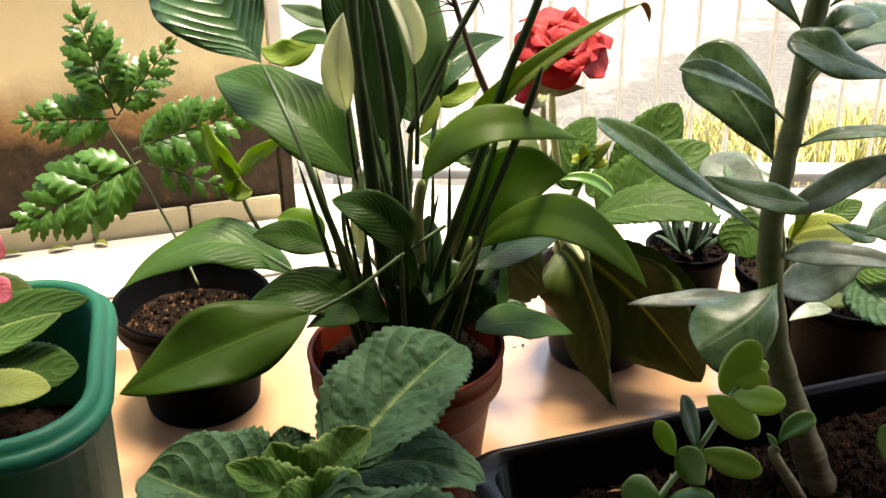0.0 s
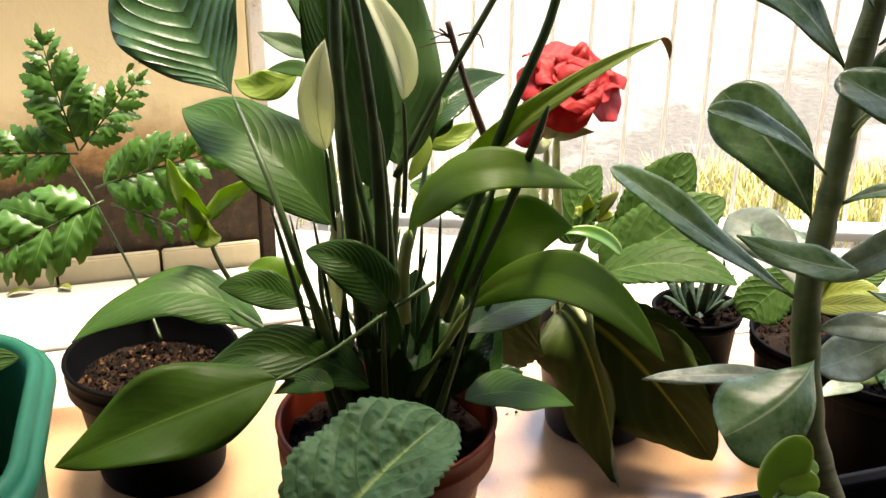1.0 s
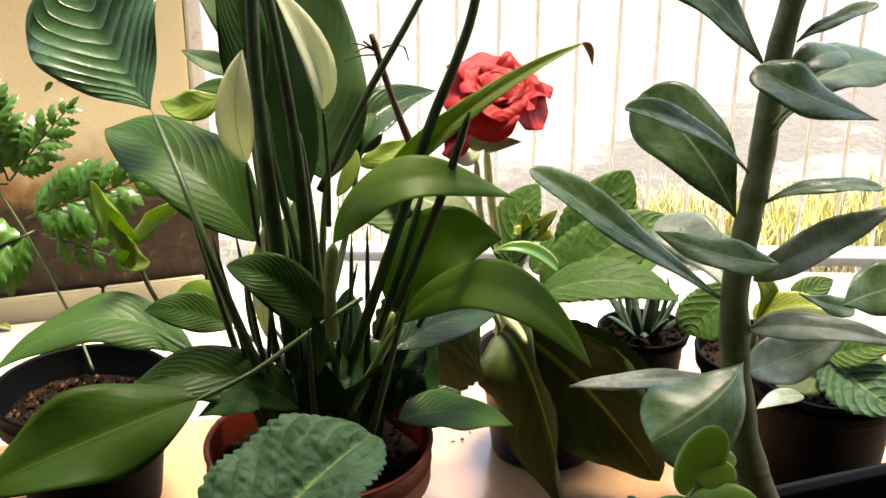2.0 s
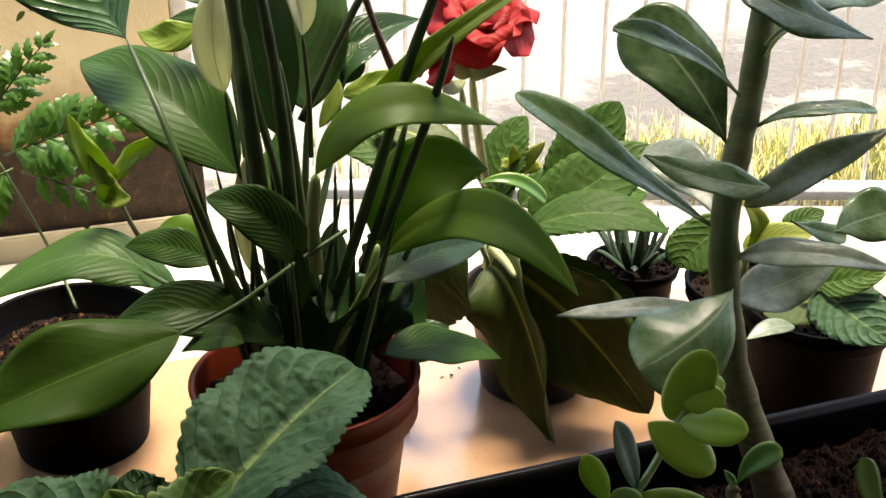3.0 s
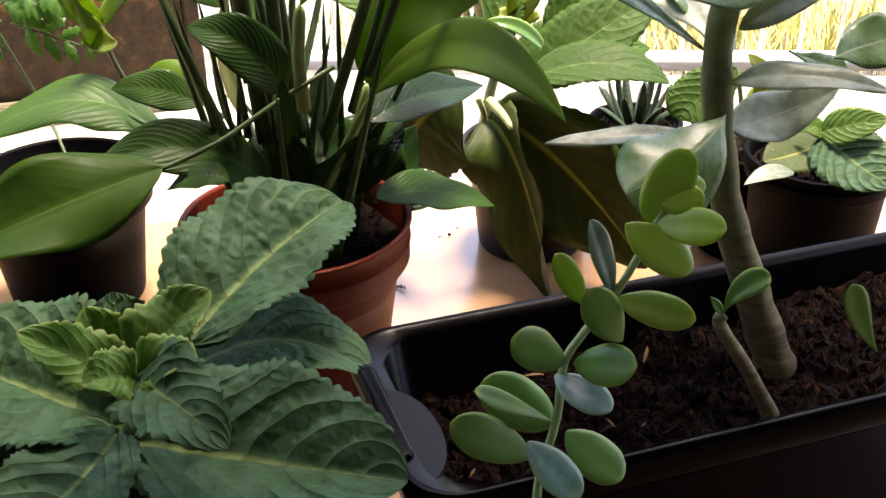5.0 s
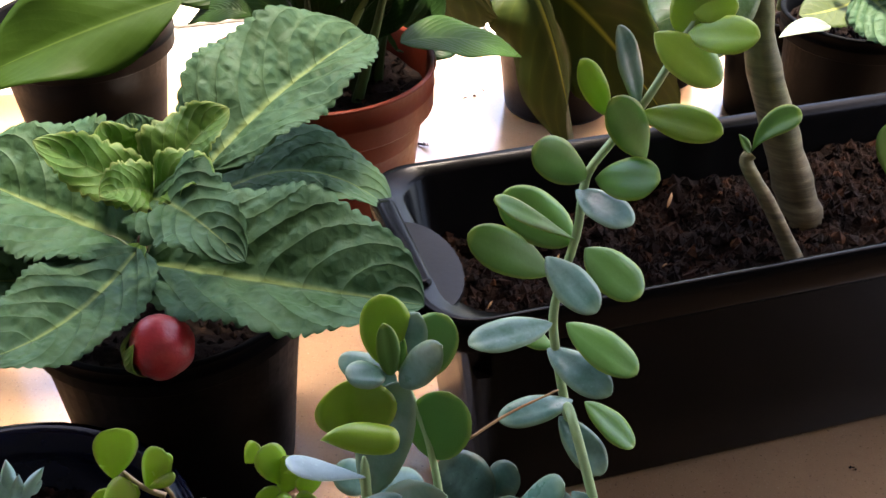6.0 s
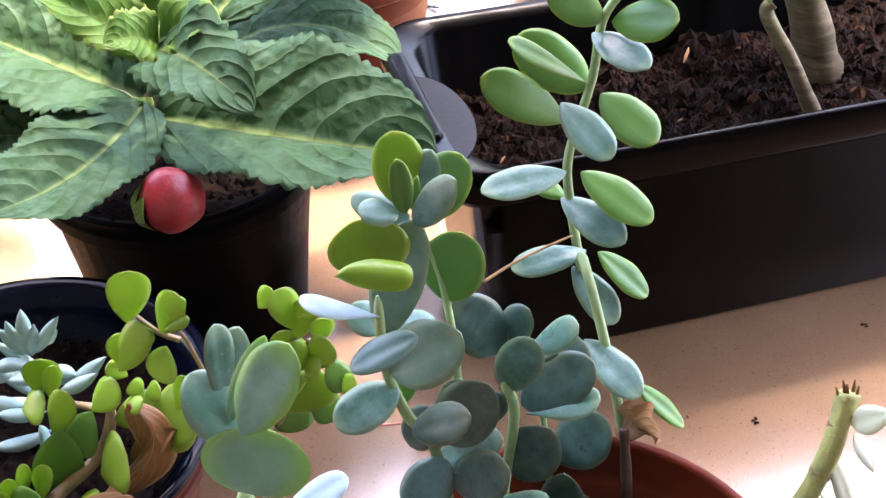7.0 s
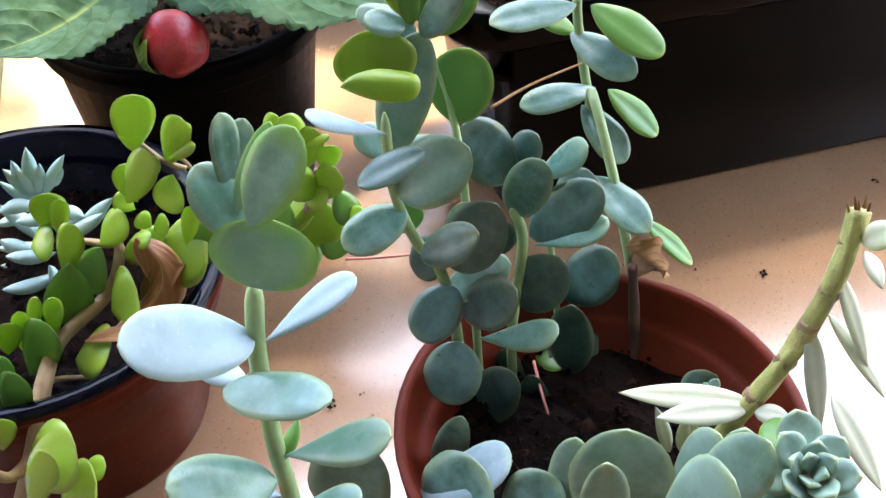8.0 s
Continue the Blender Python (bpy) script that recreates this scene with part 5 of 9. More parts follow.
blade("leaf", glox, M_GLOX, (0.1416, 1.11, 0.1878), (0.1735, 1.13, 0.2335), (0.2027, 1.15, 0.2709), (0.8256, -0.3692, -0.4267), 0.0613, "ovate", fold=0.12, n=75, m=10, teeth=15, bite=0.08, pucker=0.012)
blade("leaf", glox, M_GLOX, (0.1201, 1.09, 0.1704), (0.1761, 1.1, 0.2085), (0.2332, 1.12, 0.2372), (0.5051, -0.6962, -0.5101), 0.0712, "ovate", fold=0.12, n=75, m=10, teeth=15, bite=0.08, pucker=0.012)
blade("leaf", glox, M_GLOX, (0.1414, 1.1, 0.1749), (0.19, 1.12, 0.1841), (0.2326, 1.14, 0.1823), (0.2256, -0.8079, -0.5444), 0.0368, "ovate", fold=0.12, n=75, m=10, teeth=15, bite=0.08, pucker=0.012)
blade("leaf", glox, M_GLOX_DARK, (0.082, 1.06, 0.144), (0.113, 1.02, 0.106), (0.142, 0.99, -0.008), (-0.7949, 0.3845, -0.4694), 0.0700, "ovate", twist=45, fold=0.8, n=44, m=10, teeth=13, bite=0.06, pucker=0.006, wave=0.25)
blade("leaf", glox, M_GLOX_DARK, (0.088, 1.055, 0.151), (0.153, 1.02, 0.112), (0.223, 0.99, 0.031), (-0.6006, 0.2525, -0.7586), 0.1050, "ovate", twist=-25, fold=0.35, n=44, m=10, teeth=13, bite=0.06, pucker=0.006, wave=0.25)
blade("leaf", glox, M_GLOX_DARK, (0.104, 1.06, 0.1468), (0.1704, 1.05, 0.1294), (0.2232, 1.03, 0.1001), (-0.3762, 0.1006, -0.921), 0.0472, "ovate", fold=0.12, n=75, m=10, teeth=15, bite=0.08, pucker=0.012)
blade("leaf", glox, M_GLOX_DARK, (0.06, 1.02, 0.181), (0.018, 1.02, 0.15), (0.007, 1.04, 0.069), (-0.87, 0.2, 0.45), 0.1120, "ovate", fold=0.12, n=75, m=10, teeth=15, bite=0.08, pucker=0.012)
blade("leaf", glox, M_GLOX, (0.0314, 1.1, 0.2122), (-0.0128, 1.11, 0.2357), (-0.0656, 1.12, 0.2409), (0.285, 0.759, 0.5854), 0.0486, "ovate", fold=0.12, n=75, m=10, teeth=15, bite=0.08, pucker=0.012)
blade("leaf", glox, M_GLOX_DARK, (0.0523, 1.08, 0.2261), (0.0214, 1.1, 0.2511), (-0.026, 1.12, 0.2551), (0.3623, 0.8411, 0.4017), 0.0466, "ovate", fold=0.12, n=75, m=10, teeth=15, bite=0.08, pucker=0.012)
blade("leaf", glox, M_GLOX, (0.1107, 1.12, 0.178), (0.1372, 1.13, 0.197), (0.1644, 1.14, 0.202), (0.4555, -0.7105, -0.5364), 0.0353, "ovate", fold=0.12, n=75, m=10, teeth=15, bite=0.08, pucker=0.012)
blade("leaf", glox, M_YELLOW, (0.1087, 1.1, 0.2219), (0.1155, 1.09, 0.2362), (0.13, 1.09, 0.2522), (0.742, -0.4185, -0.5238), 0.0134, "ovate", n=20, m=4, teeth=5, bite=0.25)
blade("leaf", glox, M_YELLOW, (0.1077, 1.1, 0.2218), (0.1028, 1.09, 0.2362), (0.1015, 1.09, 0.2494), (0.954, 0.2784, 0.1116), 0.0113, "ovate", n=20, m=4, teeth=5, bite=0.25)
blade("leaf", glox, M_YELLOW, (0.1087, 1.1, 0.2202), (0.1208, 1.09, 0.2282), (0.1258, 1.09, 0.2309), (0.3551, -0.5447, -0.7598), 0.0103, "ovate", n=20, m=4, teeth=5, bite=0.25)
blade("leaf", glox, M_YELLOW, (0.1062, 1.1, 0.2191), (0.0954, 1.09, 0.2308), (0.0903, 1.09, 0.2281), (0.2988, 0.5696, 0.7656), 0.0114, "ovate", n=20, m=4, teeth=5, bite=0.25)
stem("stem", glox, M_GLOX_STEM, [(0.0789, 1.08, 0.1316), (0.0864, 1.09, 0.1673), (0.1063, 1.1, 0.2164)], 0.0058, 0.0031)
stem("leaf_stalk", glox, M_GLOX_STEM, [(0.0833, 1.06, 0.1607), (0.094, 1.04, 0.157), (0.1035, 1.02, 0.1511)], 0.0051, 0.0030)
stem("leaf_stalk", glox, M_GLOX_STEM, [(0.0889, 1.07, 0.1478), (0.1211, 1.09, 0.1389), (0.1489, 1.1, 0.1229)], 0.0023, 0.0013)
stem("leaf_stalk", glox, M_GLOX_STEM, [(0.0731, 1.06, 0.1634), (0.0784, 1.06, 0.1466), (0.0747, 1.07, 0.1247)], 0.0031, 0.0024)
stem("leaf_stalk", glox, M_GLOX_STEM, [(0.1055, 1.08, 0.1202), (0.1182, 1.09, 0.1476), (0.1202, 1.09, 0.1676)], 0.0024, 0.0018)
stem("flower_stalk", glox, M_GLOX_STEM, [(0.0775, 1.08, 0.2164), (0.0679, 1, 0.296), (0.0634, 0.94, 0.3549)], 0.0042, 0.0028, label='pale flower stalk')
stem("flower_stalk", glox, M_GLOX_STEM, [(0.065, 1.07, 0.226), (0.0588, 1, 0.2857), (0.0561, 0.93, 0.349)], 0.0036, 0.0024, label='pale flower stalk')
blade("leaf", glox, M_KAL_GREEN, (0.1245, 0.99, 0.2349), (0.0983, 0.98, 0.2571), (0.069, 0.98, 0.254), (0.2246, 0.7079, 0.6696), 0.0135, "needle", fold=0.3)
ruffled_flower(glox, (0.0703, 0.9, 0.4027), (0.169, -0.4897, 0.7869), 0.033, 13, layers=3)
ruffled_flower(glox, (0.0402, 0.91, 0.376), (-0.5833, -0.4378, 0.5899), 0.020, 4, layers=2)
blade("sepal", glox, M_GLOX_STEM, (0.0632, 0.93, 0.3536), (0.0728, 0.91, 0.3656), (0.0886, 0.9, 0.37), (0.2314, -0.577, -0.7833), 0.0095, "lance")
blade("sepal", glox, M_GLOX_STEM, (0.0589, 0.93, 0.3535), (0.0481, 0.91, 0.3533), (0.0431, 0.9, 0.3544), (-0.4853, 0.5312, 0.6945), 0.0113, "lance")
blade("sepal", glox, M_GLOX_STEM, (0.0619, 0.93, 0.3558), (0.054, 0.91, 0.3688), (0.0474, 0.9, 0.3825), (0.7318, 0.4942, 0.4692), 0.0129, "lance")
blade("sepal", glox, M_GLOX_STEM, (0.0631, 0.93, 0.3558), (0.0704, 0.91, 0.3734), (0.0759, 0.9, 0.383), (0.7486, -0.4414, -0.4948), 0.0171, "lance")

# ---- small spiky plant ----
spiky = thing("spiky_succulent", (0.228, 1.165, 0), "small dark spiky succulent in a black pot", "potted plant")
round_pot(spiky, (0.228, 1.165, 0), 0.046, 0.034, 0.10, M_BLACK, lip=0.012)
soil_disc(spiky, (0.228, 1.165, 0.09), 0.041, M_SOIL, 12, crumbs=60)
blade("leaf", spiky, M_HAW, (0.236, 1.165, 0.092), (0.248, 1.165, 0.1315), (0.248, 1.165, 0.155), (0, 1, 0), 0.010, "needle", fold=0.5, thick=0.003, n=8, m=4)
blade("leaf", spiky, M_HAW, (0.2221, 1.1704, 0.092), (0.2124, 1.1793, 0.1301), (0.2116, 1.18, 0.1522), (-0.6755, -0.7374, 0), 0.010, "needle", fold=0.5, thick=0.003, n=8, m=4)
blade("leaf", spiky, M_HAW, (0.2287, 1.157, 0.092), (0.2299, 1.1429, 0.1287), (0.2301, 1.1407, 0.1494), (0.9962, 0.0875, 0), 0.010, "needle", fold=0.5, thick=0.003, n=8, m=4)
blade("leaf", spiky, M_HAW, (0.2329, 1.1713, 0.092), (0.2422, 1.1835, 0.1273), (0.2442, 1.1861, 0.1466), (-0.7937, 0.6084, 0), 0.010, "needle", fold=0.5, thick=0.003, n=8, m=4)
blade("leaf", spiky, M_HAW, (0.2201, 1.1636, 0.092), (0.204, 1.1607, 0.1259), (0.1996, 1.16, 0.1438), (0.1743, -0.9847, 0), 0.010, "needle", fold=0.5, thick=0.003, n=8, m=4)
blade("leaf", spiky, M_HAW, (0.2348, 1.1607, 0.092), (0.2495, 1.1513, 0.1245), (0.2542, 1.1484, 0.141), (0.5366, 0.8439, 0), 0.010, "needle", fold=0.5, thick=0.003, n=8, m=4)
blade("leaf", spiky, M_HAW, (0.2259, 1.1727, 0.092), (0.2211, 1.1907, 0.1231), (0.2194, 1.1971, 0.1382), (-0.9657, -0.2598, 0), 0.010, "needle", fold=0.5, thick=0.003, n=8, m=4)
blade("leaf", spiky, M_HAW, (0.2243, 1.1579, 0.092), (0.2152, 1.1404, 0.1217), (0.2117, 1.1336, 0.1354), (0.8876, -0.4607, 0), 0.010, "needle", fold=0.5, thick=0.003, n=8, m=4)
blade("leaf", spiky, M_HAW, (0.2355, 1.1677, 0.092), (0.255, 1.1749, 0.1203), (0.2633, 1.1779, 0.1326), (-0.3433, 0.9392, 0), 0.010, "needle", fold=0.5, thick=0.003, n=8, m=4)
blade("leaf", spiky, M_HAW, (0.2206, 1.1681, 0.092), (0.2004, 1.1764, 0.1189), (0.1912, 1.1802, 0.1298), (-0.3813, -0.9245, 0), 0.010, "needle", fold=0.5, thick=0.003, n=8, m=4)
blade("leaf", spiky, M_HAW, (0.2314, 1.1578, 0.092), (0.2411, 1.1369, 0.1175), (0.2458, 1.127, 0.127), (0.9056, 0.4242, 0), 0.010, "needle", fold=0.5, thick=0.003, n=8, m=4)
blade("leaf", spiky, M_HAW, (0.2304, 1.1726, 0.092), (0.2376, 1.1956, 0.1161), (0.2412, 1.2072, 0.1242), (-0.9543, 0.2989, 0), 0.010, "needle", fold=0.5, thick=0.003, n=8, m=4)
blade("leaf", spiky, M_HAW, (0.2211, 1.161, 0.092), (0.1993, 1.1483, 0.1147), (0.1879, 1.1417, 0.1214), (0.5018, -0.865, 0), 0.010, "needle", fold=0.5, thick=0.003, n=8, m=4)
blade("leaf", spiky, M_HAW, (0.2358, 1.1633, 0.092), (0.2615, 1.1577, 0.1133), (0.2755, 1.1546, 0.1186), (0.2143, 0.9768, 0), 0.010, "needle", fold=0.5, thick=0.003, n=8, m=4)
blade("leaf", spiky, M_HAW, (0.2234, 1.1715, 0.092), (0.2076, 1.1939, 0.1119), (0.1988, 1.2065, 0.1158), (-0.8178, -0.5756, 0), 0.010, "needle", fold=0.5, thick=0.003, n=8, m=4)
blade("leaf", spiky, M_HAW, (0.227, 1.1571, 0.092), (0.2233, 1.1288, 0.1105), (0.2212, 1.1124, 0.113), (0.9918, -0.128, 0), 0.010, "needle", fold=0.5, thick=0.003, n=8, m=4)

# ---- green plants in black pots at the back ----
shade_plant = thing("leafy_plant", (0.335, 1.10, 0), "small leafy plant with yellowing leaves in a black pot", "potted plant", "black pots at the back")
round_pot(shade_plant, (0.335, 1.10, 0), 0.066, 0.050, 0.11, M_BLACK, lip=0.018)
soil_disc(shade_plant, (0.335, 1.10, 0.097), 0.06, M_SOIL_LIGHT, 14, crumbs=120)
blade("leaf", shade_plant, M_GLOX, (0.299, 1.07, 0.1882), (0.2633, 1.05, 0.1664), (0.249, 1.04, 0.1516), (-0.684, 0.4461, 0.5772), 0.0484, "round", fold=0.12, n=75, m=10, teeth=15, bite=0.08, pucker=0.012)
blade("leaf", shade_plant, M_YELLOW, (0.3139, 1.08, 0.1518), (0.3402, 1.07, 0.1676), (0.369, 1.06, 0.1754), (0.198, -0.8115, -0.5498), 0.0306, "ovate", fold=0.12, n=75, m=10, teeth=15, bite=0.08, pucker=0.012)
blade("leaf", shade_plant, M_YELLOW, (0.3172, 1.08, 0.145), (0.3267, 1.08, 0.1732), (0.3086, 1.08, 0.1978), (0.9271, 0.3585, -0.1091), 0.0218, "ovate", fold=0.12, n=75, m=10, teeth=15, bite=0.08, pucker=0.012)
blade("leaf", shade_plant, M_YELLOW, (0.3167, 1.07, 0.1523), (0.3447, 1.04, 0.1698), (0.3715, 1.02, 0.1806), (0.0781, -0.9079, -0.4119), 0.0232, "ovate", fold=0.12, n=75, m=10, teeth=15, bite=0.08, pucker=0.012)
blade("leaf", shade_plant, M_GLOX, (0.3564, 1.1, 0.1592), (0.3737, 1.11, 0.1665), (0.3964, 1.12, 0.174), (0.4826, -0.6463, -0.591), 0.0280, "ovate", fold=0.12, n=75, m=10, teeth=15, bite=0.08, pucker=0.012)
stem("stem", shade_plant, M_GLOX_STEM, [(0.3187, 1.09, 0.1054), (0.3175, 1.08, 0.1335), (0.3185, 1.08, 0.1563)], 0.0037, 0.0026)
stem("stem", shade_plant, M_GLOX_STEM, [(0.3174, 1.09, 0.1172), (0.3082, 1.08, 0.1563), (0.299, 1.07, 0.1882)], 0.0024, 0.0018)
dark_plant = thing("leafy_plant", (0.347, 0.955, 0), "leafy green plant with scalloped leaves in a black pot", "potted plant", "black pots at the back")
round_pot(dark_plant, (0.347, 0.955, 0), 0.059, 0.044, 0.160, M_BLACK, lip=0.02)
soil_disc(dark_plant, (0.347, 0.955, 0.146), 0.053, M_SOIL, 15, crumbs=120)
blade("leaf", dark_plant, M_GLOX_FRONT, (0.3415, 0.94, 0.1817), (0.358, 0.91, 0.1723), (0.3787, 0.88, 0.1668), (-0.5522, -0.6489, -0.5234), 0.0554, "ovate", fold=0.12, n=75, m=10, teeth=15, bite=0.08, pucker=0.012)
blade("leaf", dark_plant, M_GLOX_YOUNG, (0.3389, 0.94, 0.1842), (0.3564, 0.93, 0.194), (0.3817, 0.92, 0.2038), (0.1641, -0.8153, -0.5553), 0.0304, "ovate", fold=0.12, n=75, m=10, teeth=15, bite=0.08, pucker=0.012)
blade("leaf", dark_plant, M_GLOX_YOUNG, (0.3441, 0.94, 0.1793), (0.3316, 0.94, 0.1891), (0.3213, 0.94, 0.184), (0.1667, 0.712, 0.6821), 0.0170, "ovate", fold=0.12, n=75, m=10, teeth=15, bite=0.08, pucker=0.012)
blade("leaf", dark_plant, M_GLOX_YOUNG, (0.345, 0.95, 0.1769), (0.3506, 0.95, 0.1844), (0.3662, 0.96, 0.1898), (0.5927, -0.6109, -0.5249), 0.0172, "ovate", fold=0.12, n=75, m=10, teeth=15, bite=0.08, pucker=0.012)
blade("leaf", dark_plant, M_GLOX_DARK, (0.348, 0.95, 0.1719), (0.3163, 0.93, 0.1691), (0.2919, 0.92, 0.169), (-0.2573, 0.8875, 0.3822), 0.0406, "ovate", fold=0.12, n=75, m=10, teeth=15, bite=0.08, pucker=0.012)
blade("leaf", dark_plant, M_ADEN_PALE, (0.3107, 0.9, 0.1688), (0.2907, 0.89, 0.1725), (0.2699, 0.88, 0.168), (-0.1959, 0.9533, 0.2298), 0.0172, "lance", fold=0.2)
stem("stem", dark_plant, M_GLOX_STEM, [(0.3487, 0.955, 0.12), (0.3459, 0.95, 0.1489), (0.3415, 0.94, 0.1817)], 0.0042, 0.0027)

# ---- black planter trough with a desert rose ----
planter = thing("planter_trough", (0.251, 0.697, 0), "long black plastic trough with a grey-green desert rose", "planter")
TRAY = pose(0.2409, 0.701, 0, 0, 0, 20.5)
bm = bmesh.new()
trough(bm, [(0.391, 0.113, 0.02, 0.0), (0.396, 0.118, 0.022, 0.004), (0.430, 0.137, 0.026, 0.131), (0.440, 0.143, 0.027, 0.1325), (0.466, 0.154, 0.030, 0.134), (0.470, 0.157, 0.031, 0.138),
            (0.474, 0.159, 0.031, 0.156), (0.470, 0.156, 0.030, 0.158), (0.462, 0.151, 0.028, 0.157), (0.436, 0.143, 0.026, 0.1545), (0.430, 0.137, 0.024, 0.152), (0.392, 0.114, 0.02, 0.010)])
bm.transform(TRAY)
tray_box = part("box", bm, M_BOX, planter)
for x in (-0.230, 0.230):
    bm = bmesh.new()
    trough(bm, [(0.012, 0.085, 0.005, 0.1535), (0.011, 0.084, 0.005, 0.1585), (0.007, 0.078, 0.003, 0.1590)])
    bm.transform(TRAY @ pose(x, 0, 0))
    part("grip", bm, M_BOX, tray_box)
bm = bmesh.new()
rim = [bm.verts.new((-0.2275 + 0.023 * math.sin(math.pi * k / 16), -0.020 + 0.042 * math.cos(math.pi * k / 16), 0.1525)) for k in range(17)]
face = bm.faces.new(rim)
low = bmesh.ops.extrude_face_region(bm, geom=[face])
for v in low["geom"]:
    if isinstance(v, bmesh.types.BMVert):
        v.co.z += 0.003
bm.transform(TRAY)
part("inner_shelf", bm, M_DUSTY_SHEEN, tray_box, "dusty half-round shelf, sky sheen put into its grey", soft=False)
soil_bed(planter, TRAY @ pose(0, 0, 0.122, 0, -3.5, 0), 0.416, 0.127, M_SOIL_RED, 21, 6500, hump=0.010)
trunk(planter, [(0.2684, 0.712, 0.1031), (0.2585, 0.715, 0.1316), (0.2394, 0.722, 0.1812), (0.2213, 0.732, 0.2344), (0.2102, 0.742, 0.3119), (0.2164, 0.758, 0.3547), (0.2248, 0.775, 0.39), (0.236, 0.8, 0.4589), (0.252, 0.82, 0.5134), (0.265, 0.83, 0.5505)], [0.0135, 0.0125, 0.0108, 0.0094, 0.0086, 0.008, 0.0078, 0.0077, 0.0074, 0.0072])
blade("leaf", planter, M_ADEN_DARK, (0.2297, 0.8, 0.4436), (0.1909, 0.79, 0.4868), (0.1431, 0.79, 0.5169), (0.5546, 0.7233, 0.4113), 0.0385, "spoon", fold=0.12, thick=0.0018, n=26, m=10, wave=0.14, turns=1.7, pucker=0.004)
blade("leaf", planter, M_ADEN_DARK, (0.2106, 0.76, 0.3632), (0.1895, 0.78, 0.3979), (0.1578, 0.81, 0.4276), (0.7776, 0.4081, 0.4782), 0.0526, "spoon", fold=0.1, thick=0.0018, n=26, m=10, wave=0.14, turns=1.7, pucker=0.004)
blade("leaf", planter, M_ADEN, (0.2178, 0.77, 0.3892), (0.1818, 0.76, 0.4179), (0.1396, 0.75, 0.433), (0.3141, 0.8617, 0.3986), 0.0182, "spoon", fold=0.4, thick=0.0018, n=26, m=10, wave=0.14, turns=1.7, pucker=0.004)
blade("leaf", planter, M_ADEN, (0.2088, 0.745, 0.3143), (0.1437, 0.74, 0.3606), (0.0874, 0.75, 0.3971), (0.398, 0.847, 0.3523), 0.0271, "spoon", fold=0.3, thick=0.0018, n=26, m=10, wave=0.14, turns=1.7, pucker=0.004)
blade("leaf", planter, M_ADEN, (0.2153, 0.68, 0.3678), (0.1838, 0.68, 0.3727), (0.1514, 0.69, 0.3819), (0.1833, 0.8313, 0.5247), 0.0222, "lance", fold=0.15, thick=0.0018, n=26, m=10, wave=0.14, turns=1.7, pucker=0.004)
blade("leaf", planter, M_ADEN_PALE, (0.2132, 0.76, 0.3116), (0.2003, 0.8, 0.3292), (0.1752, 0.83, 0.3356), (0.6207, 0.6522, 0.4351), 0.0385, "spoon", fold=0.1, thick=0.0018, n=26, m=10, wave=0.14, turns=1.7, pucker=0.004)
blade("leaf", planter, M_ADEN, (0.2248, 0.765, 0.3704), (0.252, 0.76, 0.3838), (0.2936, 0.76, 0.3835), (0.1224, -0.9419, -0.3128), 0.0157, "spoon", fold=0.2, thick=0.0018, n=26, m=10, wave=0.14, turns=1.7, pucker=0.004)
blade("leaf", planter, M_ADEN, (0.2451, 0.8, 0.4614), (0.2618, 0.8, 0.472), (0.2901, 0.8, 0.4836), (0.2989, -0.9163, -0.2667), 0.0148, "spoon", fold=0.2, thick=0.0018, n=26, m=10, wave=0.14, turns=1.7, pucker=0.004)
blade("leaf", planter, M_ADEN_DARK, (0.2777, 0.74, 0.4299), (0.2366, 0.73, 0.4448), (0.2074, 0.74, 0.459), (0.3096, 0.7704, 0.5574), 0.0342, "spoon", fold=0.12, thick=0.0018, n=26, m=10, wave=0.14, turns=1.7, pucker=0.004)
blade("leaf", planter, M_ADEN, (0.2379, 0.79, 0.4137), (0.2694, 0.82, 0.4364), (0.3218, 0.85, 0.4387), (0.4592, -0.722, -0.5175), 0.0390, "spoon", fold=0.12, thick=0.0018, n=26, m=10, wave=0.14, turns=1.7, pucker=0.004)
blade("leaf", planter, M_ADEN_DARK, (0.2335, 0.79, 0.4272), (0.2532, 0.8, 0.4486), (0.2813, 0.82, 0.4511), (0.5328, -0.7015, -0.4733), 0.0238, "spoon", fold=0.12, thick=0.0018, n=26, m=10, wave=0.14, turns=1.7, pucker=0.004)
blade("leaf", planter, M_ADEN, (0.2389, 0.8, 0.483), (0.228, 0.8, 0.5014), (0.2117, 0.8, 0.5275), (0.7503, 0.638, 0.1734), 0.0178, "spoon", fold=0.2, thick=0.0018, n=26, m=10, wave=0.14, turns=1.7, pucker=0.004)
blade("leaf", planter, M_ADEN, (0.2559, 0.81, 0.4999), (0.2636, 0.81, 0.5167), (0.2792, 0.81, 0.5333), (0.6897, -0.6411, -0.3367), 0.0194, "spoon", fold=0.2, thick=0.0018, n=26, m=10, wave=0.14, turns=1.7, pucker=0.004)
stem("leaf_stalk", planter, M_PETIOLE_LIGHT, [(0.23, 0.775, 0.4104), (0.2378, 0.78, 0.4203), (0.2485, 0.79, 0.4246)], 0.0012, 0.0009)
stem("leaf_stalk", planter, M_PETIOLE_LIGHT, [(0.2304, 0.775, 0.4182), (0.2358, 0.77, 0.4276), (0.2448, 0.76, 0.4375)], 0.0012, 0.0008)
blade("leaf", planter, M_ADEN, (0.2144, 0.725, 0.288), (0.1917, 0.695, 0.2771), (0.155, 0.675, 0.2629), (-0.6368, 0.5327, 0.5575), 0.0570, "spoon", fold=-0.4, thick=0.0018, n=26, m=10, wave=0.14, turns=1.7, pucker=0.004)
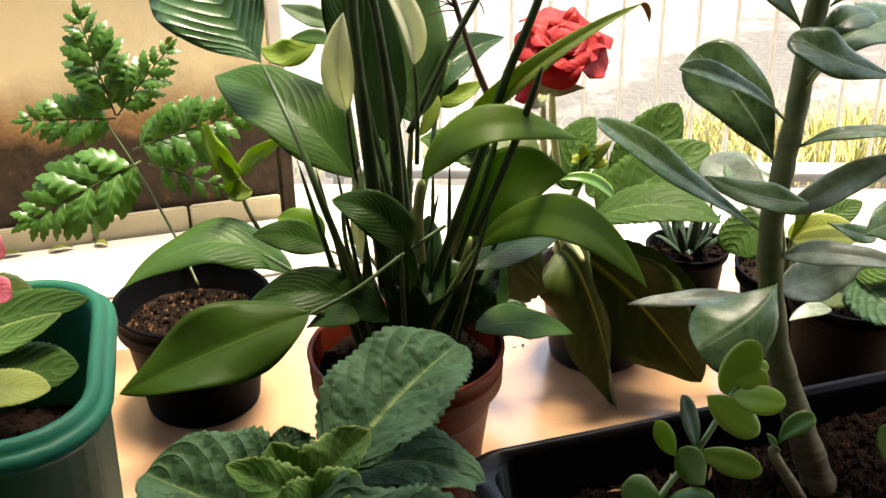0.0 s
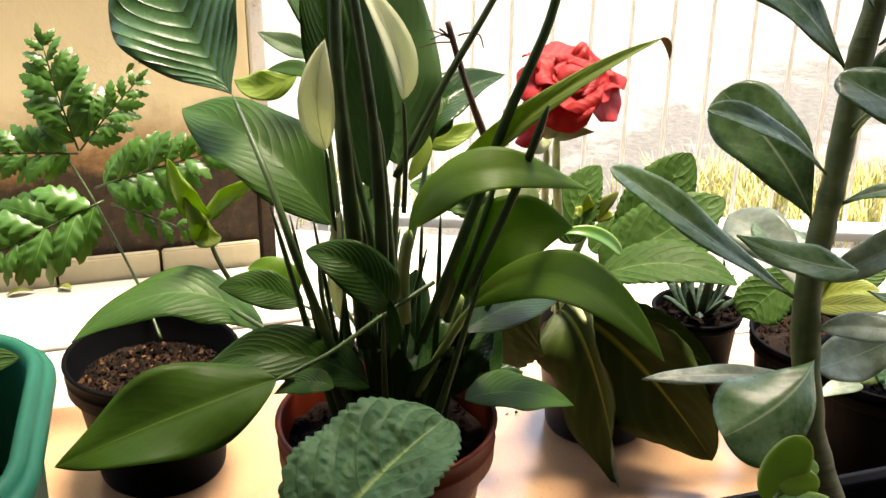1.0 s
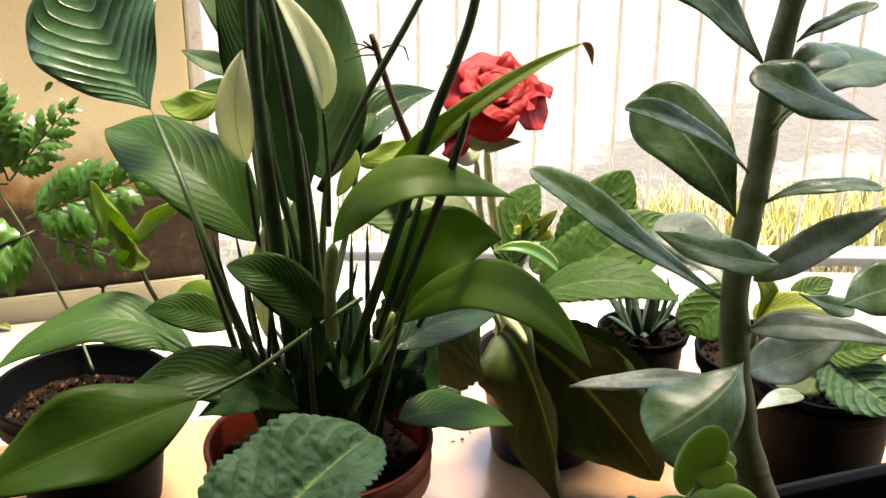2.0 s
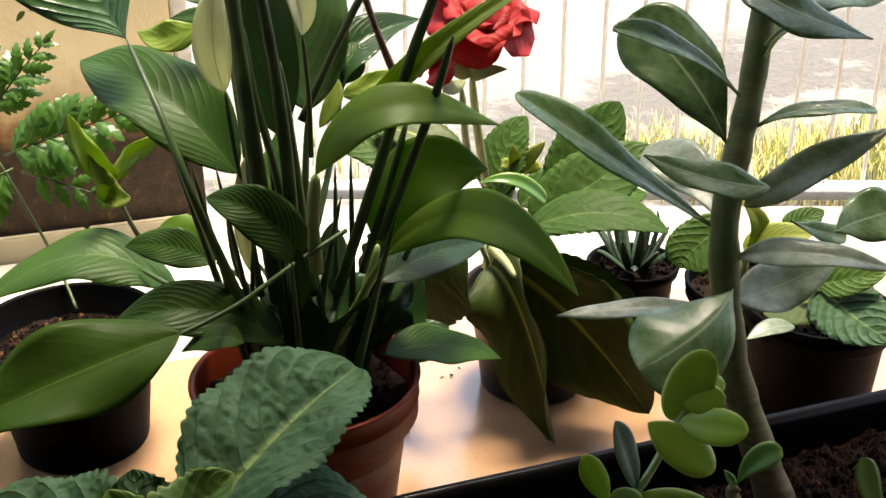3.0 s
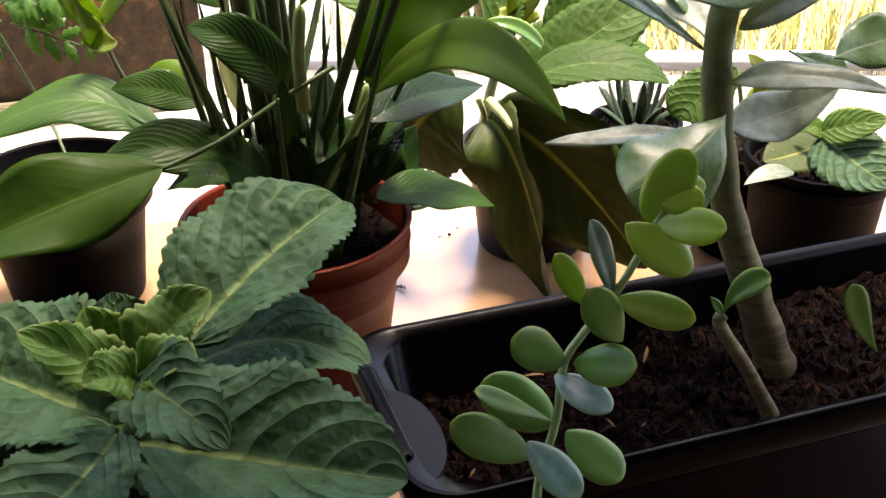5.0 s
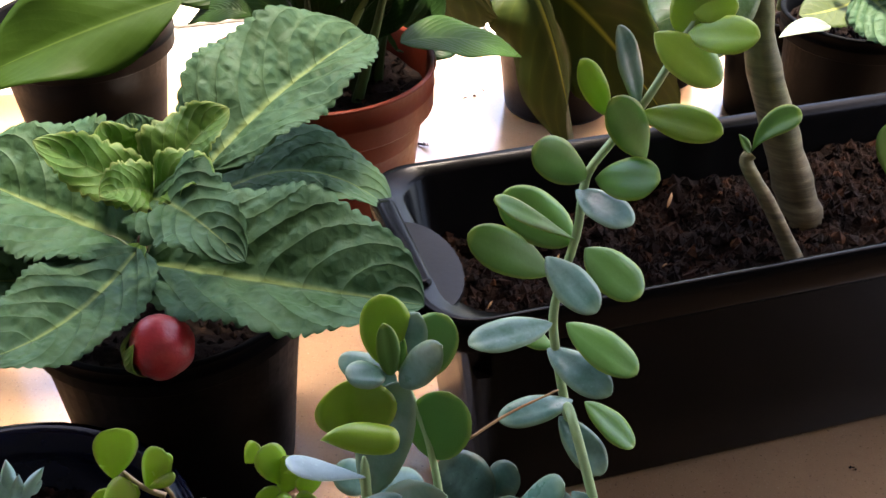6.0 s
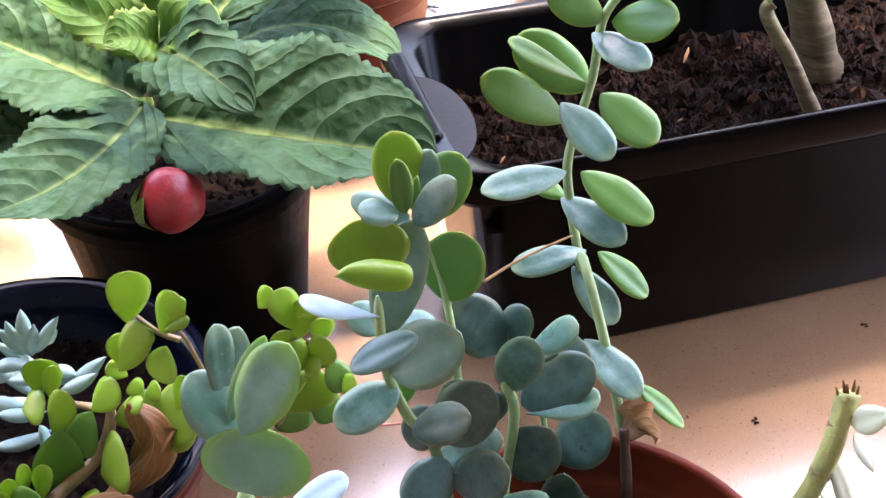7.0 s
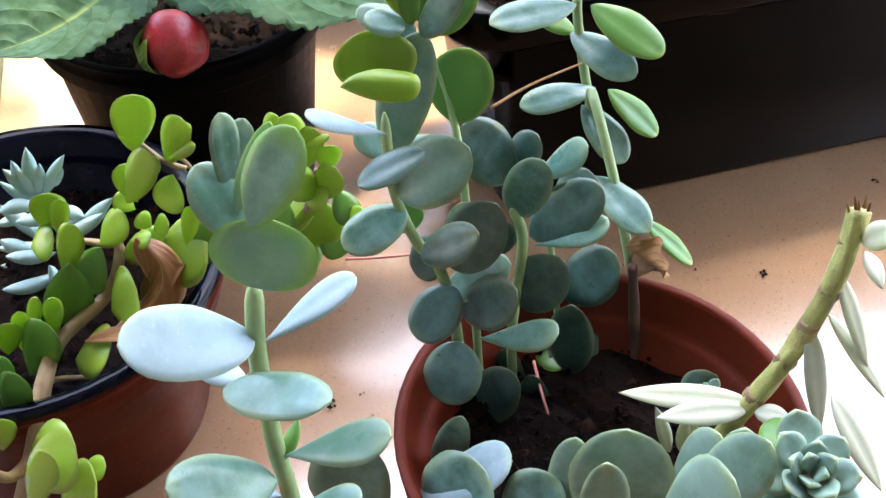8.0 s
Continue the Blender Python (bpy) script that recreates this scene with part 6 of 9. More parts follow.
blade("leaf", planter, M_ADEN_PALE, (0.2046, 0.73, 0.2737), (0.1545, 0.725, 0.2736), (0.1132, 0.725, 0.2695), (-0.0679, 0.941, 0.3315), 0.0159, "lance", fold=0.15, thick=0.0018, n=26, m=10, wave=0.14, turns=1.7, pucker=0.004)
blade("leaf", planter, M_ADEN_PALE, (0.2218, 0.75, 0.3288), (0.258, 0.75, 0.3526), (0.3054, 0.76, 0.3747), (0.4239, -0.7694, -0.4779), 0.0238, "lance", fold=0.2, thick=0.0018, n=26, m=10, wave=0.14, turns=1.7, pucker=0.004)
blade("leaf", planter, M_ADEN_PALE, (0.2185, 0.74, 0.3009), (0.2539, 0.72, 0.3119), (0.3032, 0.71, 0.3058), (-0.0444, -0.911, -0.4099), 0.0216, "lance", fold=0.2, thick=0.0018, n=26, m=10, wave=0.14, turns=1.7, pucker=0.004)
blade("leaf", planter, M_ADEN_PALE, (0.2207, 0.74, 0.2726), (0.2516, 0.76, 0.2726), (0.2936, 0.78, 0.2828), (0.3651, -0.6746, -0.6416), 0.0330, "lance", fold=0.15, thick=0.0018, n=26, m=10, wave=0.14, turns=1.7, pucker=0.004)
blade("leaf", planter, M_ADEN, (0.2804, 0.76, 0.3083), (0.298, 0.77, 0.3115), (0.3261, 0.78, 0.315), (0.3142, -0.6842, -0.6581), 0.0362, "spoon", fold=0.1, thick=0.0018, n=26, m=10, wave=0.14, turns=1.7, pucker=0.004)
blade("leaf", planter, M_ADEN, (0.2653, 0.8, 0.299), (0.2841, 0.8, 0.2914), (0.3024, 0.8, 0.2876), (-0.2272, -0.8166, -0.5306), 0.0166, "spoon", fold=0.2, thick=0.0018, n=26, m=10, wave=0.14, turns=1.7, pucker=0.004)
blade("leaf", planter, M_ADEN, (0.2177, 0.75, 0.3067), (0.2149, 0.79, 0.3216), (0.1908, 0.82, 0.3368), (0.6507, 0.74, 0.1704), 0.0340, "spoon", fold=0.1, thick=0.0018, n=26, m=10, wave=0.14, turns=1.7, pucker=0.004)
stem("side_shoot", planter, M_TRUNK, [(0.2436, 0.648, 0.1355), (0.2266, 0.655, 0.1648), (0.2109, 0.662, 0.1882), (0.2127, 0.664, 0.1942)], 0.0047, 0.0034, knots=0.15, label='stubby brown side shoot')
blade("leaf", planter, M_KAL_GREEN, (0.2116, 0.66, 0.1971), (0.2195, 0.66, 0.2129), (0.2343, 0.66, 0.2208), (0.6081, -0.6696, -0.4264), 0.0147, "spoon", fold=0.3)
blade("leaf", planter, M_KAL_GREEN, (0.211, 0.66, 0.1971), (0.2072, 0.66, 0.2022), (0.2034, 0.66, 0.2079), (0.7564, 0.6181, 0.2141), 0.0058, "lance", fold=0.3)
blade("leaf", planter, M_JADE_DARK, (0.3004, 0.66, 0.1714), (0.2863, 0.66, 0.1943), (0.2783, 0.66, 0.2164), (0.9094, 0.3482, 0.2275), 0.0159, "spoon", fold=0.2)
dry_bits(planter, TRAY @ pose(-0.12, 0.0, 0.129), 0.14, 0.08, 7, M_DRY, 31)

# ---- green trough with pink flowers ----
green_tub = thing("green_planter", (-0.372, 0.662, 0), "teal green plastic planter with scalloped leaves and a pink flower", "planter")
TUB = pose(-0.372, 0.662, 0, 0, 0, 17)
bm = bmesh.new()
trough(bm, [(0.205, 0.195, 0.045, 0.0), (0.210, 0.200, 0.05, 0.004), (0.224, 0.214, 0.056, 0.222), (0.236, 0.226, 0.06, 0.225), (0.248, 0.238, 0.064, 0.229), (0.252, 0.242, 0.066, 0.234), (0.250, 0.240, 0.065, 0.239),
            (0.243, 0.233, 0.062, 0.2415), (0.240, 0.230, 0.061, 0.2415), (0.238, 0.228, 0.06, 0.2445), (0.233, 0.223, 0.058, 0.2485), (0.224, 0.214, 0.055, 0.249), (0.218, 0.208, 0.052, 0.246), (0.214, 0.204, 0.05, 0.236), (0.198, 0.188, 0.045, 0.02)])
bm.transform(TUB)
part("tub", bm, M_GREENP, green_tub)
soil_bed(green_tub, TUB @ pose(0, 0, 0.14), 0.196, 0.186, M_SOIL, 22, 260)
blade("leaf", green_tub, M_GLOX, (-0.3792, 0.71, 0.2401), (-0.3285, 0.71, 0.2601), (-0.2642, 0.7, 0.2807), (0.2669, -0.8508, -0.4526), 0.0398, "ovate", fold=0.12, n=75, m=10, teeth=15, bite=0.08, pucker=0.012)
blade("leaf", green_tub, M_GLOX_YOUNG, (-0.3447, 0.67, 0.2559), (-0.3052, 0.66, 0.2718), (-0.2665, 0.66, 0.2923), (0.3213, -0.8769, -0.3574), 0.0249, "ovate", fold=0.12, n=75, m=10, teeth=15, bite=0.08, pucker=0.012)
blade("leaf", green_tub, M_GLOX, (-0.3376, 0.65, 0.246), (-0.288, 0.64, 0.2581), (-0.2527, 0.64, 0.2633), (0.1249, -0.9098, -0.3958), 0.0465, "ovate", fold=0.12, n=75, m=10, teeth=15, bite=0.08, pucker=0.012)
blade("leaf", green_tub, M_YELLOW, (-0.3215, 0.62, 0.2573), (-0.2912, 0.62, 0.258), (-0.2649, 0.62, 0.2586), (0.0551, -0.971, -0.2325), 0.0341, "ovate", fold=0.12, n=75, m=10, teeth=15, bite=0.08, pucker=0.012)
blade("leaf", green_tub, M_GLOX_DARK, (-0.4125, 0.75, 0.2355), (-0.3647, 0.75, 0.2512), (-0.3285, 0.75, 0.2566), (0.2285, -0.8128, -0.5359), 0.0446, "ovate", fold=0.12, n=75, m=10, teeth=15, bite=0.08, pucker=0.012)
blade("petal", green_tub, M_PINK, (-0.3238, 0.67, 0.3348), (-0.3088, 0.66, 0.34), (-0.2911, 0.65, 0.3412), (-0.1393, -0.5991, -0.7884), 0.0223, "round", label='pink flower petal', wave=0.3)
blade("petal", green_tub, M_PINK, (-0.3196, 0.65, 0.3119), (-0.3004, 0.64, 0.3198), (-0.2822, 0.63, 0.3215), (-0.0457, -0.5984, -0.7999), 0.0220, "round", label='pink flower petal', wave=0.3)
stem("stem", green_tub, M_GLOX_STEM, [(-0.3714, 0.69, 0.1944), (-0.3506, 0.68, 0.2588), (-0.3217, 0.66, 0.3233)], 0.0029, 0.0018)
stem("stem", green_tub, M_GLOX_STEM, [(-0.3882, 0.71, 0.1698), (-0.3836, 0.71, 0.2006), (-0.3792, 0.71, 0.2401)], 0.0030, 0.0021)

# ---- gloxinia with a red bud in a black pot ----
bud_plant = thing("gloxinia", (-0.105, 0.61, 0), "velvety green gloxinia with one red bud in a black pot", "potted plant")
round_pot(bud_plant, (-0.105, 0.61, 0), 0.079, 0.060, 0.135, M_BLACK, lip=0.02, rings=1)
soil_disc(bud_plant, (-0.105, 0.61, 0.118), 0.072, M_SOIL_LIGHT, 17, crumbs=200)
blade("leaf", bud_plant, M_GLOX_FRONT, (-0.105, 0.59, 0.158), (-0.029, 0.572, 0.161), (0.043, 0.555, 0.165), (0, -0.95, -0.3), 0.0880, "broad", fold=0.58, n=114, m=20, teeth=22, bite=0.10, pucker=0.052, ribs=6, wave=0.10, turns=2.5)
blade("leaf", bud_plant, M_GLOX_FRONT, (-0.084, 0.64, 0.185), (-0.048, 0.69, 0.21), (-0.008, 0.745, 0.222), (0.62, -0.72, -0.25), 0.0860, "broad", fold=0.50, n=114, m=20, teeth=22, bite=0.10, pucker=0.052, ribs=6, wave=0.10, turns=2.5)
blade("leaf", bud_plant, M_GLOX_FRONT, (-0.106, 0.65, 0.1449), (-0.0456, 0.67, 0.169), (0.0131, 0.66, 0.1534), (0.1206, -0.9855, -0.1191), 0.0686, "broad", fold=0.2, n=114, m=18, teeth=19, bite=0.07, pucker=0.042, wave=0.10, turns=2.5)
blade("leaf", bud_plant, M_GLOX_FRONT, (-0.114, 0.6, 0.163), (-0.158, 0.61, 0.174), (-0.216, 0.63, 0.185), (0.2, 0.95, 0.25), 0.0940, "broad", fold=0.60, n=114, m=20, teeth=22, bite=0.10, pucker=0.052, ribs=6, wave=0.10, turns=2.5)
blade("leaf", bud_plant, M_GLOX_FRONT, (-0.128, 0.6, 0.145), (-0.156, 0.575, 0.156), (-0.18, 0.555, 0.169), (0.05, 0.95, 0.3), 0.0580, "broad", fold=0.30, n=114, m=20, teeth=22, bite=0.10, pucker=0.052, ribs=6, wave=0.10, turns=2.5)
blade("leaf", bud_plant, M_GLOX_FRONT, (-0.108, 0.585, 0.169), (-0.126, 0.53, 0.166), (-0.152, 0.49, 0.173), (-0.6, 0.78, 0.2), 0.0580, "broad", fold=0.35, n=114, m=20, teeth=22, bite=0.10, pucker=0.052, ribs=6, wave=0.10, turns=2.5)
blade("leaf", bud_plant, M_GLOX_YOUNG, (-0.093, 0.575, 0.21), (-0.115, 0.57, 0.227), (-0.139, 0.565, 0.244), (0.42, 0.8017, 0.4253), 0.0300, "ovate", fold=0.35, n=66, m=10, teeth=11, bite=0.2, pucker=0.035, wave=0.25, ribs=6)
blade("leaf", bud_plant, M_GLOX_YOUNG, (-0.096, 0.585, 0.207), (-0.109, 0.595, 0.215), (-0.119, 0.6, 0.236), (0.8921, 0.4473, 0.0642), 0.0440, "ovate", fold=0.35, n=66, m=10, teeth=11, bite=0.2, pucker=0.035, wave=0.25, ribs=6)
blade("leaf", bud_plant, M_GLOX_YOUNG, (-0.092, 0.585, 0.206), (-0.077, 0.595, 0.225), (-0.056, 0.605, 0.243), (0.7781, -0.5754, -0.252), 0.0400, "ovate", fold=0.35, n=66, m=10, teeth=11, bite=0.2, pucker=0.035, wave=0.25, ribs=6)
blade("leaf", bud_plant, M_GLOX_FRONT, (-0.089, 0.57, 0.211), (-0.065, 0.55, 0.216), (-0.036, 0.53, 0.205), (-0.4037, -0.8061, -0.4326), 0.0460, "ovate", fold=0.35, n=66, m=10, teeth=11, bite=0.2, pucker=0.035, wave=0.25, ribs=6)
blade("leaf", bud_plant, M_GLOX_YOUNG, (-0.089, 0.57, 0.214), (-0.096, 0.56, 0.223), (-0.106, 0.55, 0.224), (-0.0653, 0.8893, 0.4526), 0.0260, "ovate", fold=0.35, n=66, m=10, teeth=11, bite=0.2, pucker=0.035, wave=0.25, ribs=6)
blade("leaf", bud_plant, M_GLOX_YOUNG, (-0.088, 0.575, 0.211), (-0.072, 0.57, 0.225), (-0.056, 0.57, 0.223), (0.5115, -0.7812, -0.3578), 0.0260, "ovate", fold=0.35, n=66, m=10, teeth=11, bite=0.2, pucker=0.035, wave=0.25, ribs=6)
blade("leaf", bud_plant, M_GLOX_FRONT, (-0.102, 0.6, 0.2), (-0.113, 0.625, 0.205), (-0.12, 0.64, 0.22), (0.9, 0.3, 0.1), 0.0420, "ovate", fold=0.3, n=66, m=10, teeth=11, bite=0.2, pucker=0.035, wave=0.25, ribs=6)
blade("leaf", bud_plant, M_GLOX_YOUNG, (-0.0894, 0.58, 0.2095), (-0.0917, 0.585, 0.2128), (-0.0956, 0.59, 0.2145), (0.8247, 0.56, 0.0792), 0.0143, "ovate", fold=0.35, n=66, m=10, teeth=11, bite=0.2, pucker=0.035, wave=0.25, ribs=6)
blade("leaf", bud_plant, M_GLOX_YOUNG, (-0.0855, 0.57, 0.2078), (-0.0828, 0.565, 0.2079), (-0.0746, 0.56, 0.2082), (-0.4649, -0.788, -0.4037), 0.0139, "ovate", fold=0.35, n=66, m=10, teeth=11, bite=0.2, pucker=0.035, wave=0.25, ribs=6)
stem("stem", bud_plant, M_GLOX_STEM, [(-0.1085, 0.61, 0.1221), (-0.1064, 0.605, 0.1557), (-0.1011, 0.605, 0.1891)], 0.0047, 0.0026)
stem("leaf_stalk", bud_plant, M_GLOX_STEM, [(-0.1116, 0.595, 0.1622), (-0.1147, 0.575, 0.1616), (-0.1255, 0.55, 0.1617)], 0.0035, 0.0019)
blade("leaf", bud_plant, M_GLOX_YOUNG, (-0.1066, 0.59, 0.171), (-0.115, 0.575, 0.1599), (-0.137, 0.56, 0.1501), (-0.6499, 0.7363, 0.1884), 0.0243, "ovate", fold=0.35, n=66, m=10, teeth=11, bite=0.2, pucker=0.035, wave=0.25, ribs=6)
stem("tendril", bud_plant, M_GLOX_STEM, [(-0.1105, 0.59, 0.1691), (-0.1171, 0.585, 0.1651), (-0.1217, 0.58, 0.1718)], 0.0009, 0.0003)
stem("tendril", bud_plant, M_GLOX_STEM, [(-0.1108, 0.59, 0.167), (-0.1185, 0.585, 0.149), (-0.1217, 0.58, 0.156)], 0.0009, 0.0003)
stem("tendril", bud_plant, M_GLOX_STEM, [(-0.1112, 0.59, 0.1649), (-0.1158, 0.585, 0.1763), (-0.1211, 0.58, 0.1827)], 0.0009, 0.0003)
bud(bud_plant, (-0.0825, 0.531, 0.153), 0.0155, 0.015)

# ---- tall stonecrop and low stonecrop in a terracotta-coloured pot ----
stonecrop = thing("stonecrop", (0.118, 0.36, 0), "blue-green round-leaved stonecrop in a terracotta-coloured plastic pot", "potted plant")
round_pot(stonecrop, (0.118, 0.36, 0), 0.079, 0.058, 0.105, M_TERRA, lip=0.016, rings=2, ledges=2)
soil_disc(stonecrop, (0.118, 0.36, 0.072), 0.070, M_SOIL, 41, crumbs=220)
stem("stem", stonecrop, M_KAL_STEM, [(0.1371, 0.42, 0.0689), (0.1335, 0.44, 0.0987), (0.1217, 0.462, 0.1412), (0.1112, 0.483, 0.1679), (0.1122, 0.5, 0.148), (0.105, 0.507, 0.1812), (0.1037, 0.513, 0.2014), (0.1112, 0.521, 0.2327), (0.1137, 0.528, 0.2558), (0.1219, 0.533, 0.2685), (0.1364, 0.54, 0.2868), (0.151, 0.548, 0.3138), (0.1565, 0.552, 0.3264)], 0.0023, 0.0017, steps=4)
blade("leaf", stonecrop, M_KAL, (0.114, 0.5, 0.1576), (0.0974, 0.4925, 0.1576), (0.0812, 0.485, 0.1576), (-0.2729, 0.9231, 0.2708), 0.0146, "ellip", thick=0.0024, n=14, m=8, curl=0.12, fold=0.2)
blade("leaf", stonecrop, M_KAL, (0.1082, 0.498, 0.1496), (0.1184, 0.489, 0.1411), (0.1284, 0.48, 0.1327), (-0.7026, -0.6722, -0.2336), 0.0166, "ellip", thick=0.0024, n=14, m=8, curl=0.12)
blade("leaf", stonecrop, M_KAL_GREEN, (0.1191, 0.5, 0.157), (0.1305, 0.495, 0.1487), (0.1419, 0.49, 0.1403), (-0.5267, -0.828, -0.1925), 0.0145, "ellip", thick=0.0024, n=14, m=8, curl=0.12, fold=0.2)
blade("leaf", stonecrop, M_KAL, (0.1029, 0.507, 0.1952), (0.0849, 0.496, 0.1971), (0.0676, 0.485, 0.1992), (-0.275, 0.8941, 0.3534), 0.0160, "ellip", thick=0.0024, n=14, m=8, curl=0.12)
blade("leaf", stonecrop, M_KAL, (0.1013, 0.507, 0.181), (0.1152, 0.496, 0.1779), (0.1285, 0.485, 0.1751), (-0.4964, -0.7771, -0.3868), 0.0171, "ellip", thick=0.0024, n=14, m=8, curl=0.12)
blade("leaf", stonecrop, M_KAL_GREEN, (0.109, 0.508, 0.1947), (0.1242, 0.499, 0.1888), (0.1392, 0.49, 0.1831), (-0.4935, -0.7782, -0.3885), 0.0185, "ellip", thick=0.0024, n=14, m=8, curl=0.12)
blade("leaf", stonecrop, M_KAL_GREEN, (0.1038, 0.508, 0.1804), (0.0963, 0.5115, 0.1819), (0.0887, 0.515, 0.1835), (0.3223, 0.8976, 0.3007), 0.0098, "ellip", thick=0.0024, n=14, m=8, curl=0.12)
blade("leaf", stonecrop, M_KAL_GREEN, (0.1016, 0.515, 0.2162), (0.0833, 0.5075, 0.2308), (0.0661, 0.5, 0.2449), (0.37, 0.7682, 0.5225), 0.0193, "ellip", thick=0.0024, n=14, m=8, curl=0.12)
blade("leaf", stonecrop, M_KAL, (0.0985, 0.512, 0.2267), (0.1091, 0.501, 0.2207), (0.1195, 0.49, 0.215), (-0.6757, -0.6515, -0.3448), 0.0173, "ellip", thick=0.0024, n=14, m=8, curl=0.12)
blade("leaf", stonecrop, M_KAL_GREEN, (0.115, 0.518, 0.2277), (0.1265, 0.509, 0.2219), (0.1378, 0.5, 0.2163), (-0.6001, -0.6912, -0.4025), 0.0207, "ellip", thick=0.0024, n=14, m=8, curl=0.12)
blade("leaf", stonecrop, M_KAL_GREEN, (0.1104, 0.523, 0.2285), (0.0943, 0.5215, 0.2399), (0.0786, 0.52, 0.251), (0.4672, 0.6905, 0.5523), 0.0229, "round", thick=0.0024, n=14, m=8, curl=0.12)
blade("leaf", stonecrop, M_KAL_GREEN, (0.1119, 0.52, 0.2297), (0.0933, 0.51, 0.246), (0.0761, 0.5, 0.2616), (0.2862, 0.9483, 0.1371), 0.0101, "spoon", thick=0.0024, n=14, m=8, curl=0.12, fold=0.3)
blade("leaf", stonecrop, M_KAL_GREEN, (0.1146, 0.528, 0.2566), (0.1023, 0.519, 0.2686), (0.0907, 0.51, 0.2802), (0.4319, 0.7527, 0.4968), 0.0181, "ellip", thick=0.0024, n=14, m=8, curl=0.12)
blade("leaf", stonecrop, M_KAL_GREEN, (0.1176, 0.528, 0.2559), (0.1299, 0.519, 0.2617), (0.1415, 0.51, 0.2673), (0.0582, -0.7974, -0.6006), 0.0187, "ellip", thick=0.0024, n=14, m=8, curl=0.12)
blade("leaf", stonecrop, M_KAL, (0.1098, 0.526, 0.2515), (0.1211, 0.5155, 0.2498), (0.1318, 0.505, 0.2485), (-0.4227, -0.8392, -0.3422), 0.0161, "ellip", thick=0.0024, n=14, m=8, curl=0.12)
blade("leaf", stonecrop, M_KAL_GREEN, (0.1382, 0.533, 0.2641), (0.1293, 0.5265, 0.2812), (0.1208, 0.52, 0.2976), (0.7881, 0.5053, 0.3516), 0.0175, "ellip", thick=0.0024, n=14, m=8, curl=0.12)
blade("leaf", stonecrop, M_KAL_LIME, (0.1214, 0.535, 0.2816), (0.1144, 0.53, 0.2966), (0.1077, 0.525, 0.3111), (0.8228, 0.481, 0.3029), 0.0116, "ellip", thick=0.0024, n=14, m=8, curl=0.12)
blade("leaf", stonecrop, M_KAL_LIME, (0.1346, 0.538, 0.2824), (0.1502, 0.529, 0.2828), (0.1651, 0.52, 0.2834), (-0.2446, -0.7304, -0.6378), 0.0155, "ellip", thick=0.0024, n=14, m=8, curl=0.12)
blade("leaf", stonecrop, M_KAL, (0.1338, 0.54, 0.2834), (0.1277, 0.5375, 0.3027), (0.1218, 0.535, 0.3213), (0.7635, 0.6428, -0.0621), 0.0120, "ellip", thick=0.0024, n=14, m=8, curl=0.12, fold=0.3)
blade("leaf", stonecrop, M_KAL_LIME, (0.1372, 0.545, 0.3142), (0.1504, 0.5375, 0.3071), (0.1633, 0.53, 0.3001), (-0.5582, -0.6087, -0.5639), 0.0193, "ellip", thick=0.0024, n=14, m=8, curl=0.12)
blade("leaf", stonecrop, M_KAL_LIME, (0.1498, 0.547, 0.3131), (0.1629, 0.5385, 0.3166), (0.1754, 0.53, 0.3201), (-0.0649, -0.7404, -0.669), 0.0162, "ellip", thick=0.0024, n=14, m=8, curl=0.12)
blade("leaf", stonecrop, M_KAL_LIME, (0.1465, 0.549, 0.3133), (0.1546, 0.552, 0.3284), (0.1625, 0.555, 0.3432), (0.8482, -0.3669, -0.3821), 0.0195, "round", thick=0.0024, n=14, m=8, curl=0.12)
blade("leaf", stonecrop, M_KAL_LIME, (0.1518, 0.55, 0.3222), (0.1603, 0.5475, 0.3242), (0.1687, 0.545, 0.3262), (0.0658, -0.6092, -0.7903), 0.0137, "round", thick=0.0024, n=14, m=8, curl=0.12)
blade("leaf", stonecrop, M_KAL_LIME, (0.1567, 0.555, 0.3301), (0.1636, 0.555, 0.3281), (0.1706, 0.555, 0.3261), (-0.2268, -0.7321, -0.6423), 0.0100, "round", thick=0.0024, n=14, m=8, curl=0.12)
blade("leaf", stonecrop, M_KAL, (0.1135, 0.462, 0.1401), (0.1253, 0.451, 0.1346), (0.1369, 0.44, 0.1295), (-0.6186, -0.759, -0.2032), 0.0172, "ellip", thick=0.0024, n=14, m=8, curl=0.12)
blade("leaf", stonecrop, M_KAL_GREEN, (0.1353, 0.45, 0.1269), (0.1467, 0.4475, 0.1168), (0.1584, 0.445, 0.1065), (-0.516, -0.8526, -0.0827), 0.0106, "ellip", thick=0.0024, n=14, m=8, curl=0.12, fold=0.3)
blade("dead_leaf", stonecrop, M_DRY, (0.1295, 0.445, 0.1039), (0.1362, 0.4375, 0.1126), (0.1424, 0.43, 0.1212), (0.0983, -0.9923, -0.0752), 0.0138, "lance", thick=0.0006, n=14, m=8, curl=0.12, label='curled dry brown leaf', fold=0.5)
stem("stem", stonecrop, M_KAL_STEM, [(0.0615, 0.4, -0.0184), (0.0607, 0.392, 0.1053), (0.0546, 0.388, 0.1562), (0.0461, 0.385, 0.1751), (0.0392, 0.385, 0.2007), (0.0376, 0.388, 0.2301)], 0.0025, 0.0018)
stem("stem", stonecrop, M_KAL_STEM, [(0.0862, 0.41, 0.0269), (0.0818, 0.402, 0.1021), (0.0845, 0.4, 0.1608), (0.0798, 0.4, 0.178)], 0.0021, 0.0021)
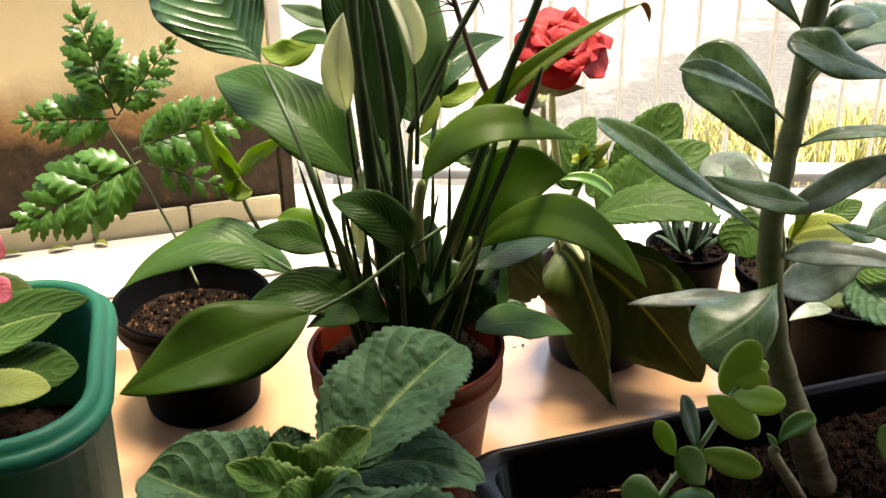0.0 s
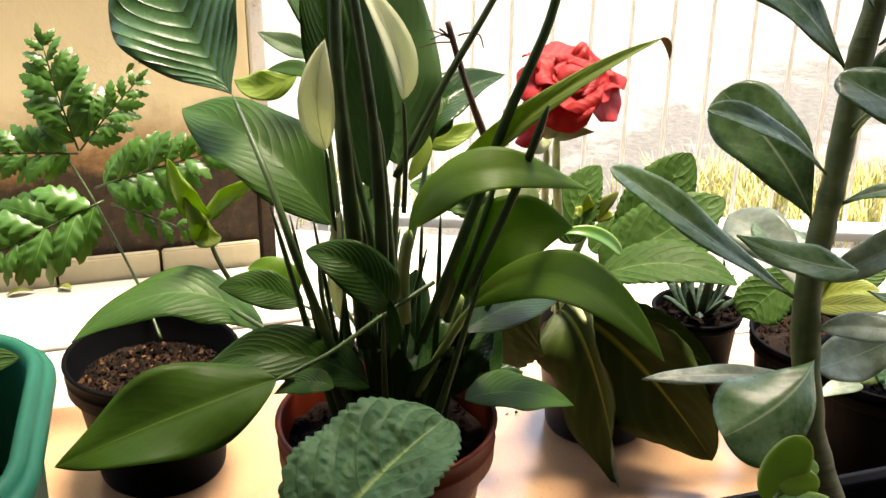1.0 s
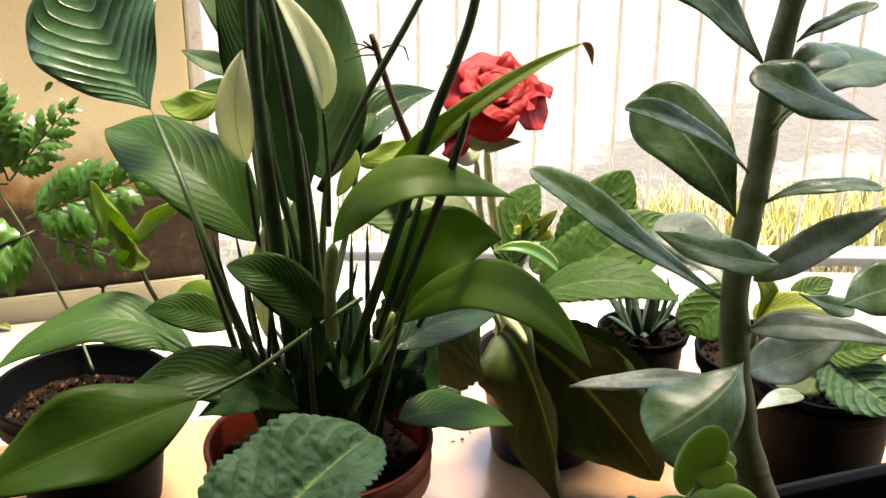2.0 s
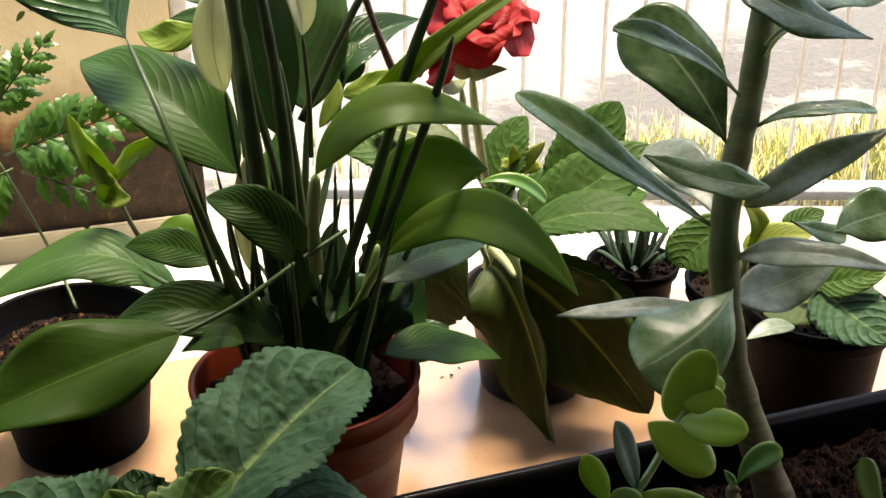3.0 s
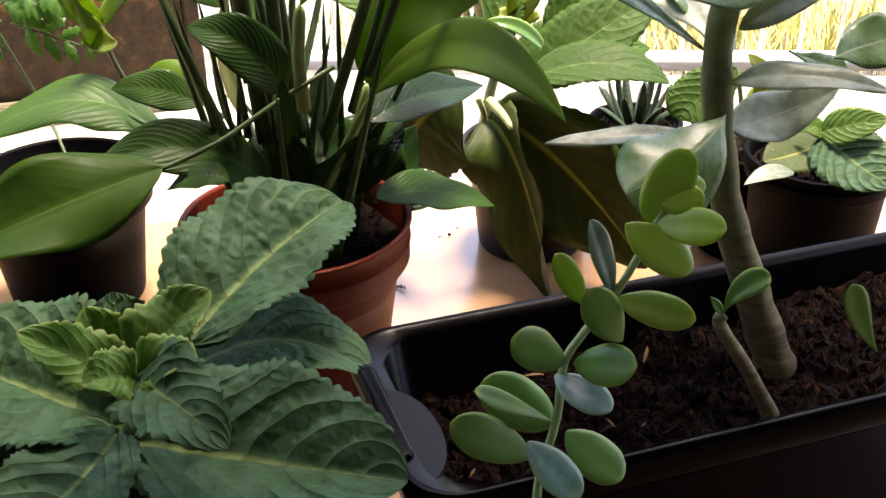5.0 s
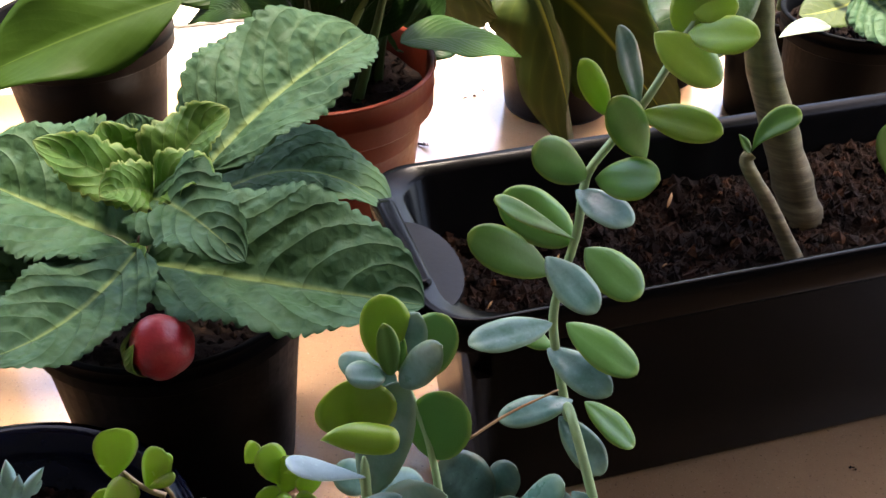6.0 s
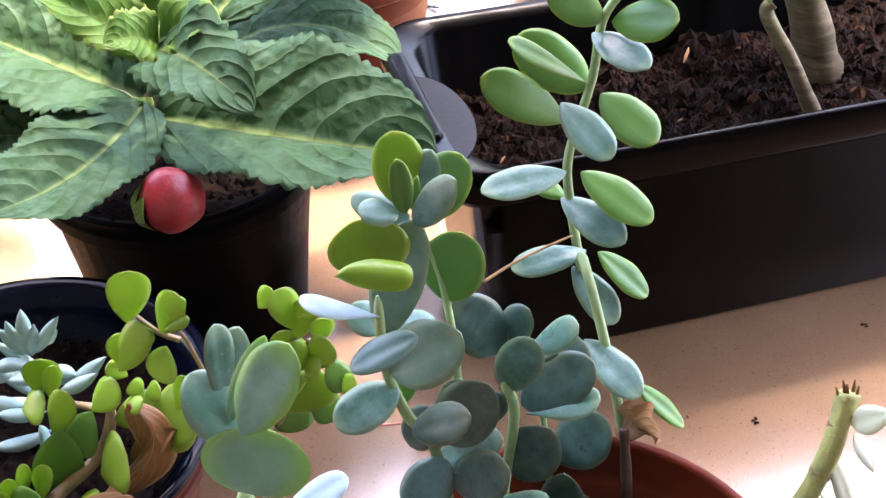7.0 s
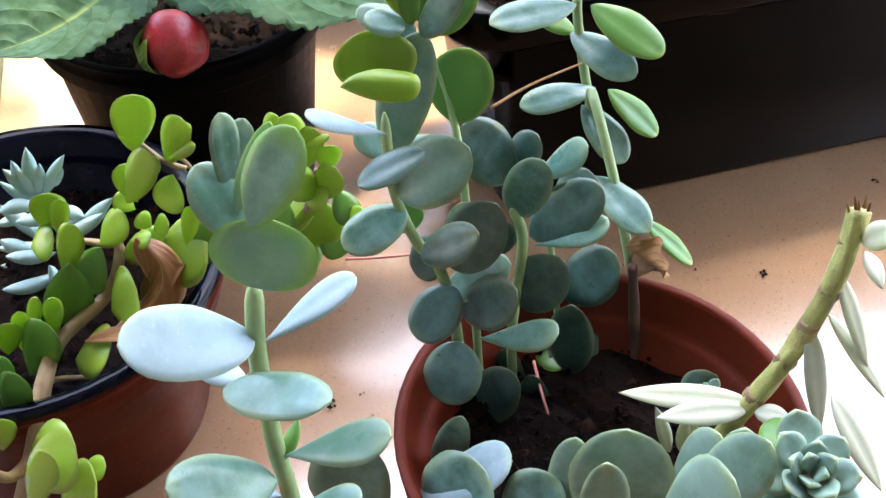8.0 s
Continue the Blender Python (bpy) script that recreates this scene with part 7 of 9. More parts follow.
stem("stem", stonecrop, M_KAL_STEM, [(0.0723, 0.4, 0.0124), (0.0647, 0.395, 0.1676), (0.0583, 0.405, 0.2174), (0.0473, 0.41, 0.2502)], 0.0019, 0.0011)
stem("stem", stonecrop, M_KAL_STEM, [(0.105, 0.42, 0.0413), (0.1005, 0.425, 0.0985), (0.0919, 0.425, 0.1518), (0.0737, 0.425, 0.1747)], 0.0016, 0.0011)
blade("leaf", stonecrop, M_KAL_LIME, (0.035, 0.388, 0.239), (0.0345, 0.3925, 0.2475), (0.034, 0.397, 0.256), (0.97, 0.2, -0.05), 0.0265, "round", thick=0.0026, n=16, m=8, curl=-0.15, fold=0.15)
blade("leaf", stonecrop, M_KAL_LIME, (0.038, 0.379, 0.254), (0.039, 0.374, 0.252), (0.039, 0.374, 0.246), (-0.98, 0.1, 0.05), 0.0250, "oblong", thick=0.0026, n=16, m=8, curl=0.1, fold=0.1)
blade("leaf", stonecrop, M_KAL, (0.0375, 0.392, 0.2085), (0.044, 0.395, 0.2326), (0.0499, 0.398, 0.2547), (0.9561, -0.2929, -0.0105), 0.0187, "round", thick=0.0024, n=14, m=8, curl=0.12)
blade("leaf", stonecrop, M_KAL_PALE, (0.0389, 0.386, 0.2223), (0.0264, 0.3805, 0.2304), (0.0146, 0.375, 0.2384), (0.0541, 0.9786, -0.1985), 0.0107, "spoon", thick=0.0024, n=14, m=8, curl=0.12)
blade("leaf", stonecrop, M_KAL, (0.0362, 0.395, 0.2059), (0.0311, 0.3975, 0.2099), (0.0259, 0.4, 0.2138), (0.598, 0.7715, 0.2172), 0.0124, "round", thick=0.0024, n=14, m=8, curl=0.12)
blade("leaf", stonecrop, M_KAL_GREEN, (0.0582, 0.405, 0.2137), (0.0613, 0.4065, 0.2283), (0.0643, 0.408, 0.2421), (0.9744, -0.2172, -0.0577), 0.0227, "round", thick=0.0024, n=14, m=8, curl=0.12)
blade("leaf", stonecrop, M_KAL, (0.0411, 0.384, 0.1978), (0.054, 0.3795, 0.2131), (0.0659, 0.375, 0.2277), (0.5895, -0.6653, -0.458), 0.0230, "round", thick=0.0024, n=14, m=8, curl=0.12)
blade("leaf", stonecrop, M_KAL_SHADED, (0.0517, 0.376, 0.2247), (0.0414, 0.371, 0.2211), (0.031, 0.366, 0.2176), (-0.4822, 0.835, 0.2651), 0.0123, "round", thick=0.0024, n=14, m=8, curl=0.12)
blade("leaf", stonecrop, M_KAL, (0.0433, 0.384, 0.1907), (0.0331, 0.377, 0.1876), (0.023, 0.37, 0.1846), (-0.5584, 0.7282, 0.3973), 0.0166, "round", thick=0.0024, n=14, m=8, curl=0.12)
blade("leaf", stonecrop, M_KAL_GREEN, (0.0387, 0.392, 0.1855), (0.0422, 0.394, 0.1785), (0.0459, 0.396, 0.1713), (-0.5937, -0.774, -0.22), 0.0130, "round", thick=0.0024, n=14, m=8, curl=0.12)
blade("leaf", stonecrop, M_KAL, (0.0565, 0.4, 0.2044), (0.047, 0.405, 0.1978), (0.037, 0.41, 0.1911), (-0.2048, 0.9231, 0.3254), 0.0155, "round", thick=0.0024, n=14, m=8, curl=0.12)
blade("leaf", stonecrop, M_KAL_LIME, (0.0463, 0.405, 0.2553), (0.0441, 0.4075, 0.2682), (0.0419, 0.41, 0.2806), (0.9453, 0.3238, 0.0401), 0.0174, "round", thick=0.0024, n=14, m=8, curl=0.12, fold=0.1)
blade("leaf", stonecrop, M_KAL_GREEN, (0.0465, 0.398, 0.2575), (0.0456, 0.397, 0.269), (0.0448, 0.396, 0.2801), (0.9003, 0.4231, -0.1022), 0.0079, "round", thick=0.0024, n=14, m=8, curl=0.12, fold=0.3)
blade("leaf", stonecrop, M_KAL_GREEN, (0.0487, 0.4, 0.2572), (0.0497, 0.4, 0.2642), (0.0507, 0.4, 0.2712), (0.8877, -0.4169, 0.1952), 0.0054, "lance", thick=0.0024, n=14, m=8, curl=0.12, fold=0.4)
blade("leaf", stonecrop, M_KAL, (0.0487, 0.405, 0.253), (0.0516, 0.4075, 0.2636), (0.0544, 0.41, 0.2739), (0.9013, -0.4302, 0.0516), 0.0125, "round", thick=0.0024, n=14, m=8, curl=0.12)
blade("leaf", stonecrop, M_KAL_GREEN, (0.0511, 0.412, 0.2448), (0.0573, 0.415, 0.256), (0.0634, 0.418, 0.2668), (0.8679, -0.3939, -0.3026), 0.0184, "round", thick=0.0024, n=14, m=8, curl=0.12)
blade("leaf", stonecrop, M_KAL, (0.0497, 0.395, 0.2555), (0.0569, 0.39, 0.2688), (0.0636, 0.385, 0.2815), (0.7166, -0.6251, -0.3094), 0.0115, "round", thick=0.0024, n=14, m=8, curl=0.12)
blade("leaf", stonecrop, M_KAL, (0.0477, 0.4, 0.2523), (0.038, 0.4025, 0.255), (0.0283, 0.405, 0.2578), (0.303, 0.8689, 0.3914), 0.0112, "round", thick=0.0024, n=14, m=8, curl=0.12)
blade("leaf", stonecrop, M_KAL, (0.0443, 0.398, 0.2574), (0.0385, 0.394, 0.2604), (0.0329, 0.39, 0.2634), (-0.0703, 0.9542, 0.2909), 0.0101, "round", thick=0.0024, n=14, m=8, curl=0.12)
blade("leaf", stonecrop, M_KAL_SHADED, (0.0792, 0.42, 0.1743), (0.0699, 0.416, 0.1907), (0.0613, 0.412, 0.2064), (0.6879, 0.6489, 0.3252), 0.0218, "round", thick=0.0024, n=14, m=8, curl=0.12)
blade("leaf", stonecrop, M_KAL_SHADED, (0.079, 0.425, 0.175), (0.0838, 0.4225, 0.1858), (0.0883, 0.42, 0.1963), (0.7629, -0.6388, -0.1001), 0.0144, "round", thick=0.0024, n=14, m=8, curl=0.12)
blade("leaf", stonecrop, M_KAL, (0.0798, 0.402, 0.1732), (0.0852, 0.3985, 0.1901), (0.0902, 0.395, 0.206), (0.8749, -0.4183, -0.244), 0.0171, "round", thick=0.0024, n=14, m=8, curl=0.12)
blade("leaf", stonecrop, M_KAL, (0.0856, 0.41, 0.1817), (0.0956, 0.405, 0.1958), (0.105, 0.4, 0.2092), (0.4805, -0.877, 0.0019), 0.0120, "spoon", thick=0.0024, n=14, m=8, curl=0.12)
blade("leaf", stonecrop, M_KAL_SHADED, (0.0873, 0.415, 0.1495), (0.1006, 0.4115, 0.1663), (0.1128, 0.408, 0.1822), (0.57, -0.722, -0.3923), 0.0216, "round", thick=0.0024, n=14, m=8, curl=0.12)
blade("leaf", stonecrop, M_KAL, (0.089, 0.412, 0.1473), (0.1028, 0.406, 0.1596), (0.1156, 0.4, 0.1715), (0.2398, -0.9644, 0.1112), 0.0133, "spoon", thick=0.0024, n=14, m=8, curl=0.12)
blade("leaf", stonecrop, M_KAL_SHADED, (0.1014, 0.432, 0.1424), (0.1053, 0.436, 0.153), (0.109, 0.44, 0.1632), (0.9137, -0.3929, -0.1039), 0.0187, "round", thick=0.0024, n=14, m=8, curl=0.12)
blade("leaf", stonecrop, M_KAL_SHADED, (0.0588, 0.388, 0.158), (0.0673, 0.384, 0.1792), (0.0751, 0.38, 0.1989), (0.837, -0.466, -0.2869), 0.0227, "round", thick=0.0024, n=14, m=8, curl=0.12)
blade("leaf", stonecrop, M_KAL_SHADED, (0.0487, 0.378, 0.1737), (0.0596, 0.372, 0.1862), (0.0698, 0.366, 0.1982), (0.399, -0.8377, -0.3728), 0.0148, "round", thick=0.0024, n=14, m=8, curl=0.12)
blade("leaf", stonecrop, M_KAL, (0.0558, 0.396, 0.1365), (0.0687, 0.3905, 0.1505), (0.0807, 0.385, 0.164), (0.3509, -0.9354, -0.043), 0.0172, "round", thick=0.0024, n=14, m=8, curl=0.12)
blade("leaf", stonecrop, M_KAL_SHADED, (0.0606, 0.385, 0.1505), (0.0536, 0.3785, 0.1431), (0.0465, 0.372, 0.1355), (-0.8122, 0.4934, 0.3113), 0.0193, "round", thick=0.0024, n=14, m=8, curl=0.12)
blade("leaf", stonecrop, M_KAL_SHADED, (0.063, 0.386, 0.1335), (0.0735, 0.378, 0.1506), (0.0831, 0.37, 0.167), (0.4697, -0.7245, -0.5045), 0.0202, "round", thick=0.0024, n=14, m=8, curl=0.12)
blade("leaf", stonecrop, M_KAL_SHADED, (0.0857, 0.4, 0.1241), (0.0923, 0.399, 0.1405), (0.0984, 0.398, 0.1561), (0.8319, -0.4718, -0.2921), 0.0221, "round", thick=0.0024, n=14, m=8, curl=0.12)
blade("leaf", stonecrop, M_KAL_SHADED, (0.1043, 0.432, 0.0945), (0.1141, 0.431, 0.1104), (0.1234, 0.43, 0.1255), (0.6862, -0.6032, -0.4065), 0.0243, "round", thick=0.0024, n=14, m=8, curl=0.12)
blade("leaf", stonecrop, M_KAL_SHADED, (0.1013, 0.428, 0.0839), (0.1085, 0.4215, 0.0767), (0.1158, 0.415, 0.0695), (-0.7738, -0.5813, -0.2515), 0.0243, "round", thick=0.0024, n=14, m=8, curl=0.12)
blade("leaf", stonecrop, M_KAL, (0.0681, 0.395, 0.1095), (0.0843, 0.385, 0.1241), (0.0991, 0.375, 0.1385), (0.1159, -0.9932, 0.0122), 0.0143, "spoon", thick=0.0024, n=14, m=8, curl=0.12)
blade("leaf", stonecrop, M_KAL_SHADED, (0.0617, 0.388, 0.1157), (0.0594, 0.38, 0.1058), (0.057, 0.372, 0.0957), (-0.9651, 0.2611, -0.0196), 0.0242, "round", thick=0.0024, n=14, m=8, curl=0.12)
blade("leaf", stonecrop, M_KAL_SHADED, (0.0646, 0.395, 0.0569), (0.0751, 0.3875, 0.0816), (0.0847, 0.38, 0.1049), (0.6522, -0.6268, -0.4263), 0.0221, "round", thick=0.0024, n=14, m=8, curl=0.12)
blade("leaf", stonecrop, M_KAL, (0.0624, 0.392, 0.0608), (0.0564, 0.3835, 0.0484), (0.0504, 0.375, 0.0357), (-0.909, 0.4015, 0.1118), 0.0225, "round", thick=0.0024, n=14, m=8, curl=0.12)
blade("leaf", stonecrop, M_KAL_SHADED, (0.0831, 0.415, 0.0375), (0.093, 0.4125, 0.0524), (0.1023, 0.41, 0.0668), (0.5623, -0.7261, -0.3956), 0.0211, "round", thick=0.0024, n=14, m=8, curl=0.12)
blade("leaf", stonecrop, M_KAL_SHADED, (0.0759, 0.42, 0.0641), (0.0834, 0.42, 0.0677), (0.0908, 0.42, 0.0713), (0.2886, -0.8718, -0.3958), 0.0134, "round", thick=0.0024, n=14, m=8, curl=0.12)
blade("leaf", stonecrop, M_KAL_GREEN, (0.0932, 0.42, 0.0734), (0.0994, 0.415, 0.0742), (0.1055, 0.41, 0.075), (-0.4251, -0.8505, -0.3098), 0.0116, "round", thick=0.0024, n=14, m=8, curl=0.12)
blade("leaf", stonecrop, M_KAL_SHADED, (0.077, 0.412, 0.1418), (0.0758, 0.411, 0.1515), (0.0745, 0.41, 0.1608), (0.8921, 0.4285, -0.1431), 0.0140, "round", thick=0.0024, n=14, m=8, curl=0.12)
blade("leaf", stonecrop, M_KAL_SHADED, (0.0536, 0.402, 0.1599), (0.0491, 0.401, 0.1499), (0.0445, 0.4, 0.1395), (-0.8557, 0.5087, 0.0948), 0.0161, "round", thick=0.0024, n=14, m=8, curl=0.12)
blade("leaf", stonecrop, M_KAL_SHADED, (0.0677, 0.41, 0.0252), (0.0617, 0.41, 0.028), (0.0558, 0.41, 0.0309), (0.2357, 0.8975, 0.3728), 0.0169, "round", thick=0.0024, n=14, m=8, curl=0.12)
blade("leaf", stonecrop, M_KAL_SHADED, (0.0844, 0.4, 0.0088), (0.0887, 0.4, 0.0187), (0.0929, 0.4, 0.0283), (0.7069, -0.7054, -0.0516), 0.0213, "round", thick=0.0024, n=14, m=8, curl=0.12)
blade("leaf", stonecrop, M_KAL_SHADED, (0.108, 0.409, 0.073), (0.1065, 0.405, 0.0995), (0.105, 0.401, 0.126), (0.96, -0.2, -0.1), 0.0197, "round", thick=0.0026, n=14, m=8, curl=0.12)
blade("leaf", stonecrop, M_KAL, (0.054, 0.356, 0.064), (0.0595, 0.352, 0.0925), (0.065, 0.348, 0.121), (0.96, -0.2, -0.1), 0.0137, "round", thick=0.0026, n=14, m=8, curl=0.12)
blade("leaf", stonecrop, M_KAL_SHADED, (0.094, 0.404, 0.036), (0.093, 0.4, 0.061), (0.092, 0.396, 0.086), (0.96, -0.2, -0.1), 0.0149, "round", thick=0.0026, n=14, m=8, curl=0.12)
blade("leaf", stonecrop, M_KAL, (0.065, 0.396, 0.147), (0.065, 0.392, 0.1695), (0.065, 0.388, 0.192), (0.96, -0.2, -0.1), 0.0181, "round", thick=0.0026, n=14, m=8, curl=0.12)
blade("leaf", stonecrop, M_KAL_SHADED, (0.094, 0.424, 0.138), (0.1, 0.42, 0.158), (0.106, 0.416, 0.178), (0.96, -0.2, -0.1), 0.0231, "round", thick=0.0026, n=14, m=8, curl=0.12)
blade("leaf", stonecrop, M_KAL_SHADED, (0.082, 0.414, 0.043), (0.0815, 0.41, 0.0665), (0.081, 0.406, 0.09), (0.96, -0.2, -0.1), 0.0154, "round", thick=0.0026, n=14, m=8, curl=0.12)
stem("dry_stalk", stonecrop, M_TWIG, [(0.131, 0.432, 0.118), (0.134, 0.425, 0.094), (0.137, 0.42, 0.065)], 0.0021, 0.0026, knots=0.25, label="bare brown foot of the stalk")
blade("dead_leaf", stonecrop, M_DRY, (0.128, 0.44, 0.121), (0.137, 0.432, 0.121), (0.143, 0.42, 0.128), (0.3, -0.5, 0.8), 0.017, "ovate", fold=0.6, wave=0.4, n=16, m=8)
stem("thread", stonecrop, M_THREAD, [(0.0919, 0.41, 0.0779), (0.0958, 0.39, 0.0806), (0.1034, 0.375, 0.064)], 0.0007, 0.0006, label='thin pink dry root')
stem("thread", stonecrop, M_THREAD, [(0.079, 0.37, 0.0711), (0.0851, 0.36, 0.0723), (0.0911, 0.355, 0.0682)], 0.0011, 0.0006, label='thin pink dry root')
stem("dry_stalk", stonecrop, M_DRY, [(0.0711, 0.425, 0.2046), (0.0851, 0.44, 0.2039), (0.1041, 0.455, 0.2035)], 0.0006, 0.0004, label='dry straw-coloured stalk')
stem("thread", stonecrop, M_THREAD, [(0.0156, 0.405, 0.1424), (0.0309, 0.405, 0.1446), (0.0454, 0.405, 0.1474)], 0.0006, 0.0004, label='thin pink dry root')
blade("leaf", stonecrop, M_KAL, (0.1656, 0.4, 0.0651), (0.1647, 0.4025, 0.0748), (0.1638, 0.405, 0.0841), (0.9601, -0.1972, 0.1984), 0.0200, "round", thick=0.0024, n=14, m=8, curl=0.12)
rosette(stonecrop, M_ROSE, (0.1614, 0.385, 0.0947), (0, -0.35, 0.9), 0.0077, 7, 3, open_=0.75)
rosette(stonecrop, M_ROSE, (0.1793, 0.315, 0.1436), (0, -0.35, 0.9), 0.0206, 16, 5, open_=0.75)
rosette(stonecrop, M_ROSE, (0.1614, 0.325, 0.1209), (0, -0.35, 0.9), 0.0207, 13, 8, open_=0.75)
blade("leaf", stonecrop, M_ROSE, (0.1208, 0.31, 0.1116), (0.1201, 0.3125, 0.1398), (0.1195, 0.315, 0.165), (0.9918, -0.1238, 0.0316), 0.0351, "round", thick=0.004, n=14, m=8, curl=0.12)
blade("leaf", stonecrop, M_ROSE, (0.1141, 0.295, 0.1296), (0.1129, 0.295, 0.1536), (0.1118, 0.295, 0.1755), (0.9937, -0.0959, 0.0585), 0.0157, "round", thick=0.004, n=14, m=8, curl=0.12)
blade("leaf", stonecrop, M_ROSE, (0.107, 0.32, 0.0846), (0.1062, 0.325, 0.1124), (0.1055, 0.33, 0.1374), (0.96, -0.2025, 0.1933), 0.0193, "round", thick=0.004, n=14, m=8, curl=0.12)
blade("leaf", stonecrop, M_ROSE, (0.1288, 0.3, 0.1225), (0.1393, 0.295, 0.1516), (0.1481, 0.29, 0.1779), (0.5017, -0.8649, 0.0117), 0.0252, "spoon", thick=0.004, n=14, m=8, curl=0.12)
blade("leaf", stonecrop, M_ROSE, (0.1396, 0.33, 0.0954), (0.1475, 0.3325, 0.1168), (0.1551, 0.335, 0.1365), (0.6568, -0.7455, 0.1136), 0.0173, "spoon", thick=0.004, n=14, m=8, curl=0.12)
blade("leaf", stonecrop, M_ROSE, (0.1497, 0.315, 0.1285), (0.1567, 0.3125, 0.1493), (0.1629, 0.31, 0.1687), (0.65, -0.7098, -0.2715), 0.0213, "round", thick=0.004, n=14, m=8, curl=0.12)
blade("leaf", stonecrop, M_KAL_PALE, (0.0404, 0.33, 0.0825), (0.0626, 0.3325, 0.1007), (0.0836, 0.335, 0.1175), (0.3825, -0.9222, 0.0568), 0.0208, "spoon", thick=0.0024, n=14, m=8, curl=0.12)
blade("leaf", stonecrop, M_KAL, (0.0132, 0.345, 0.0457), (0.0198, 0.3475, 0.0726), (0.0257, 0.35, 0.0973), (0.9542, -0.2987, -0.016), 0.0353, "round", thick=0.0024, n=14, m=8, curl=0.12)
blade("leaf", stonecrop, M_KAL, (0.0539, 0.325, 0.0842), (0.0645, 0.3275, 0.0992), (0.0747, 0.33, 0.1133), (0.6609, -0.7289, -0.1784), 0.0345, "round", thick=0.0024, n=14, m=8, curl=0.12)
blade("leaf", stonecrop, M_KAL, (0.0837, 0.32, 0.0941), (0.0924, 0.3225, 0.1065), (0.1009, 0.325, 0.1182), (0.6569, -0.7319, -0.181), 0.0247, "round", thick=0.0024, n=14, m=8, curl=0.12)
blade("leaf", stonecrop, M_WITHER, (0.1455, 0.36, 0.0882), (0.1404, 0.3575, 0.1065), (0.1355, 0.355, 0.1239), (0.8598, 0.5066, -0.0643), 0.0059, "lance", thick=0.0024, n=14, m=8, curl=0.12, fold=0.4)
blade("leaf", stonecrop, M_WITHER, (0.1499, 0.36, 0.0886), (0.1486, 0.3575, 0.1045), (0.1474, 0.355, 0.1197), (0.9544, -0.2691, 0.1291), 0.0055, "lance", thick=0.0024, n=14, m=8, curl=0.12, fold=0.4)
blade("leaf", stonecrop, M_WITHER, (0.1515, 0.36, 0.0927), (0.1516, 0.3575, 0.1057), (0.1517, 0.355, 0.1183), (0.9071, -0.4206, -0.0139), 0.0050, "lance", thick=0.0024, n=14, m=8, curl=0.12, fold=0.4)
stem("cut_stem", stonecrop, M_CUT, [(0.1535, 0.35, 0.0885), (0.1641, 0.352, 0.1218), (0.1746, 0.358, 0.14), (0.1845, 0.366, 0.1592), (0.1918, 0.374, 0.1827), (0.1947, 0.382, 0.201)], 0.0035, 0.0034, knots=0.35, seg=14, label='thick yellow-green cut stem')
stem("fibre", stonecrop, M_DRY, [(0.1923, 0.382, 0.1983), (0.1899, 0.382, 0.2038)], 0.0008, 0.0003, steps=2)
stem("fibre", stonecrop, M_DRY, [(0.1946, 0.382, 0.2), (0.1933, 0.382, 0.2055)], 0.0008, 0.0003, steps=2)
stem("fibre", stonecrop, M_DRY, [(0.1976, 0.382, 0.1991), (0.1973, 0.382, 0.2048)], 0.0008, 0.0003, steps=2)
stem("fibre", stonecrop, M_DRY, [(0.1934, 0.382, 0.2015), (0.1916, 0.382, 0.207)], 0.0008, 0.0003, steps=2)
stem("fibre", stonecrop, M_DRY, [(0.1959, 0.382, 0.2021), (0.1953, 0.382, 0.2077)], 0.0008, 0.0003, steps=2)
stem("leaf_scar", stonecrop, M_WOODY, [(0.1691, 0.355, 0.1308), (0.1696, 0.355, 0.1326), (0.1701, 0.355, 0.1345)], 0.0038, 0.0037, knots=0.3, seg=12)
stem("leaf_scar", stonecrop, M_WOODY, [(0.1778, 0.361, 0.1451), (0.1782, 0.361, 0.1468), (0.1785, 0.361, 0.1486)], 0.0037, 0.0037, knots=0.3, seg=12)
stem("leaf_scar", stonecrop, M_WOODY, [(0.1844, 0.366, 0.1583), (0.1846, 0.366, 0.1602), (0.1849, 0.366, 0.162)], 0.0036, 0.0036, knots=0.3, seg=12)
stem("leaf_scar", stonecrop, M_WOODY, [(0.1891, 0.371, 0.1706), (0.1892, 0.371, 0.1725), (0.1893, 0.371, 0.1744)], 0.0036, 0.0036, knots=0.3, seg=12)
stem("leaf_scar", stonecrop, M_WOODY, [(0.1932, 0.378, 0.1878), (0.1931, 0.378, 0.1896), (0.193, 0.378, 0.1913)], 0.0035, 0.0035, knots=0.3, seg=12)
blade("leaf", stonecrop, M_WITHER, (0.1845, 0.366, 0.1608), (0.1885, 0.3555, 0.1433), (0.1926, 0.345, 0.1249), (-0.9383, -0.3162, 0.1402), 0.0090, "lance", thick=0.003, n=14, m=8, curl=0.12, fold=0.35)
blade("leaf", stonecrop, M_WITHER, (0.191, 0.374, 0.1799), (0.1987, 0.367, 0.1636), (0.2067, 0.36, 0.1465), (-0.86, -0.5062, 0.0647), 0.0075, "lance", thick=0.003, n=14, m=8, curl=0.12, fold=0.35)
blade("leaf", stonecrop, M_WITHER, (0.1911, 0.37, 0.1626), (0.2026, 0.3625, 0.1494), (0.2144, 0.355, 0.1358), (-0.7348, -0.67, -0.106), 0.0063, "lance", thick=0.003, n=14, m=8, curl=0.12, fold=0.35)
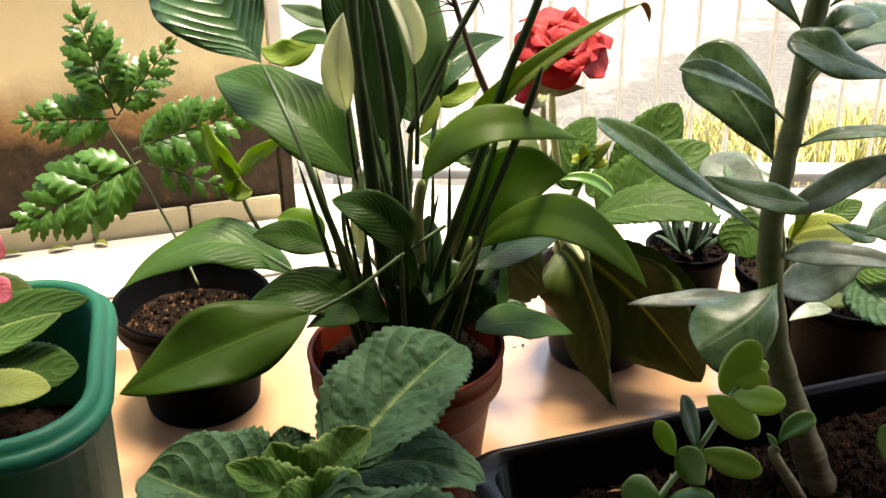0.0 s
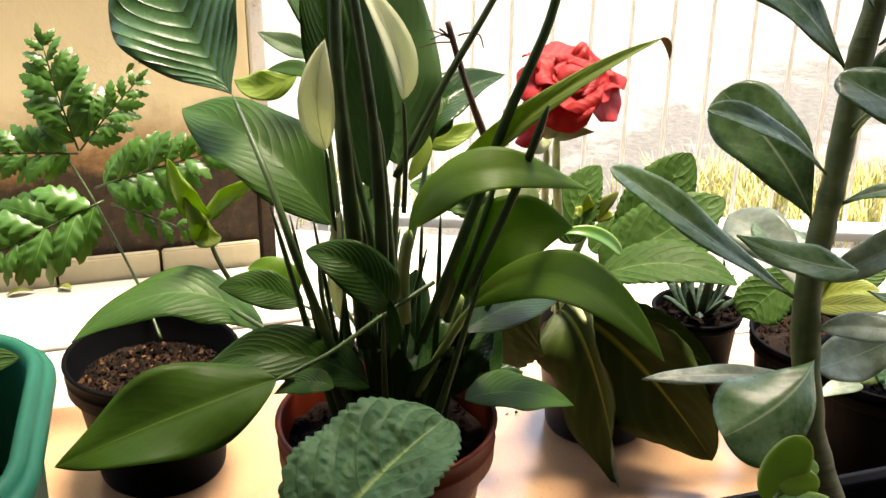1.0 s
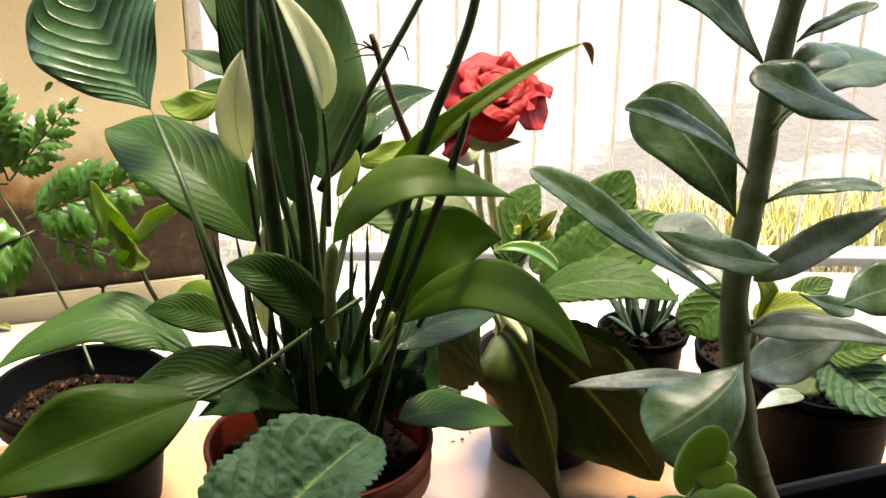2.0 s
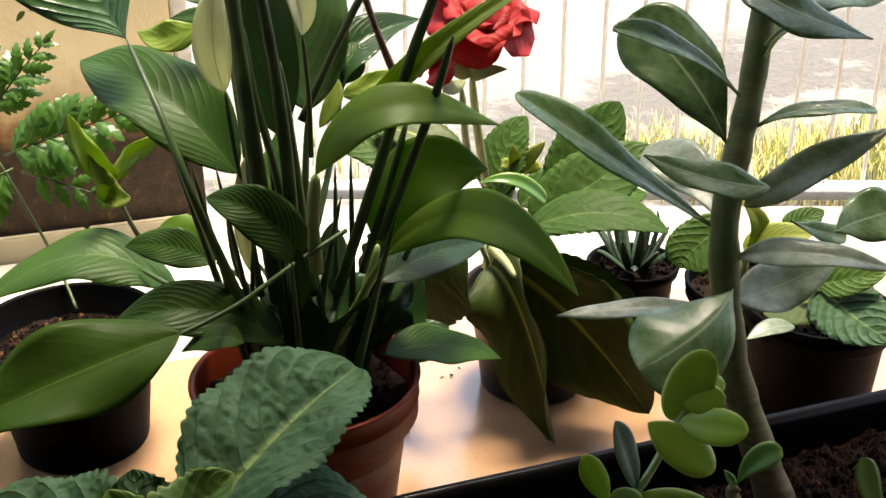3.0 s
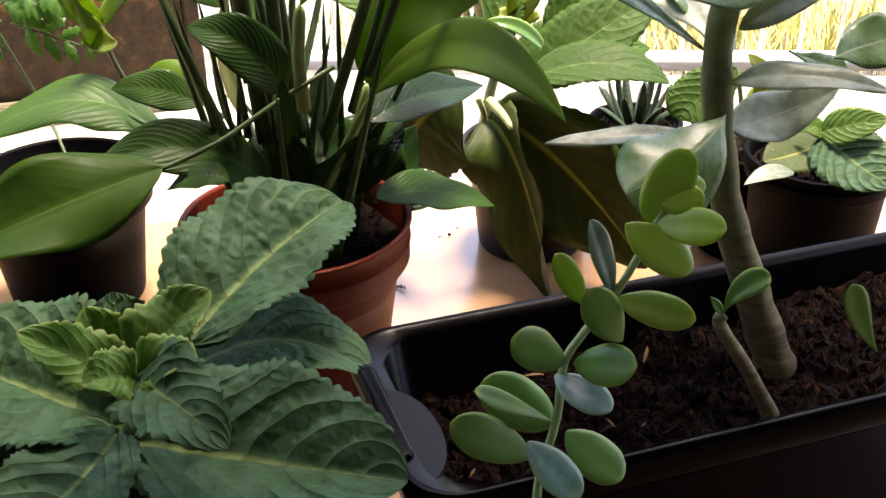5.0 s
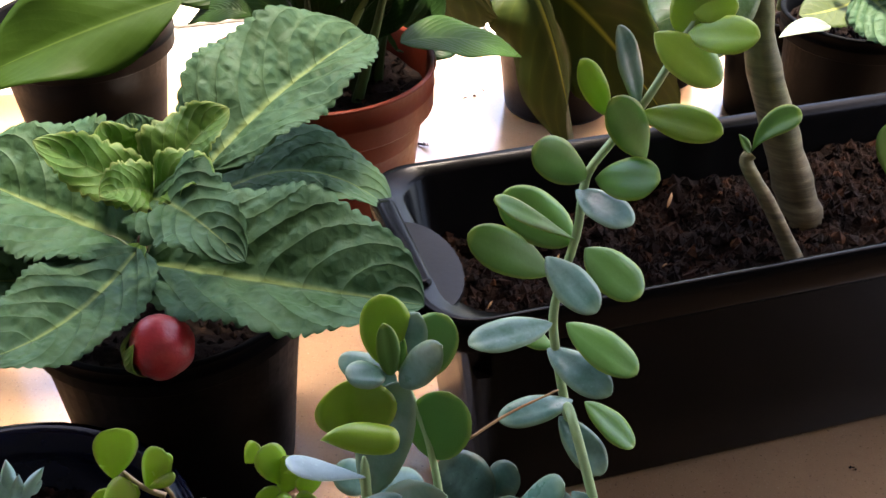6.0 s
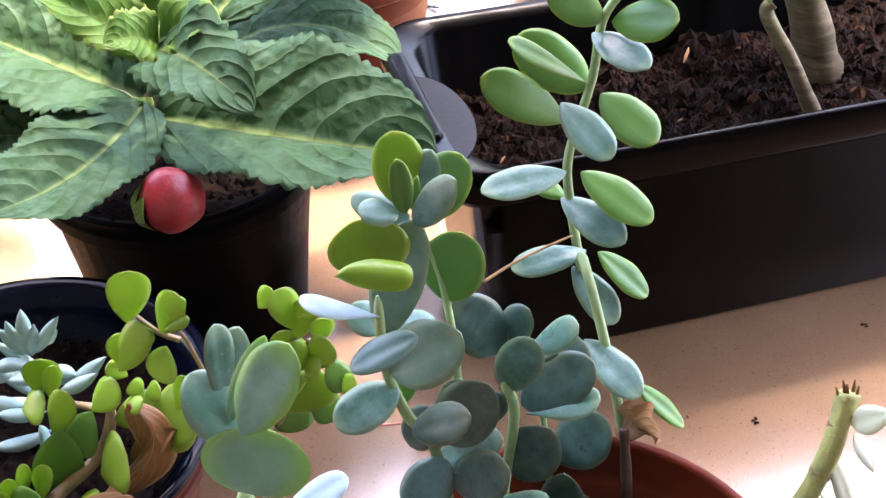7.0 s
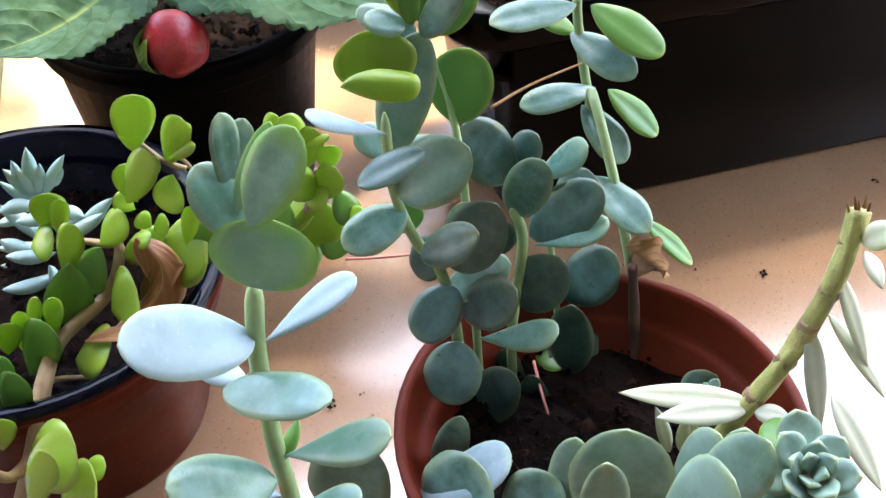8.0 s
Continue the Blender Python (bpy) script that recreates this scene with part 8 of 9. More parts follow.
blade("leaf", stonecrop, M_WITHER, (0.1688, 0.354, 0.1309), (0.1459, 0.357, 0.1277), (0.1222, 0.36, 0.1246), (0.0051, 0.9127, 0.4087), 0.0101, "lance", thick=0.003, n=14, m=8, curl=0.12, fold=0.35)
blade("leaf", stonecrop, M_WITHER, (0.1679, 0.352, 0.1291), (0.1509, 0.3485, 0.1298), (0.1341, 0.345, 0.1306), (-0.1478, 0.958, 0.2459), 0.0103, "lance", thick=0.003, n=14, m=8, curl=0.12, fold=0.35)
blade("leaf", stonecrop, M_WITHER, (0.1695, 0.35, 0.1303), (0.1752, 0.3475, 0.1325), (0.1807, 0.345, 0.1348), (-0.0619, -0.9693, -0.2378), 0.0078, "lance", thick=0.003, n=14, m=8, curl=0.12, fold=0.35)
blade("leaf", stonecrop, M_WITHER, (0.1965, 0.376, 0.1918), (0.2009, 0.373, 0.199), (0.2051, 0.37, 0.2061), (0.4076, -0.8346, -0.3706), 0.0098, "lance", thick=0.003, n=14, m=8, curl=0.12, fold=0.35)
blade("leaf", stonecrop, M_WITHER, (0.1984, 0.376, 0.1879), (0.2011, 0.3705, 0.1846), (0.2038, 0.365, 0.1815), (-0.8056, -0.5919, -0.0236), 0.0072, "lance", thick=0.003, n=14, m=8, curl=0.12, fold=0.35)
blade("leaf", stonecrop, M_WITHER, (0.1888, 0.34, 0.1553), (0.1984, 0.33, 0.1428), (0.208, 0.32, 0.1302), (-0.7867, -0.6154, -0.0482), 0.0101, "lance", thick=0.003, n=14, m=8, curl=0.12, fold=0.35)
blade("leaf", stonecrop, M_KAL_GREEN, (0.175, 0.345, 0.1343), (0.1768, 0.3375, 0.1349), (0.1784, 0.33, 0.1359), (-0.7975, -0.6023, -0.0344), 0.0166, "round", thick=0.0024, n=14, m=8, curl=0.12)

# ---- powdery stonecrop standing nearest ----
powdery = thing("stonecrop", (0.03, 0.205, 0), "tall powdery blue stonecrop in a small terracotta-coloured pot", "potted plant")
round_pot(powdery, (0.03, 0.205, 0), 0.058, 0.043, 0.095, M_TERRA, lip=0.014, rings=1)
soil_disc(powdery, (0.03, 0.205, 0.082), 0.052, M_SOIL, 43, crumbs=80)
stem("stem", powdery, M_KAL_STEM, [(0.03, 0.22, 0.08), (0.0166, 0.285, 0.1358), (0.013, 0.292, 0.1822), (0.0119, 0.297, 0.2183), (0.014, 0.3, 0.2429)], 0.0032, 0.0026)
blade("leaf", powdery, M_KAL_RIM, (0.0155, 0.3, 0.2634), (0.0228, 0.3025, 0.2781), (0.0295, 0.305, 0.2918), (0.9073, -0.4046, -0.1146), 0.0158, "ellip", thick=0.0024, n=14, m=8, curl=0.12)
blade("leaf", powdery, M_KAL, (0.0128, 0.302, 0.2576), (0.0071, 0.306, 0.2662), (0.0015, 0.31, 0.2744), (0.7358, 0.669, 0.105), 0.0145, "round", thick=0.0024, n=14, m=8, curl=0.12)
blade("leaf", powdery, M_KAL, (0.0089, 0.308, 0.2576), (0.0088, 0.3115, 0.2729), (0.0086, 0.315, 0.2872), (0.6493, 0.6087, -0.456), 0.0088, "spoon", thick=0.0024, n=14, m=8, curl=0.12, fold=0.3)
blade("leaf", powdery, M_KAL, (0.0095, 0.312, 0.2548), (0.0113, 0.316, 0.2686), (0.0129, 0.32, 0.2816), (0.855, -0.3598, 0.3736), 0.0127, "round", thick=0.0024, n=14, m=8, curl=0.12)
blade("leaf", powdery, M_KAL_RIM, (0.0106, 0.305, 0.2616), (0.0167, 0.3075, 0.2758), (0.0224, 0.31, 0.2891), (0.9491, -0.178, -0.2599), 0.0069, "ellip", thick=0.0024, n=14, m=8, curl=0.12, fold=0.3)
blade("leaf", powdery, M_KAL_RIM, (0.0168, 0.296, 0.2449), (0.0187, 0.299, 0.2549), (0.0204, 0.302, 0.2645), (0.9954, -0.0043, -0.0953), 0.0281, "oblong", thick=0.0024, n=14, m=8, curl=-0.1, fold=0.08)
blade("leaf", powdery, M_KAL_PALE, (0.0133, 0.297, 0.2204), (0.0263, 0.3035, 0.2283), (0.0391, 0.31, 0.236), (0.5458, -0.8357, -0.0607), 0.0106, "spoon", thick=0.0024, n=14, m=8, curl=0.12, fold=0.25)
blade("leaf", powdery, M_KAL_PALE, (0.0122, 0.296, 0.2244), (-0.0011, 0.283, 0.2377), (-0.0121, 0.27, 0.2514), (-0.113, 0.9804, 0.1617), 0.0208, "round", thick=0.0024, n=14, m=8, curl=0.12, fold=0.1)
blade("leaf", powdery, M_KAL_PALE, (0.0105, 0.294, 0.2042), (0.0021, 0.297, 0.2061), (-0.0065, 0.3, 0.2081), (0.2701, 0.9627, 0.0127), 0.0105, "spoon", thick=0.0024, n=14, m=8, curl=0.12)
blade("leaf", powdery, M_KAL, (0.0024, 0.29, 0.2088), (0.02, 0.2825, 0.2175), (0.0364, 0.275, 0.2262), (-0.0132, -0.9975, -0.07), 0.0158, "round", thick=0.0024, n=14, m=8, curl=0.12)
blade("leaf", powdery, M_KAL, (0.0153, 0.29, 0.1771), (0.0335, 0.285, 0.1911), (0.0503, 0.28, 0.2045), (0.1955, -0.9805, 0.0172), 0.0146, "spoon", thick=0.0024, n=14, m=8, curl=0.12, fold=0.2)
blade("leaf", powdery, M_KAL, (0.013, 0.287, 0.1687), (0.0005, 0.276, 0.1824), (-0.0102, 0.265, 0.1966), (-0.1342, 0.9778, 0.1611), 0.0182, "round", thick=0.0024, n=14, m=8, curl=0.12)
blade("leaf", powdery, M_KAL_PALE, (0.0144, 0.285, 0.1626), (0.0066, 0.2875, 0.1601), (-0.0014, 0.29, 0.1577), (0.0665, 0.9958, 0.0635), 0.0114, "spoon", thick=0.0024, n=14, m=8, curl=0.12)
blade("leaf", powdery, M_KAL, (0.0172, 0.285, 0.1564), (0.0287, 0.2825, 0.1634), (0.0399, 0.28, 0.1703), (0.1382, -0.9876, -0.0743), 0.0134, "spoon", thick=0.0024, n=14, m=8, curl=0.12)
blade("leaf", powdery, M_KAL_GREEN, (0.015, 0.29, 0.175), (0.0172, 0.295, 0.179), (0.0193, 0.3, 0.183), (0.8481, -0.5162, 0.1194), 0.0059, "lance", thick=0.0024, n=14, m=8, curl=0.12)

# ---- jade plant and blue needles in a red pot with a dark blue liner ----
jade = thing("jade_plant", (-0.135, 0.43, 0), "small-leaved jade plant with blue needle succulents in a red pot", "potted plant")
round_pot(jade, (-0.135, 0.43, 0), 0.0865, 0.064, 0.102, M_TERRA, lip=0.016, rings=1)
bm = bmesh.new()
lathe(bm, [(0.0, 0.062), (0.066, 0.062), (0.0765, 0.095), (0.0825, 0.1035), (0.0885, 0.1045), (0.0905, 0.107), (0.0895, 0.110), (0.0865, 0.1105), (0.0825, 0.108), (0.0775, 0.098), (0.0745, 0.085), (0.064, 0.066), (0.0, 0.066)])
shift(bm, (-0.135, 0.43, 0))
part("liner", bm, M_NAVY, jade, "glossy dark blue inner pot with a pale rim")
soil_disc(jade, (-0.135, 0.43, 0.080), 0.0745, M_SOIL, 44, crumbs=240)
stem("branch", jade, M_WOODY, [(-0.116, 0.335, 0.057), (-0.1057, 0.345, 0.0862), (-0.1031, 0.362, 0.1048), (-0.1032, 0.385, 0.1068), (-0.0868, 0.405, 0.1152), (-0.0789, 0.412, 0.1355), (-0.0875, 0.415, 0.1346), (-0.1019, 0.42, 0.131)], 0.0047, 0.0012, knots=0.12, label='knobbly brown branch')
stem("branch", jade, M_WOODY, [(-0.0789, 0.412, 0.1355), (-0.078, 0.413, 0.1475), (-0.0657, 0.412, 0.1705), (-0.0575, 0.411, 0.1916)], 0.0018, 0.0009, knots=0.12, label='knobbly brown branch')
stem("branch", jade, M_WOODY, [(-0.042, 0.41, 0.1821), (-0.0499, 0.41, 0.1859), (-0.0572, 0.411, 0.193)], 0.0012, 0.0008, knots=0.12, label='knobbly brown branch')
stem("branch", jade, M_WOODY, [(-0.1031, 0.362, 0.1048), (-0.1024, 0.372, 0.0985), (-0.0965, 0.39, 0.0772)], 0.0016, 0.0010, knots=0.12, label='knobbly brown branch')
stem("branch", jade, M_WOODY, [(-0.1057, 0.345, 0.0862), (-0.1086, 0.33, 0.0909), (-0.1093, 0.32, 0.112)], 0.0029, 0.0017, knots=0.12, label='knobbly brown branch')
stem("branch", jade, M_WOODY, [(-0.0364, 0.42, 0.1365), (-0.0419, 0.415, 0.1777), (-0.048, 0.412, 0.1871)], 0.0010, 0.0007, knots=0.12, label='knobbly brown branch')
stem("branch", jade, M_WOODY, [(-0.0169, 0.425, 0.1122), (-0.0021, 0.42, 0.1513), (0.0056, 0.417, 0.1783)], 0.0019, 0.0010, knots=0.12, label='knobbly brown branch')
blade("leaf", jade, M_JADE, (-0.0608, 0.41, 0.1899), (-0.0568, 0.408, 0.2053), (-0.053, 0.406, 0.2198), (0.9144, 0.3096, -0.2608), 0.0159, "obovate", thick=0.0022, n=12, m=6, curl=0.12, fold=0.14)
blade("leaf", jade, M_JADE, (-0.0492, 0.411, 0.1833), (-0.0437, 0.409, 0.1966), (-0.0384, 0.407, 0.2094), (0.9377, -0.3424, 0.0594), 0.0123, "obovate", thick=0.0022, n=12, m=6, curl=0.12, fold=0.14)
blade("leaf", jade, M_JADE, (-0.0682, 0.408, 0.1652), (-0.0596, 0.406, 0.1806), (-0.0515, 0.404, 0.1951), (0.8884, -0.4566, -0.0472), 0.0138, "obovate", thick=0.0022, n=12, m=6, curl=0.12, fold=0.14)
blade("leaf", jade, M_JADE, (-0.0457, 0.405, 0.1837), (-0.0479, 0.403, 0.1762), (-0.0502, 0.401, 0.1685), (-0.952, 0.2838, -0.115), 0.0141, "obovate", thick=0.0022, n=12, m=6, curl=0.12, fold=0.14)
blade("leaf", jade, M_JADE, (-0.0671, 0.415, 0.1593), (-0.0674, 0.413, 0.1709), (-0.0677, 0.411, 0.1822), (0.8097, 0.5866, 0.0181), 0.0104, "obovate", thick=0.0022, n=12, m=6, curl=0.12, fold=0.14)
blade("leaf", jade, M_JADE, (-0.0469, 0.408, 0.1883), (-0.0405, 0.406, 0.194), (-0.0343, 0.404, 0.1995), (0.5256, -0.7834, -0.3316), 0.0054, "obovate", thick=0.0022, n=12, m=6, curl=0.12, fold=0.14)
blade("leaf", jade, M_JADE, (-0.0843, 0.408, 0.1412), (-0.0761, 0.406, 0.152), (-0.0682, 0.404, 0.1624), (0.7659, -0.6145, -0.1894), 0.0132, "obovate", thick=0.0022, n=12, m=6, curl=0.12, fold=0.14)
blade("leaf", jade, M_JADE, (-0.1043, 0.408, 0.1245), (-0.0969, 0.406, 0.1405), (-0.0897, 0.404, 0.1557), (0.9377, -0.3424, 0.0594), 0.0130, "obovate", thick=0.0022, n=12, m=6, curl=0.12, fold=0.14)
blade("leaf", jade, M_JADE_DARK, (-0.0856, 0.41, 0.1379), (-0.0908, 0.408, 0.1272), (-0.0962, 0.406, 0.1162), (-0.9165, 0.4001, -0.0052), 0.0172, "obovate", thick=0.0022, n=12, m=6, curl=0.12, fold=0.14)
blade("leaf", jade, M_JADE_DARK, (-0.0955, 0.4, 0.1383), (-0.0992, 0.398, 0.1221), (-0.1031, 0.396, 0.105), (-0.9144, -0.3096, 0.2608), 0.0204, "obovate", thick=0.0022, n=12, m=6, curl=0.12, fold=0.14)
blade("leaf", jade, M_JADE, (-0.1114, 0.42, 0.136), (-0.1072, 0.418, 0.1489), (-0.103, 0.416, 0.1612), (0.9144, 0.3096, -0.2608), 0.0147, "obovate", thick=0.0022, n=12, m=6, curl=0.12, fold=0.14)
blade("leaf", jade, M_JADE, (-0.1061, 0.418, 0.1354), (-0.1021, 0.416, 0.1479), (-0.0981, 0.414, 0.16), (0.9144, 0.3096, -0.2608), 0.0081, "obovate", thick=0.0022, n=12, m=6, curl=0.12, fold=0.14)
blade("leaf", jade, M_JADE, (-0.1189, 0.416, 0.1299), (-0.1122, 0.414, 0.1347), (-0.1055, 0.412, 0.1395), (0.3806, -0.8442, -0.3775), 0.0166, "obovate", thick=0.0022, n=12, m=6, curl=0.12, fold=0.14)
blade("leaf", jade, M_JADE, (-0.0846, 0.4, 0.1102), (-0.0767, 0.398, 0.1195), (-0.069, 0.396, 0.1286), (0.6161, -0.7792, -0.1151), 0.0269, "obovate", thick=0.0022, n=12, m=6, curl=0.12, fold=0.14)
blade("leaf", jade, M_JADE_DARK, (-0.1186, 0.38, 0.0897), (-0.1084, 0.378, 0.1095), (-0.0987, 0.376, 0.1282), (0.9165, -0.4001, 0.0052), 0.0196, "obovate", thick=0.0022, n=12, m=6, curl=0.12, fold=0.14)
blade("leaf", jade, M_JADE, (-0.1199, 0.385, 0.0971), (-0.1159, 0.383, 0.1137), (-0.1121, 0.381, 0.1294), (0.8932, 0.4251, -0.1466), 0.0082, "obovate", thick=0.0022, n=12, m=6, curl=0.12, fold=0.14)
blade("leaf", jade, M_JADE, (-0.0992, 0.385, 0.0956), (-0.0892, 0.383, 0.103), (-0.0796, 0.381, 0.1103), (0.3341, -0.9414, -0.0473), 0.0238, "obovate", thick=0.0022, n=12, m=6, curl=0.12, fold=0.14)
blade("leaf", jade, M_JADE_DARK, (-0.1219, 0.36, 0.0844), (-0.1136, 0.358, 0.1037), (-0.1058, 0.356, 0.1218), (0.952, -0.2838, 0.115), 0.0160, "obovate", thick=0.0022, n=12, m=6, curl=0.12, fold=0.14)
blade("leaf", jade, M_JADE, (-0.1062, 0.335, 0.0852), (-0.0915, 0.333, 0.0997), (-0.0776, 0.331, 0.1135), (0.5256, -0.7834, -0.3316), 0.0283, "obovate", thick=0.0022, n=12, m=6, curl=0.12, fold=0.14)
blade("leaf", jade, M_JADE, (-0.1073, 0.33, 0.0699), (-0.096, 0.328, 0.0933), (-0.0855, 0.326, 0.1151), (0.9165, -0.4001, 0.0052), 0.0144, "obovate", thick=0.0022, n=12, m=6, curl=0.12, fold=0.14)
blade("leaf", jade, M_JADE, (-0.092, 0.33, 0.0787), (-0.082, 0.328, 0.0876), (-0.0723, 0.326, 0.0963), (0.3806, -0.8442, -0.3775), 0.0234, "obovate", thick=0.0022, n=12, m=6, curl=0.12, fold=0.14)
blade("leaf", jade, M_JADE, (-0.0828, 0.335, 0.0902), (-0.076, 0.333, 0.0954), (-0.0693, 0.331, 0.1006), (0.2246, -0.8866, -0.4044), 0.0103, "obovate", thick=0.0022, n=12, m=6, curl=0.12, fold=0.14)
blade("leaf", jade, M_JADE, (-0.0627, 0.413, 0.1461), (-0.0584, 0.411, 0.1506), (-0.0542, 0.409, 0.155), (0.5256, -0.7834, -0.3316), 0.0091, "obovate", thick=0.0022, n=12, m=6, curl=0.12, fold=0.14)
blade("leaf", jade, M_JADE, (-0.0637, 0.413, 0.1477), (-0.0648, 0.411, 0.1527), (-0.0659, 0.409, 0.1576), (0.549, 0.7983, 0.2477), 0.0080, "obovate", thick=0.0022, n=12, m=6, curl=0.12, fold=0.14)
blade("leaf", jade, M_JADE, (-0.0497, 0.41, 0.1417), (-0.0456, 0.408, 0.1543), (-0.0417, 0.406, 0.1663), (0.952, -0.2838, 0.115), 0.0079, "obovate", thick=0.0022, n=12, m=6, curl=0.12, fold=0.14)
blade("leaf", jade, M_KAL_LIME, (-0.0693, 0.418, 0.1207), (-0.0557, 0.416, 0.1295), (-0.0424, 0.414, 0.1381), (0.3806, -0.8442, -0.3775), 0.0306, "obovate", thick=0.0022, n=12, m=6, curl=0.12, fold=0.14)
blade("leaf", jade, M_JADE, (-0.0675, 0.42, 0.1194), (-0.0699, 0.418, 0.1299), (-0.0722, 0.416, 0.1401), (0.6694, 0.7244, 0.1648), 0.0195, "obovate", thick=0.0022, n=12, m=6, curl=0.12, fold=0.14)
blade("leaf", jade, M_JADE_DARK, (-0.0558, 0.42, 0.1145), (-0.0487, 0.418, 0.1312), (-0.0419, 0.416, 0.147), (0.9165, -0.4001, 0.0052), 0.0167, "obovate", thick=0.0022, n=12, m=6, curl=0.12, fold=0.14)
blade("leaf", jade, M_JADE, (-0.124, 0.38, 0.1031), (-0.1194, 0.378, 0.1159), (-0.1149, 0.376, 0.1281), (0.9144, 0.3096, -0.2608), 0.0108, "obovate", thick=0.0022, n=12, m=6, curl=0.12, fold=0.14)
blade("leaf", jade, M_JADE_DARK, (-0.1275, 0.37, 0.0945), (-0.121, 0.368, 0.1065), (-0.1147, 0.366, 0.1181), (0.9165, -0.4001, 0.0052), 0.0108, "obovate", thick=0.0022, n=12, m=6, curl=0.12, fold=0.14)
blade("leaf", jade, M_JADE, (-0.119, 0.345, 0.0859), (-0.1139, 0.343, 0.1), (-0.109, 0.341, 0.1135), (0.9144, 0.3096, -0.2608), 0.0105, "obovate", thick=0.0022, n=12, m=6, curl=0.12, fold=0.14)
blade("leaf", jade, M_JADE, (-0.068, 0.413, 0.1571), (-0.0706, 0.411, 0.1622), (-0.0731, 0.409, 0.1672), (0.4112, 0.8552, 0.3156), 0.0079, "obovate", thick=0.0022, n=12, m=6, curl=0.12, fold=0.14)
blade("leaf", jade, M_JADE, (-0.0596, 0.411, 0.1749), (-0.0551, 0.409, 0.1823), (-0.0507, 0.407, 0.1896), (0.8538, -0.5114, -0.0973), 0.0065, "obovate", thick=0.0022, n=12, m=6, curl=0.12, fold=0.14)
blade("leaf", jade, M_JADE, (-0.0464, 0.412, 0.1921), (-0.0411, 0.41, 0.1986), (-0.0358, 0.408, 0.205), (0.7132, -0.6619, -0.2307), 0.0059, "obovate", thick=0.0022, n=12, m=6, curl=0.12, fold=0.14)
blade("leaf", jade, M_JADE, (-0.0731, 0.413, 0.1397), (-0.0682, 0.411, 0.142), (-0.0634, 0.409, 0.1443), (0.0626, -0.9092, -0.4115), 0.0081, "obovate", thick=0.0022, n=12, m=6, curl=0.12, fold=0.14)
blade("leaf", jade, M_JADE, (-0.1177, 0.39, 0.1043), (-0.1115, 0.388, 0.1187), (-0.1055, 0.386, 0.1325), (0.952, -0.2838, 0.115), 0.0071, "obovate", thick=0.0022, n=12, m=6, curl=0.12, fold=0.14)
blade("leaf", jade, M_JADE, (-0.107, 0.39, 0.1049), (-0.1031, 0.388, 0.1193), (-0.0993, 0.386, 0.1331), (0.9073, 0.3678, -0.2035), 0.0082, "obovate", thick=0.0022, n=12, m=6, curl=0.12, fold=0.14)
blade("leaf", jade, M_JADE, (0.0014, 0.42, 0.1803), (-0.0016, 0.418, 0.1924), (-0.0045, 0.416, 0.2041), (0.7688, 0.6357, 0.0695), 0.0125, "obovate", thick=0.0022, n=12, m=6, curl=0.12, fold=0.14)
blade("leaf", jade, M_JADE, (-0.0014, 0.42, 0.175), (0.0031, 0.418, 0.1872), (0.0074, 0.416, 0.1988), (0.9165, -0.4001, 0.0052), 0.0111, "obovate", thick=0.0022, n=12, m=6, curl=0.12, fold=0.14)
blade("leaf", jade, M_JADE, (0.0101, 0.418, 0.1771), (0.0111, 0.416, 0.1851), (0.0121, 0.414, 0.1929), (0.9144, 0.3096, -0.2608), 0.0100, "obovate", thick=0.0022, n=12, m=6, curl=0.12, fold=0.14)
blade("leaf", jade, M_JADE, (0.0056, 0.415, 0.1651), (0.0102, 0.413, 0.175), (0.0146, 0.411, 0.1846), (0.8538, -0.5114, -0.0973), 0.0127, "obovate", thick=0.0022, n=12, m=6, curl=0.12, fold=0.14)
blade("leaf", jade, M_JADE, (0.0059, 0.414, 0.1684), (0.0016, 0.412, 0.174), (-0.0025, 0.41, 0.1796), (0.4112, 0.8552, 0.3156), 0.0142, "obovate", thick=0.0022, n=12, m=6, curl=0.12, fold=0.14)
blade("leaf", jade, M_JADE_DARK, (0.0113, 0.42, 0.1653), (0.0146, 0.418, 0.1588), (0.0181, 0.416, 0.1521), (-0.7688, -0.6357, -0.0695), 0.0121, "obovate", thick=0.0022, n=12, m=6, curl=0.12, fold=0.14)
blade("leaf", jade, M_KAL_LIME, (0.0028, 0.422, 0.1586), (0.002, 0.42, 0.1468), (0.0011, 0.418, 0.1346), (-0.9144, -0.3096, 0.2608), 0.0243, "obovate", thick=0.0022, n=12, m=6, curl=0.12, fold=0.14)
blade("leaf", jade, M_KAL_LIME, (0.003, 0.424, 0.1553), (-0.0048, 0.422, 0.1508), (-0.0126, 0.42, 0.1462), (-0.5256, 0.7834, 0.3316), 0.0161, "obovate", thick=0.0022, n=12, m=6, curl=0.12, fold=0.14)
blade("leaf", jade, M_JADE_DARK, (-0.0077, 0.42, 0.156), (-0.0115, 0.418, 0.1464), (-0.0154, 0.416, 0.1365), (-0.9165, 0.4001, -0.0052), 0.0162, "obovate", thick=0.0022, n=12, m=6, curl=0.12, fold=0.14)
blade("leaf", jade, M_JADE_DARK, (0.0052, 0.424, 0.1467), (0.0077, 0.422, 0.1372), (0.0102, 0.42, 0.1274), (-0.8442, -0.5349, 0.0353), 0.0137, "obovate", thick=0.0022, n=12, m=6, curl=0.12, fold=0.14)
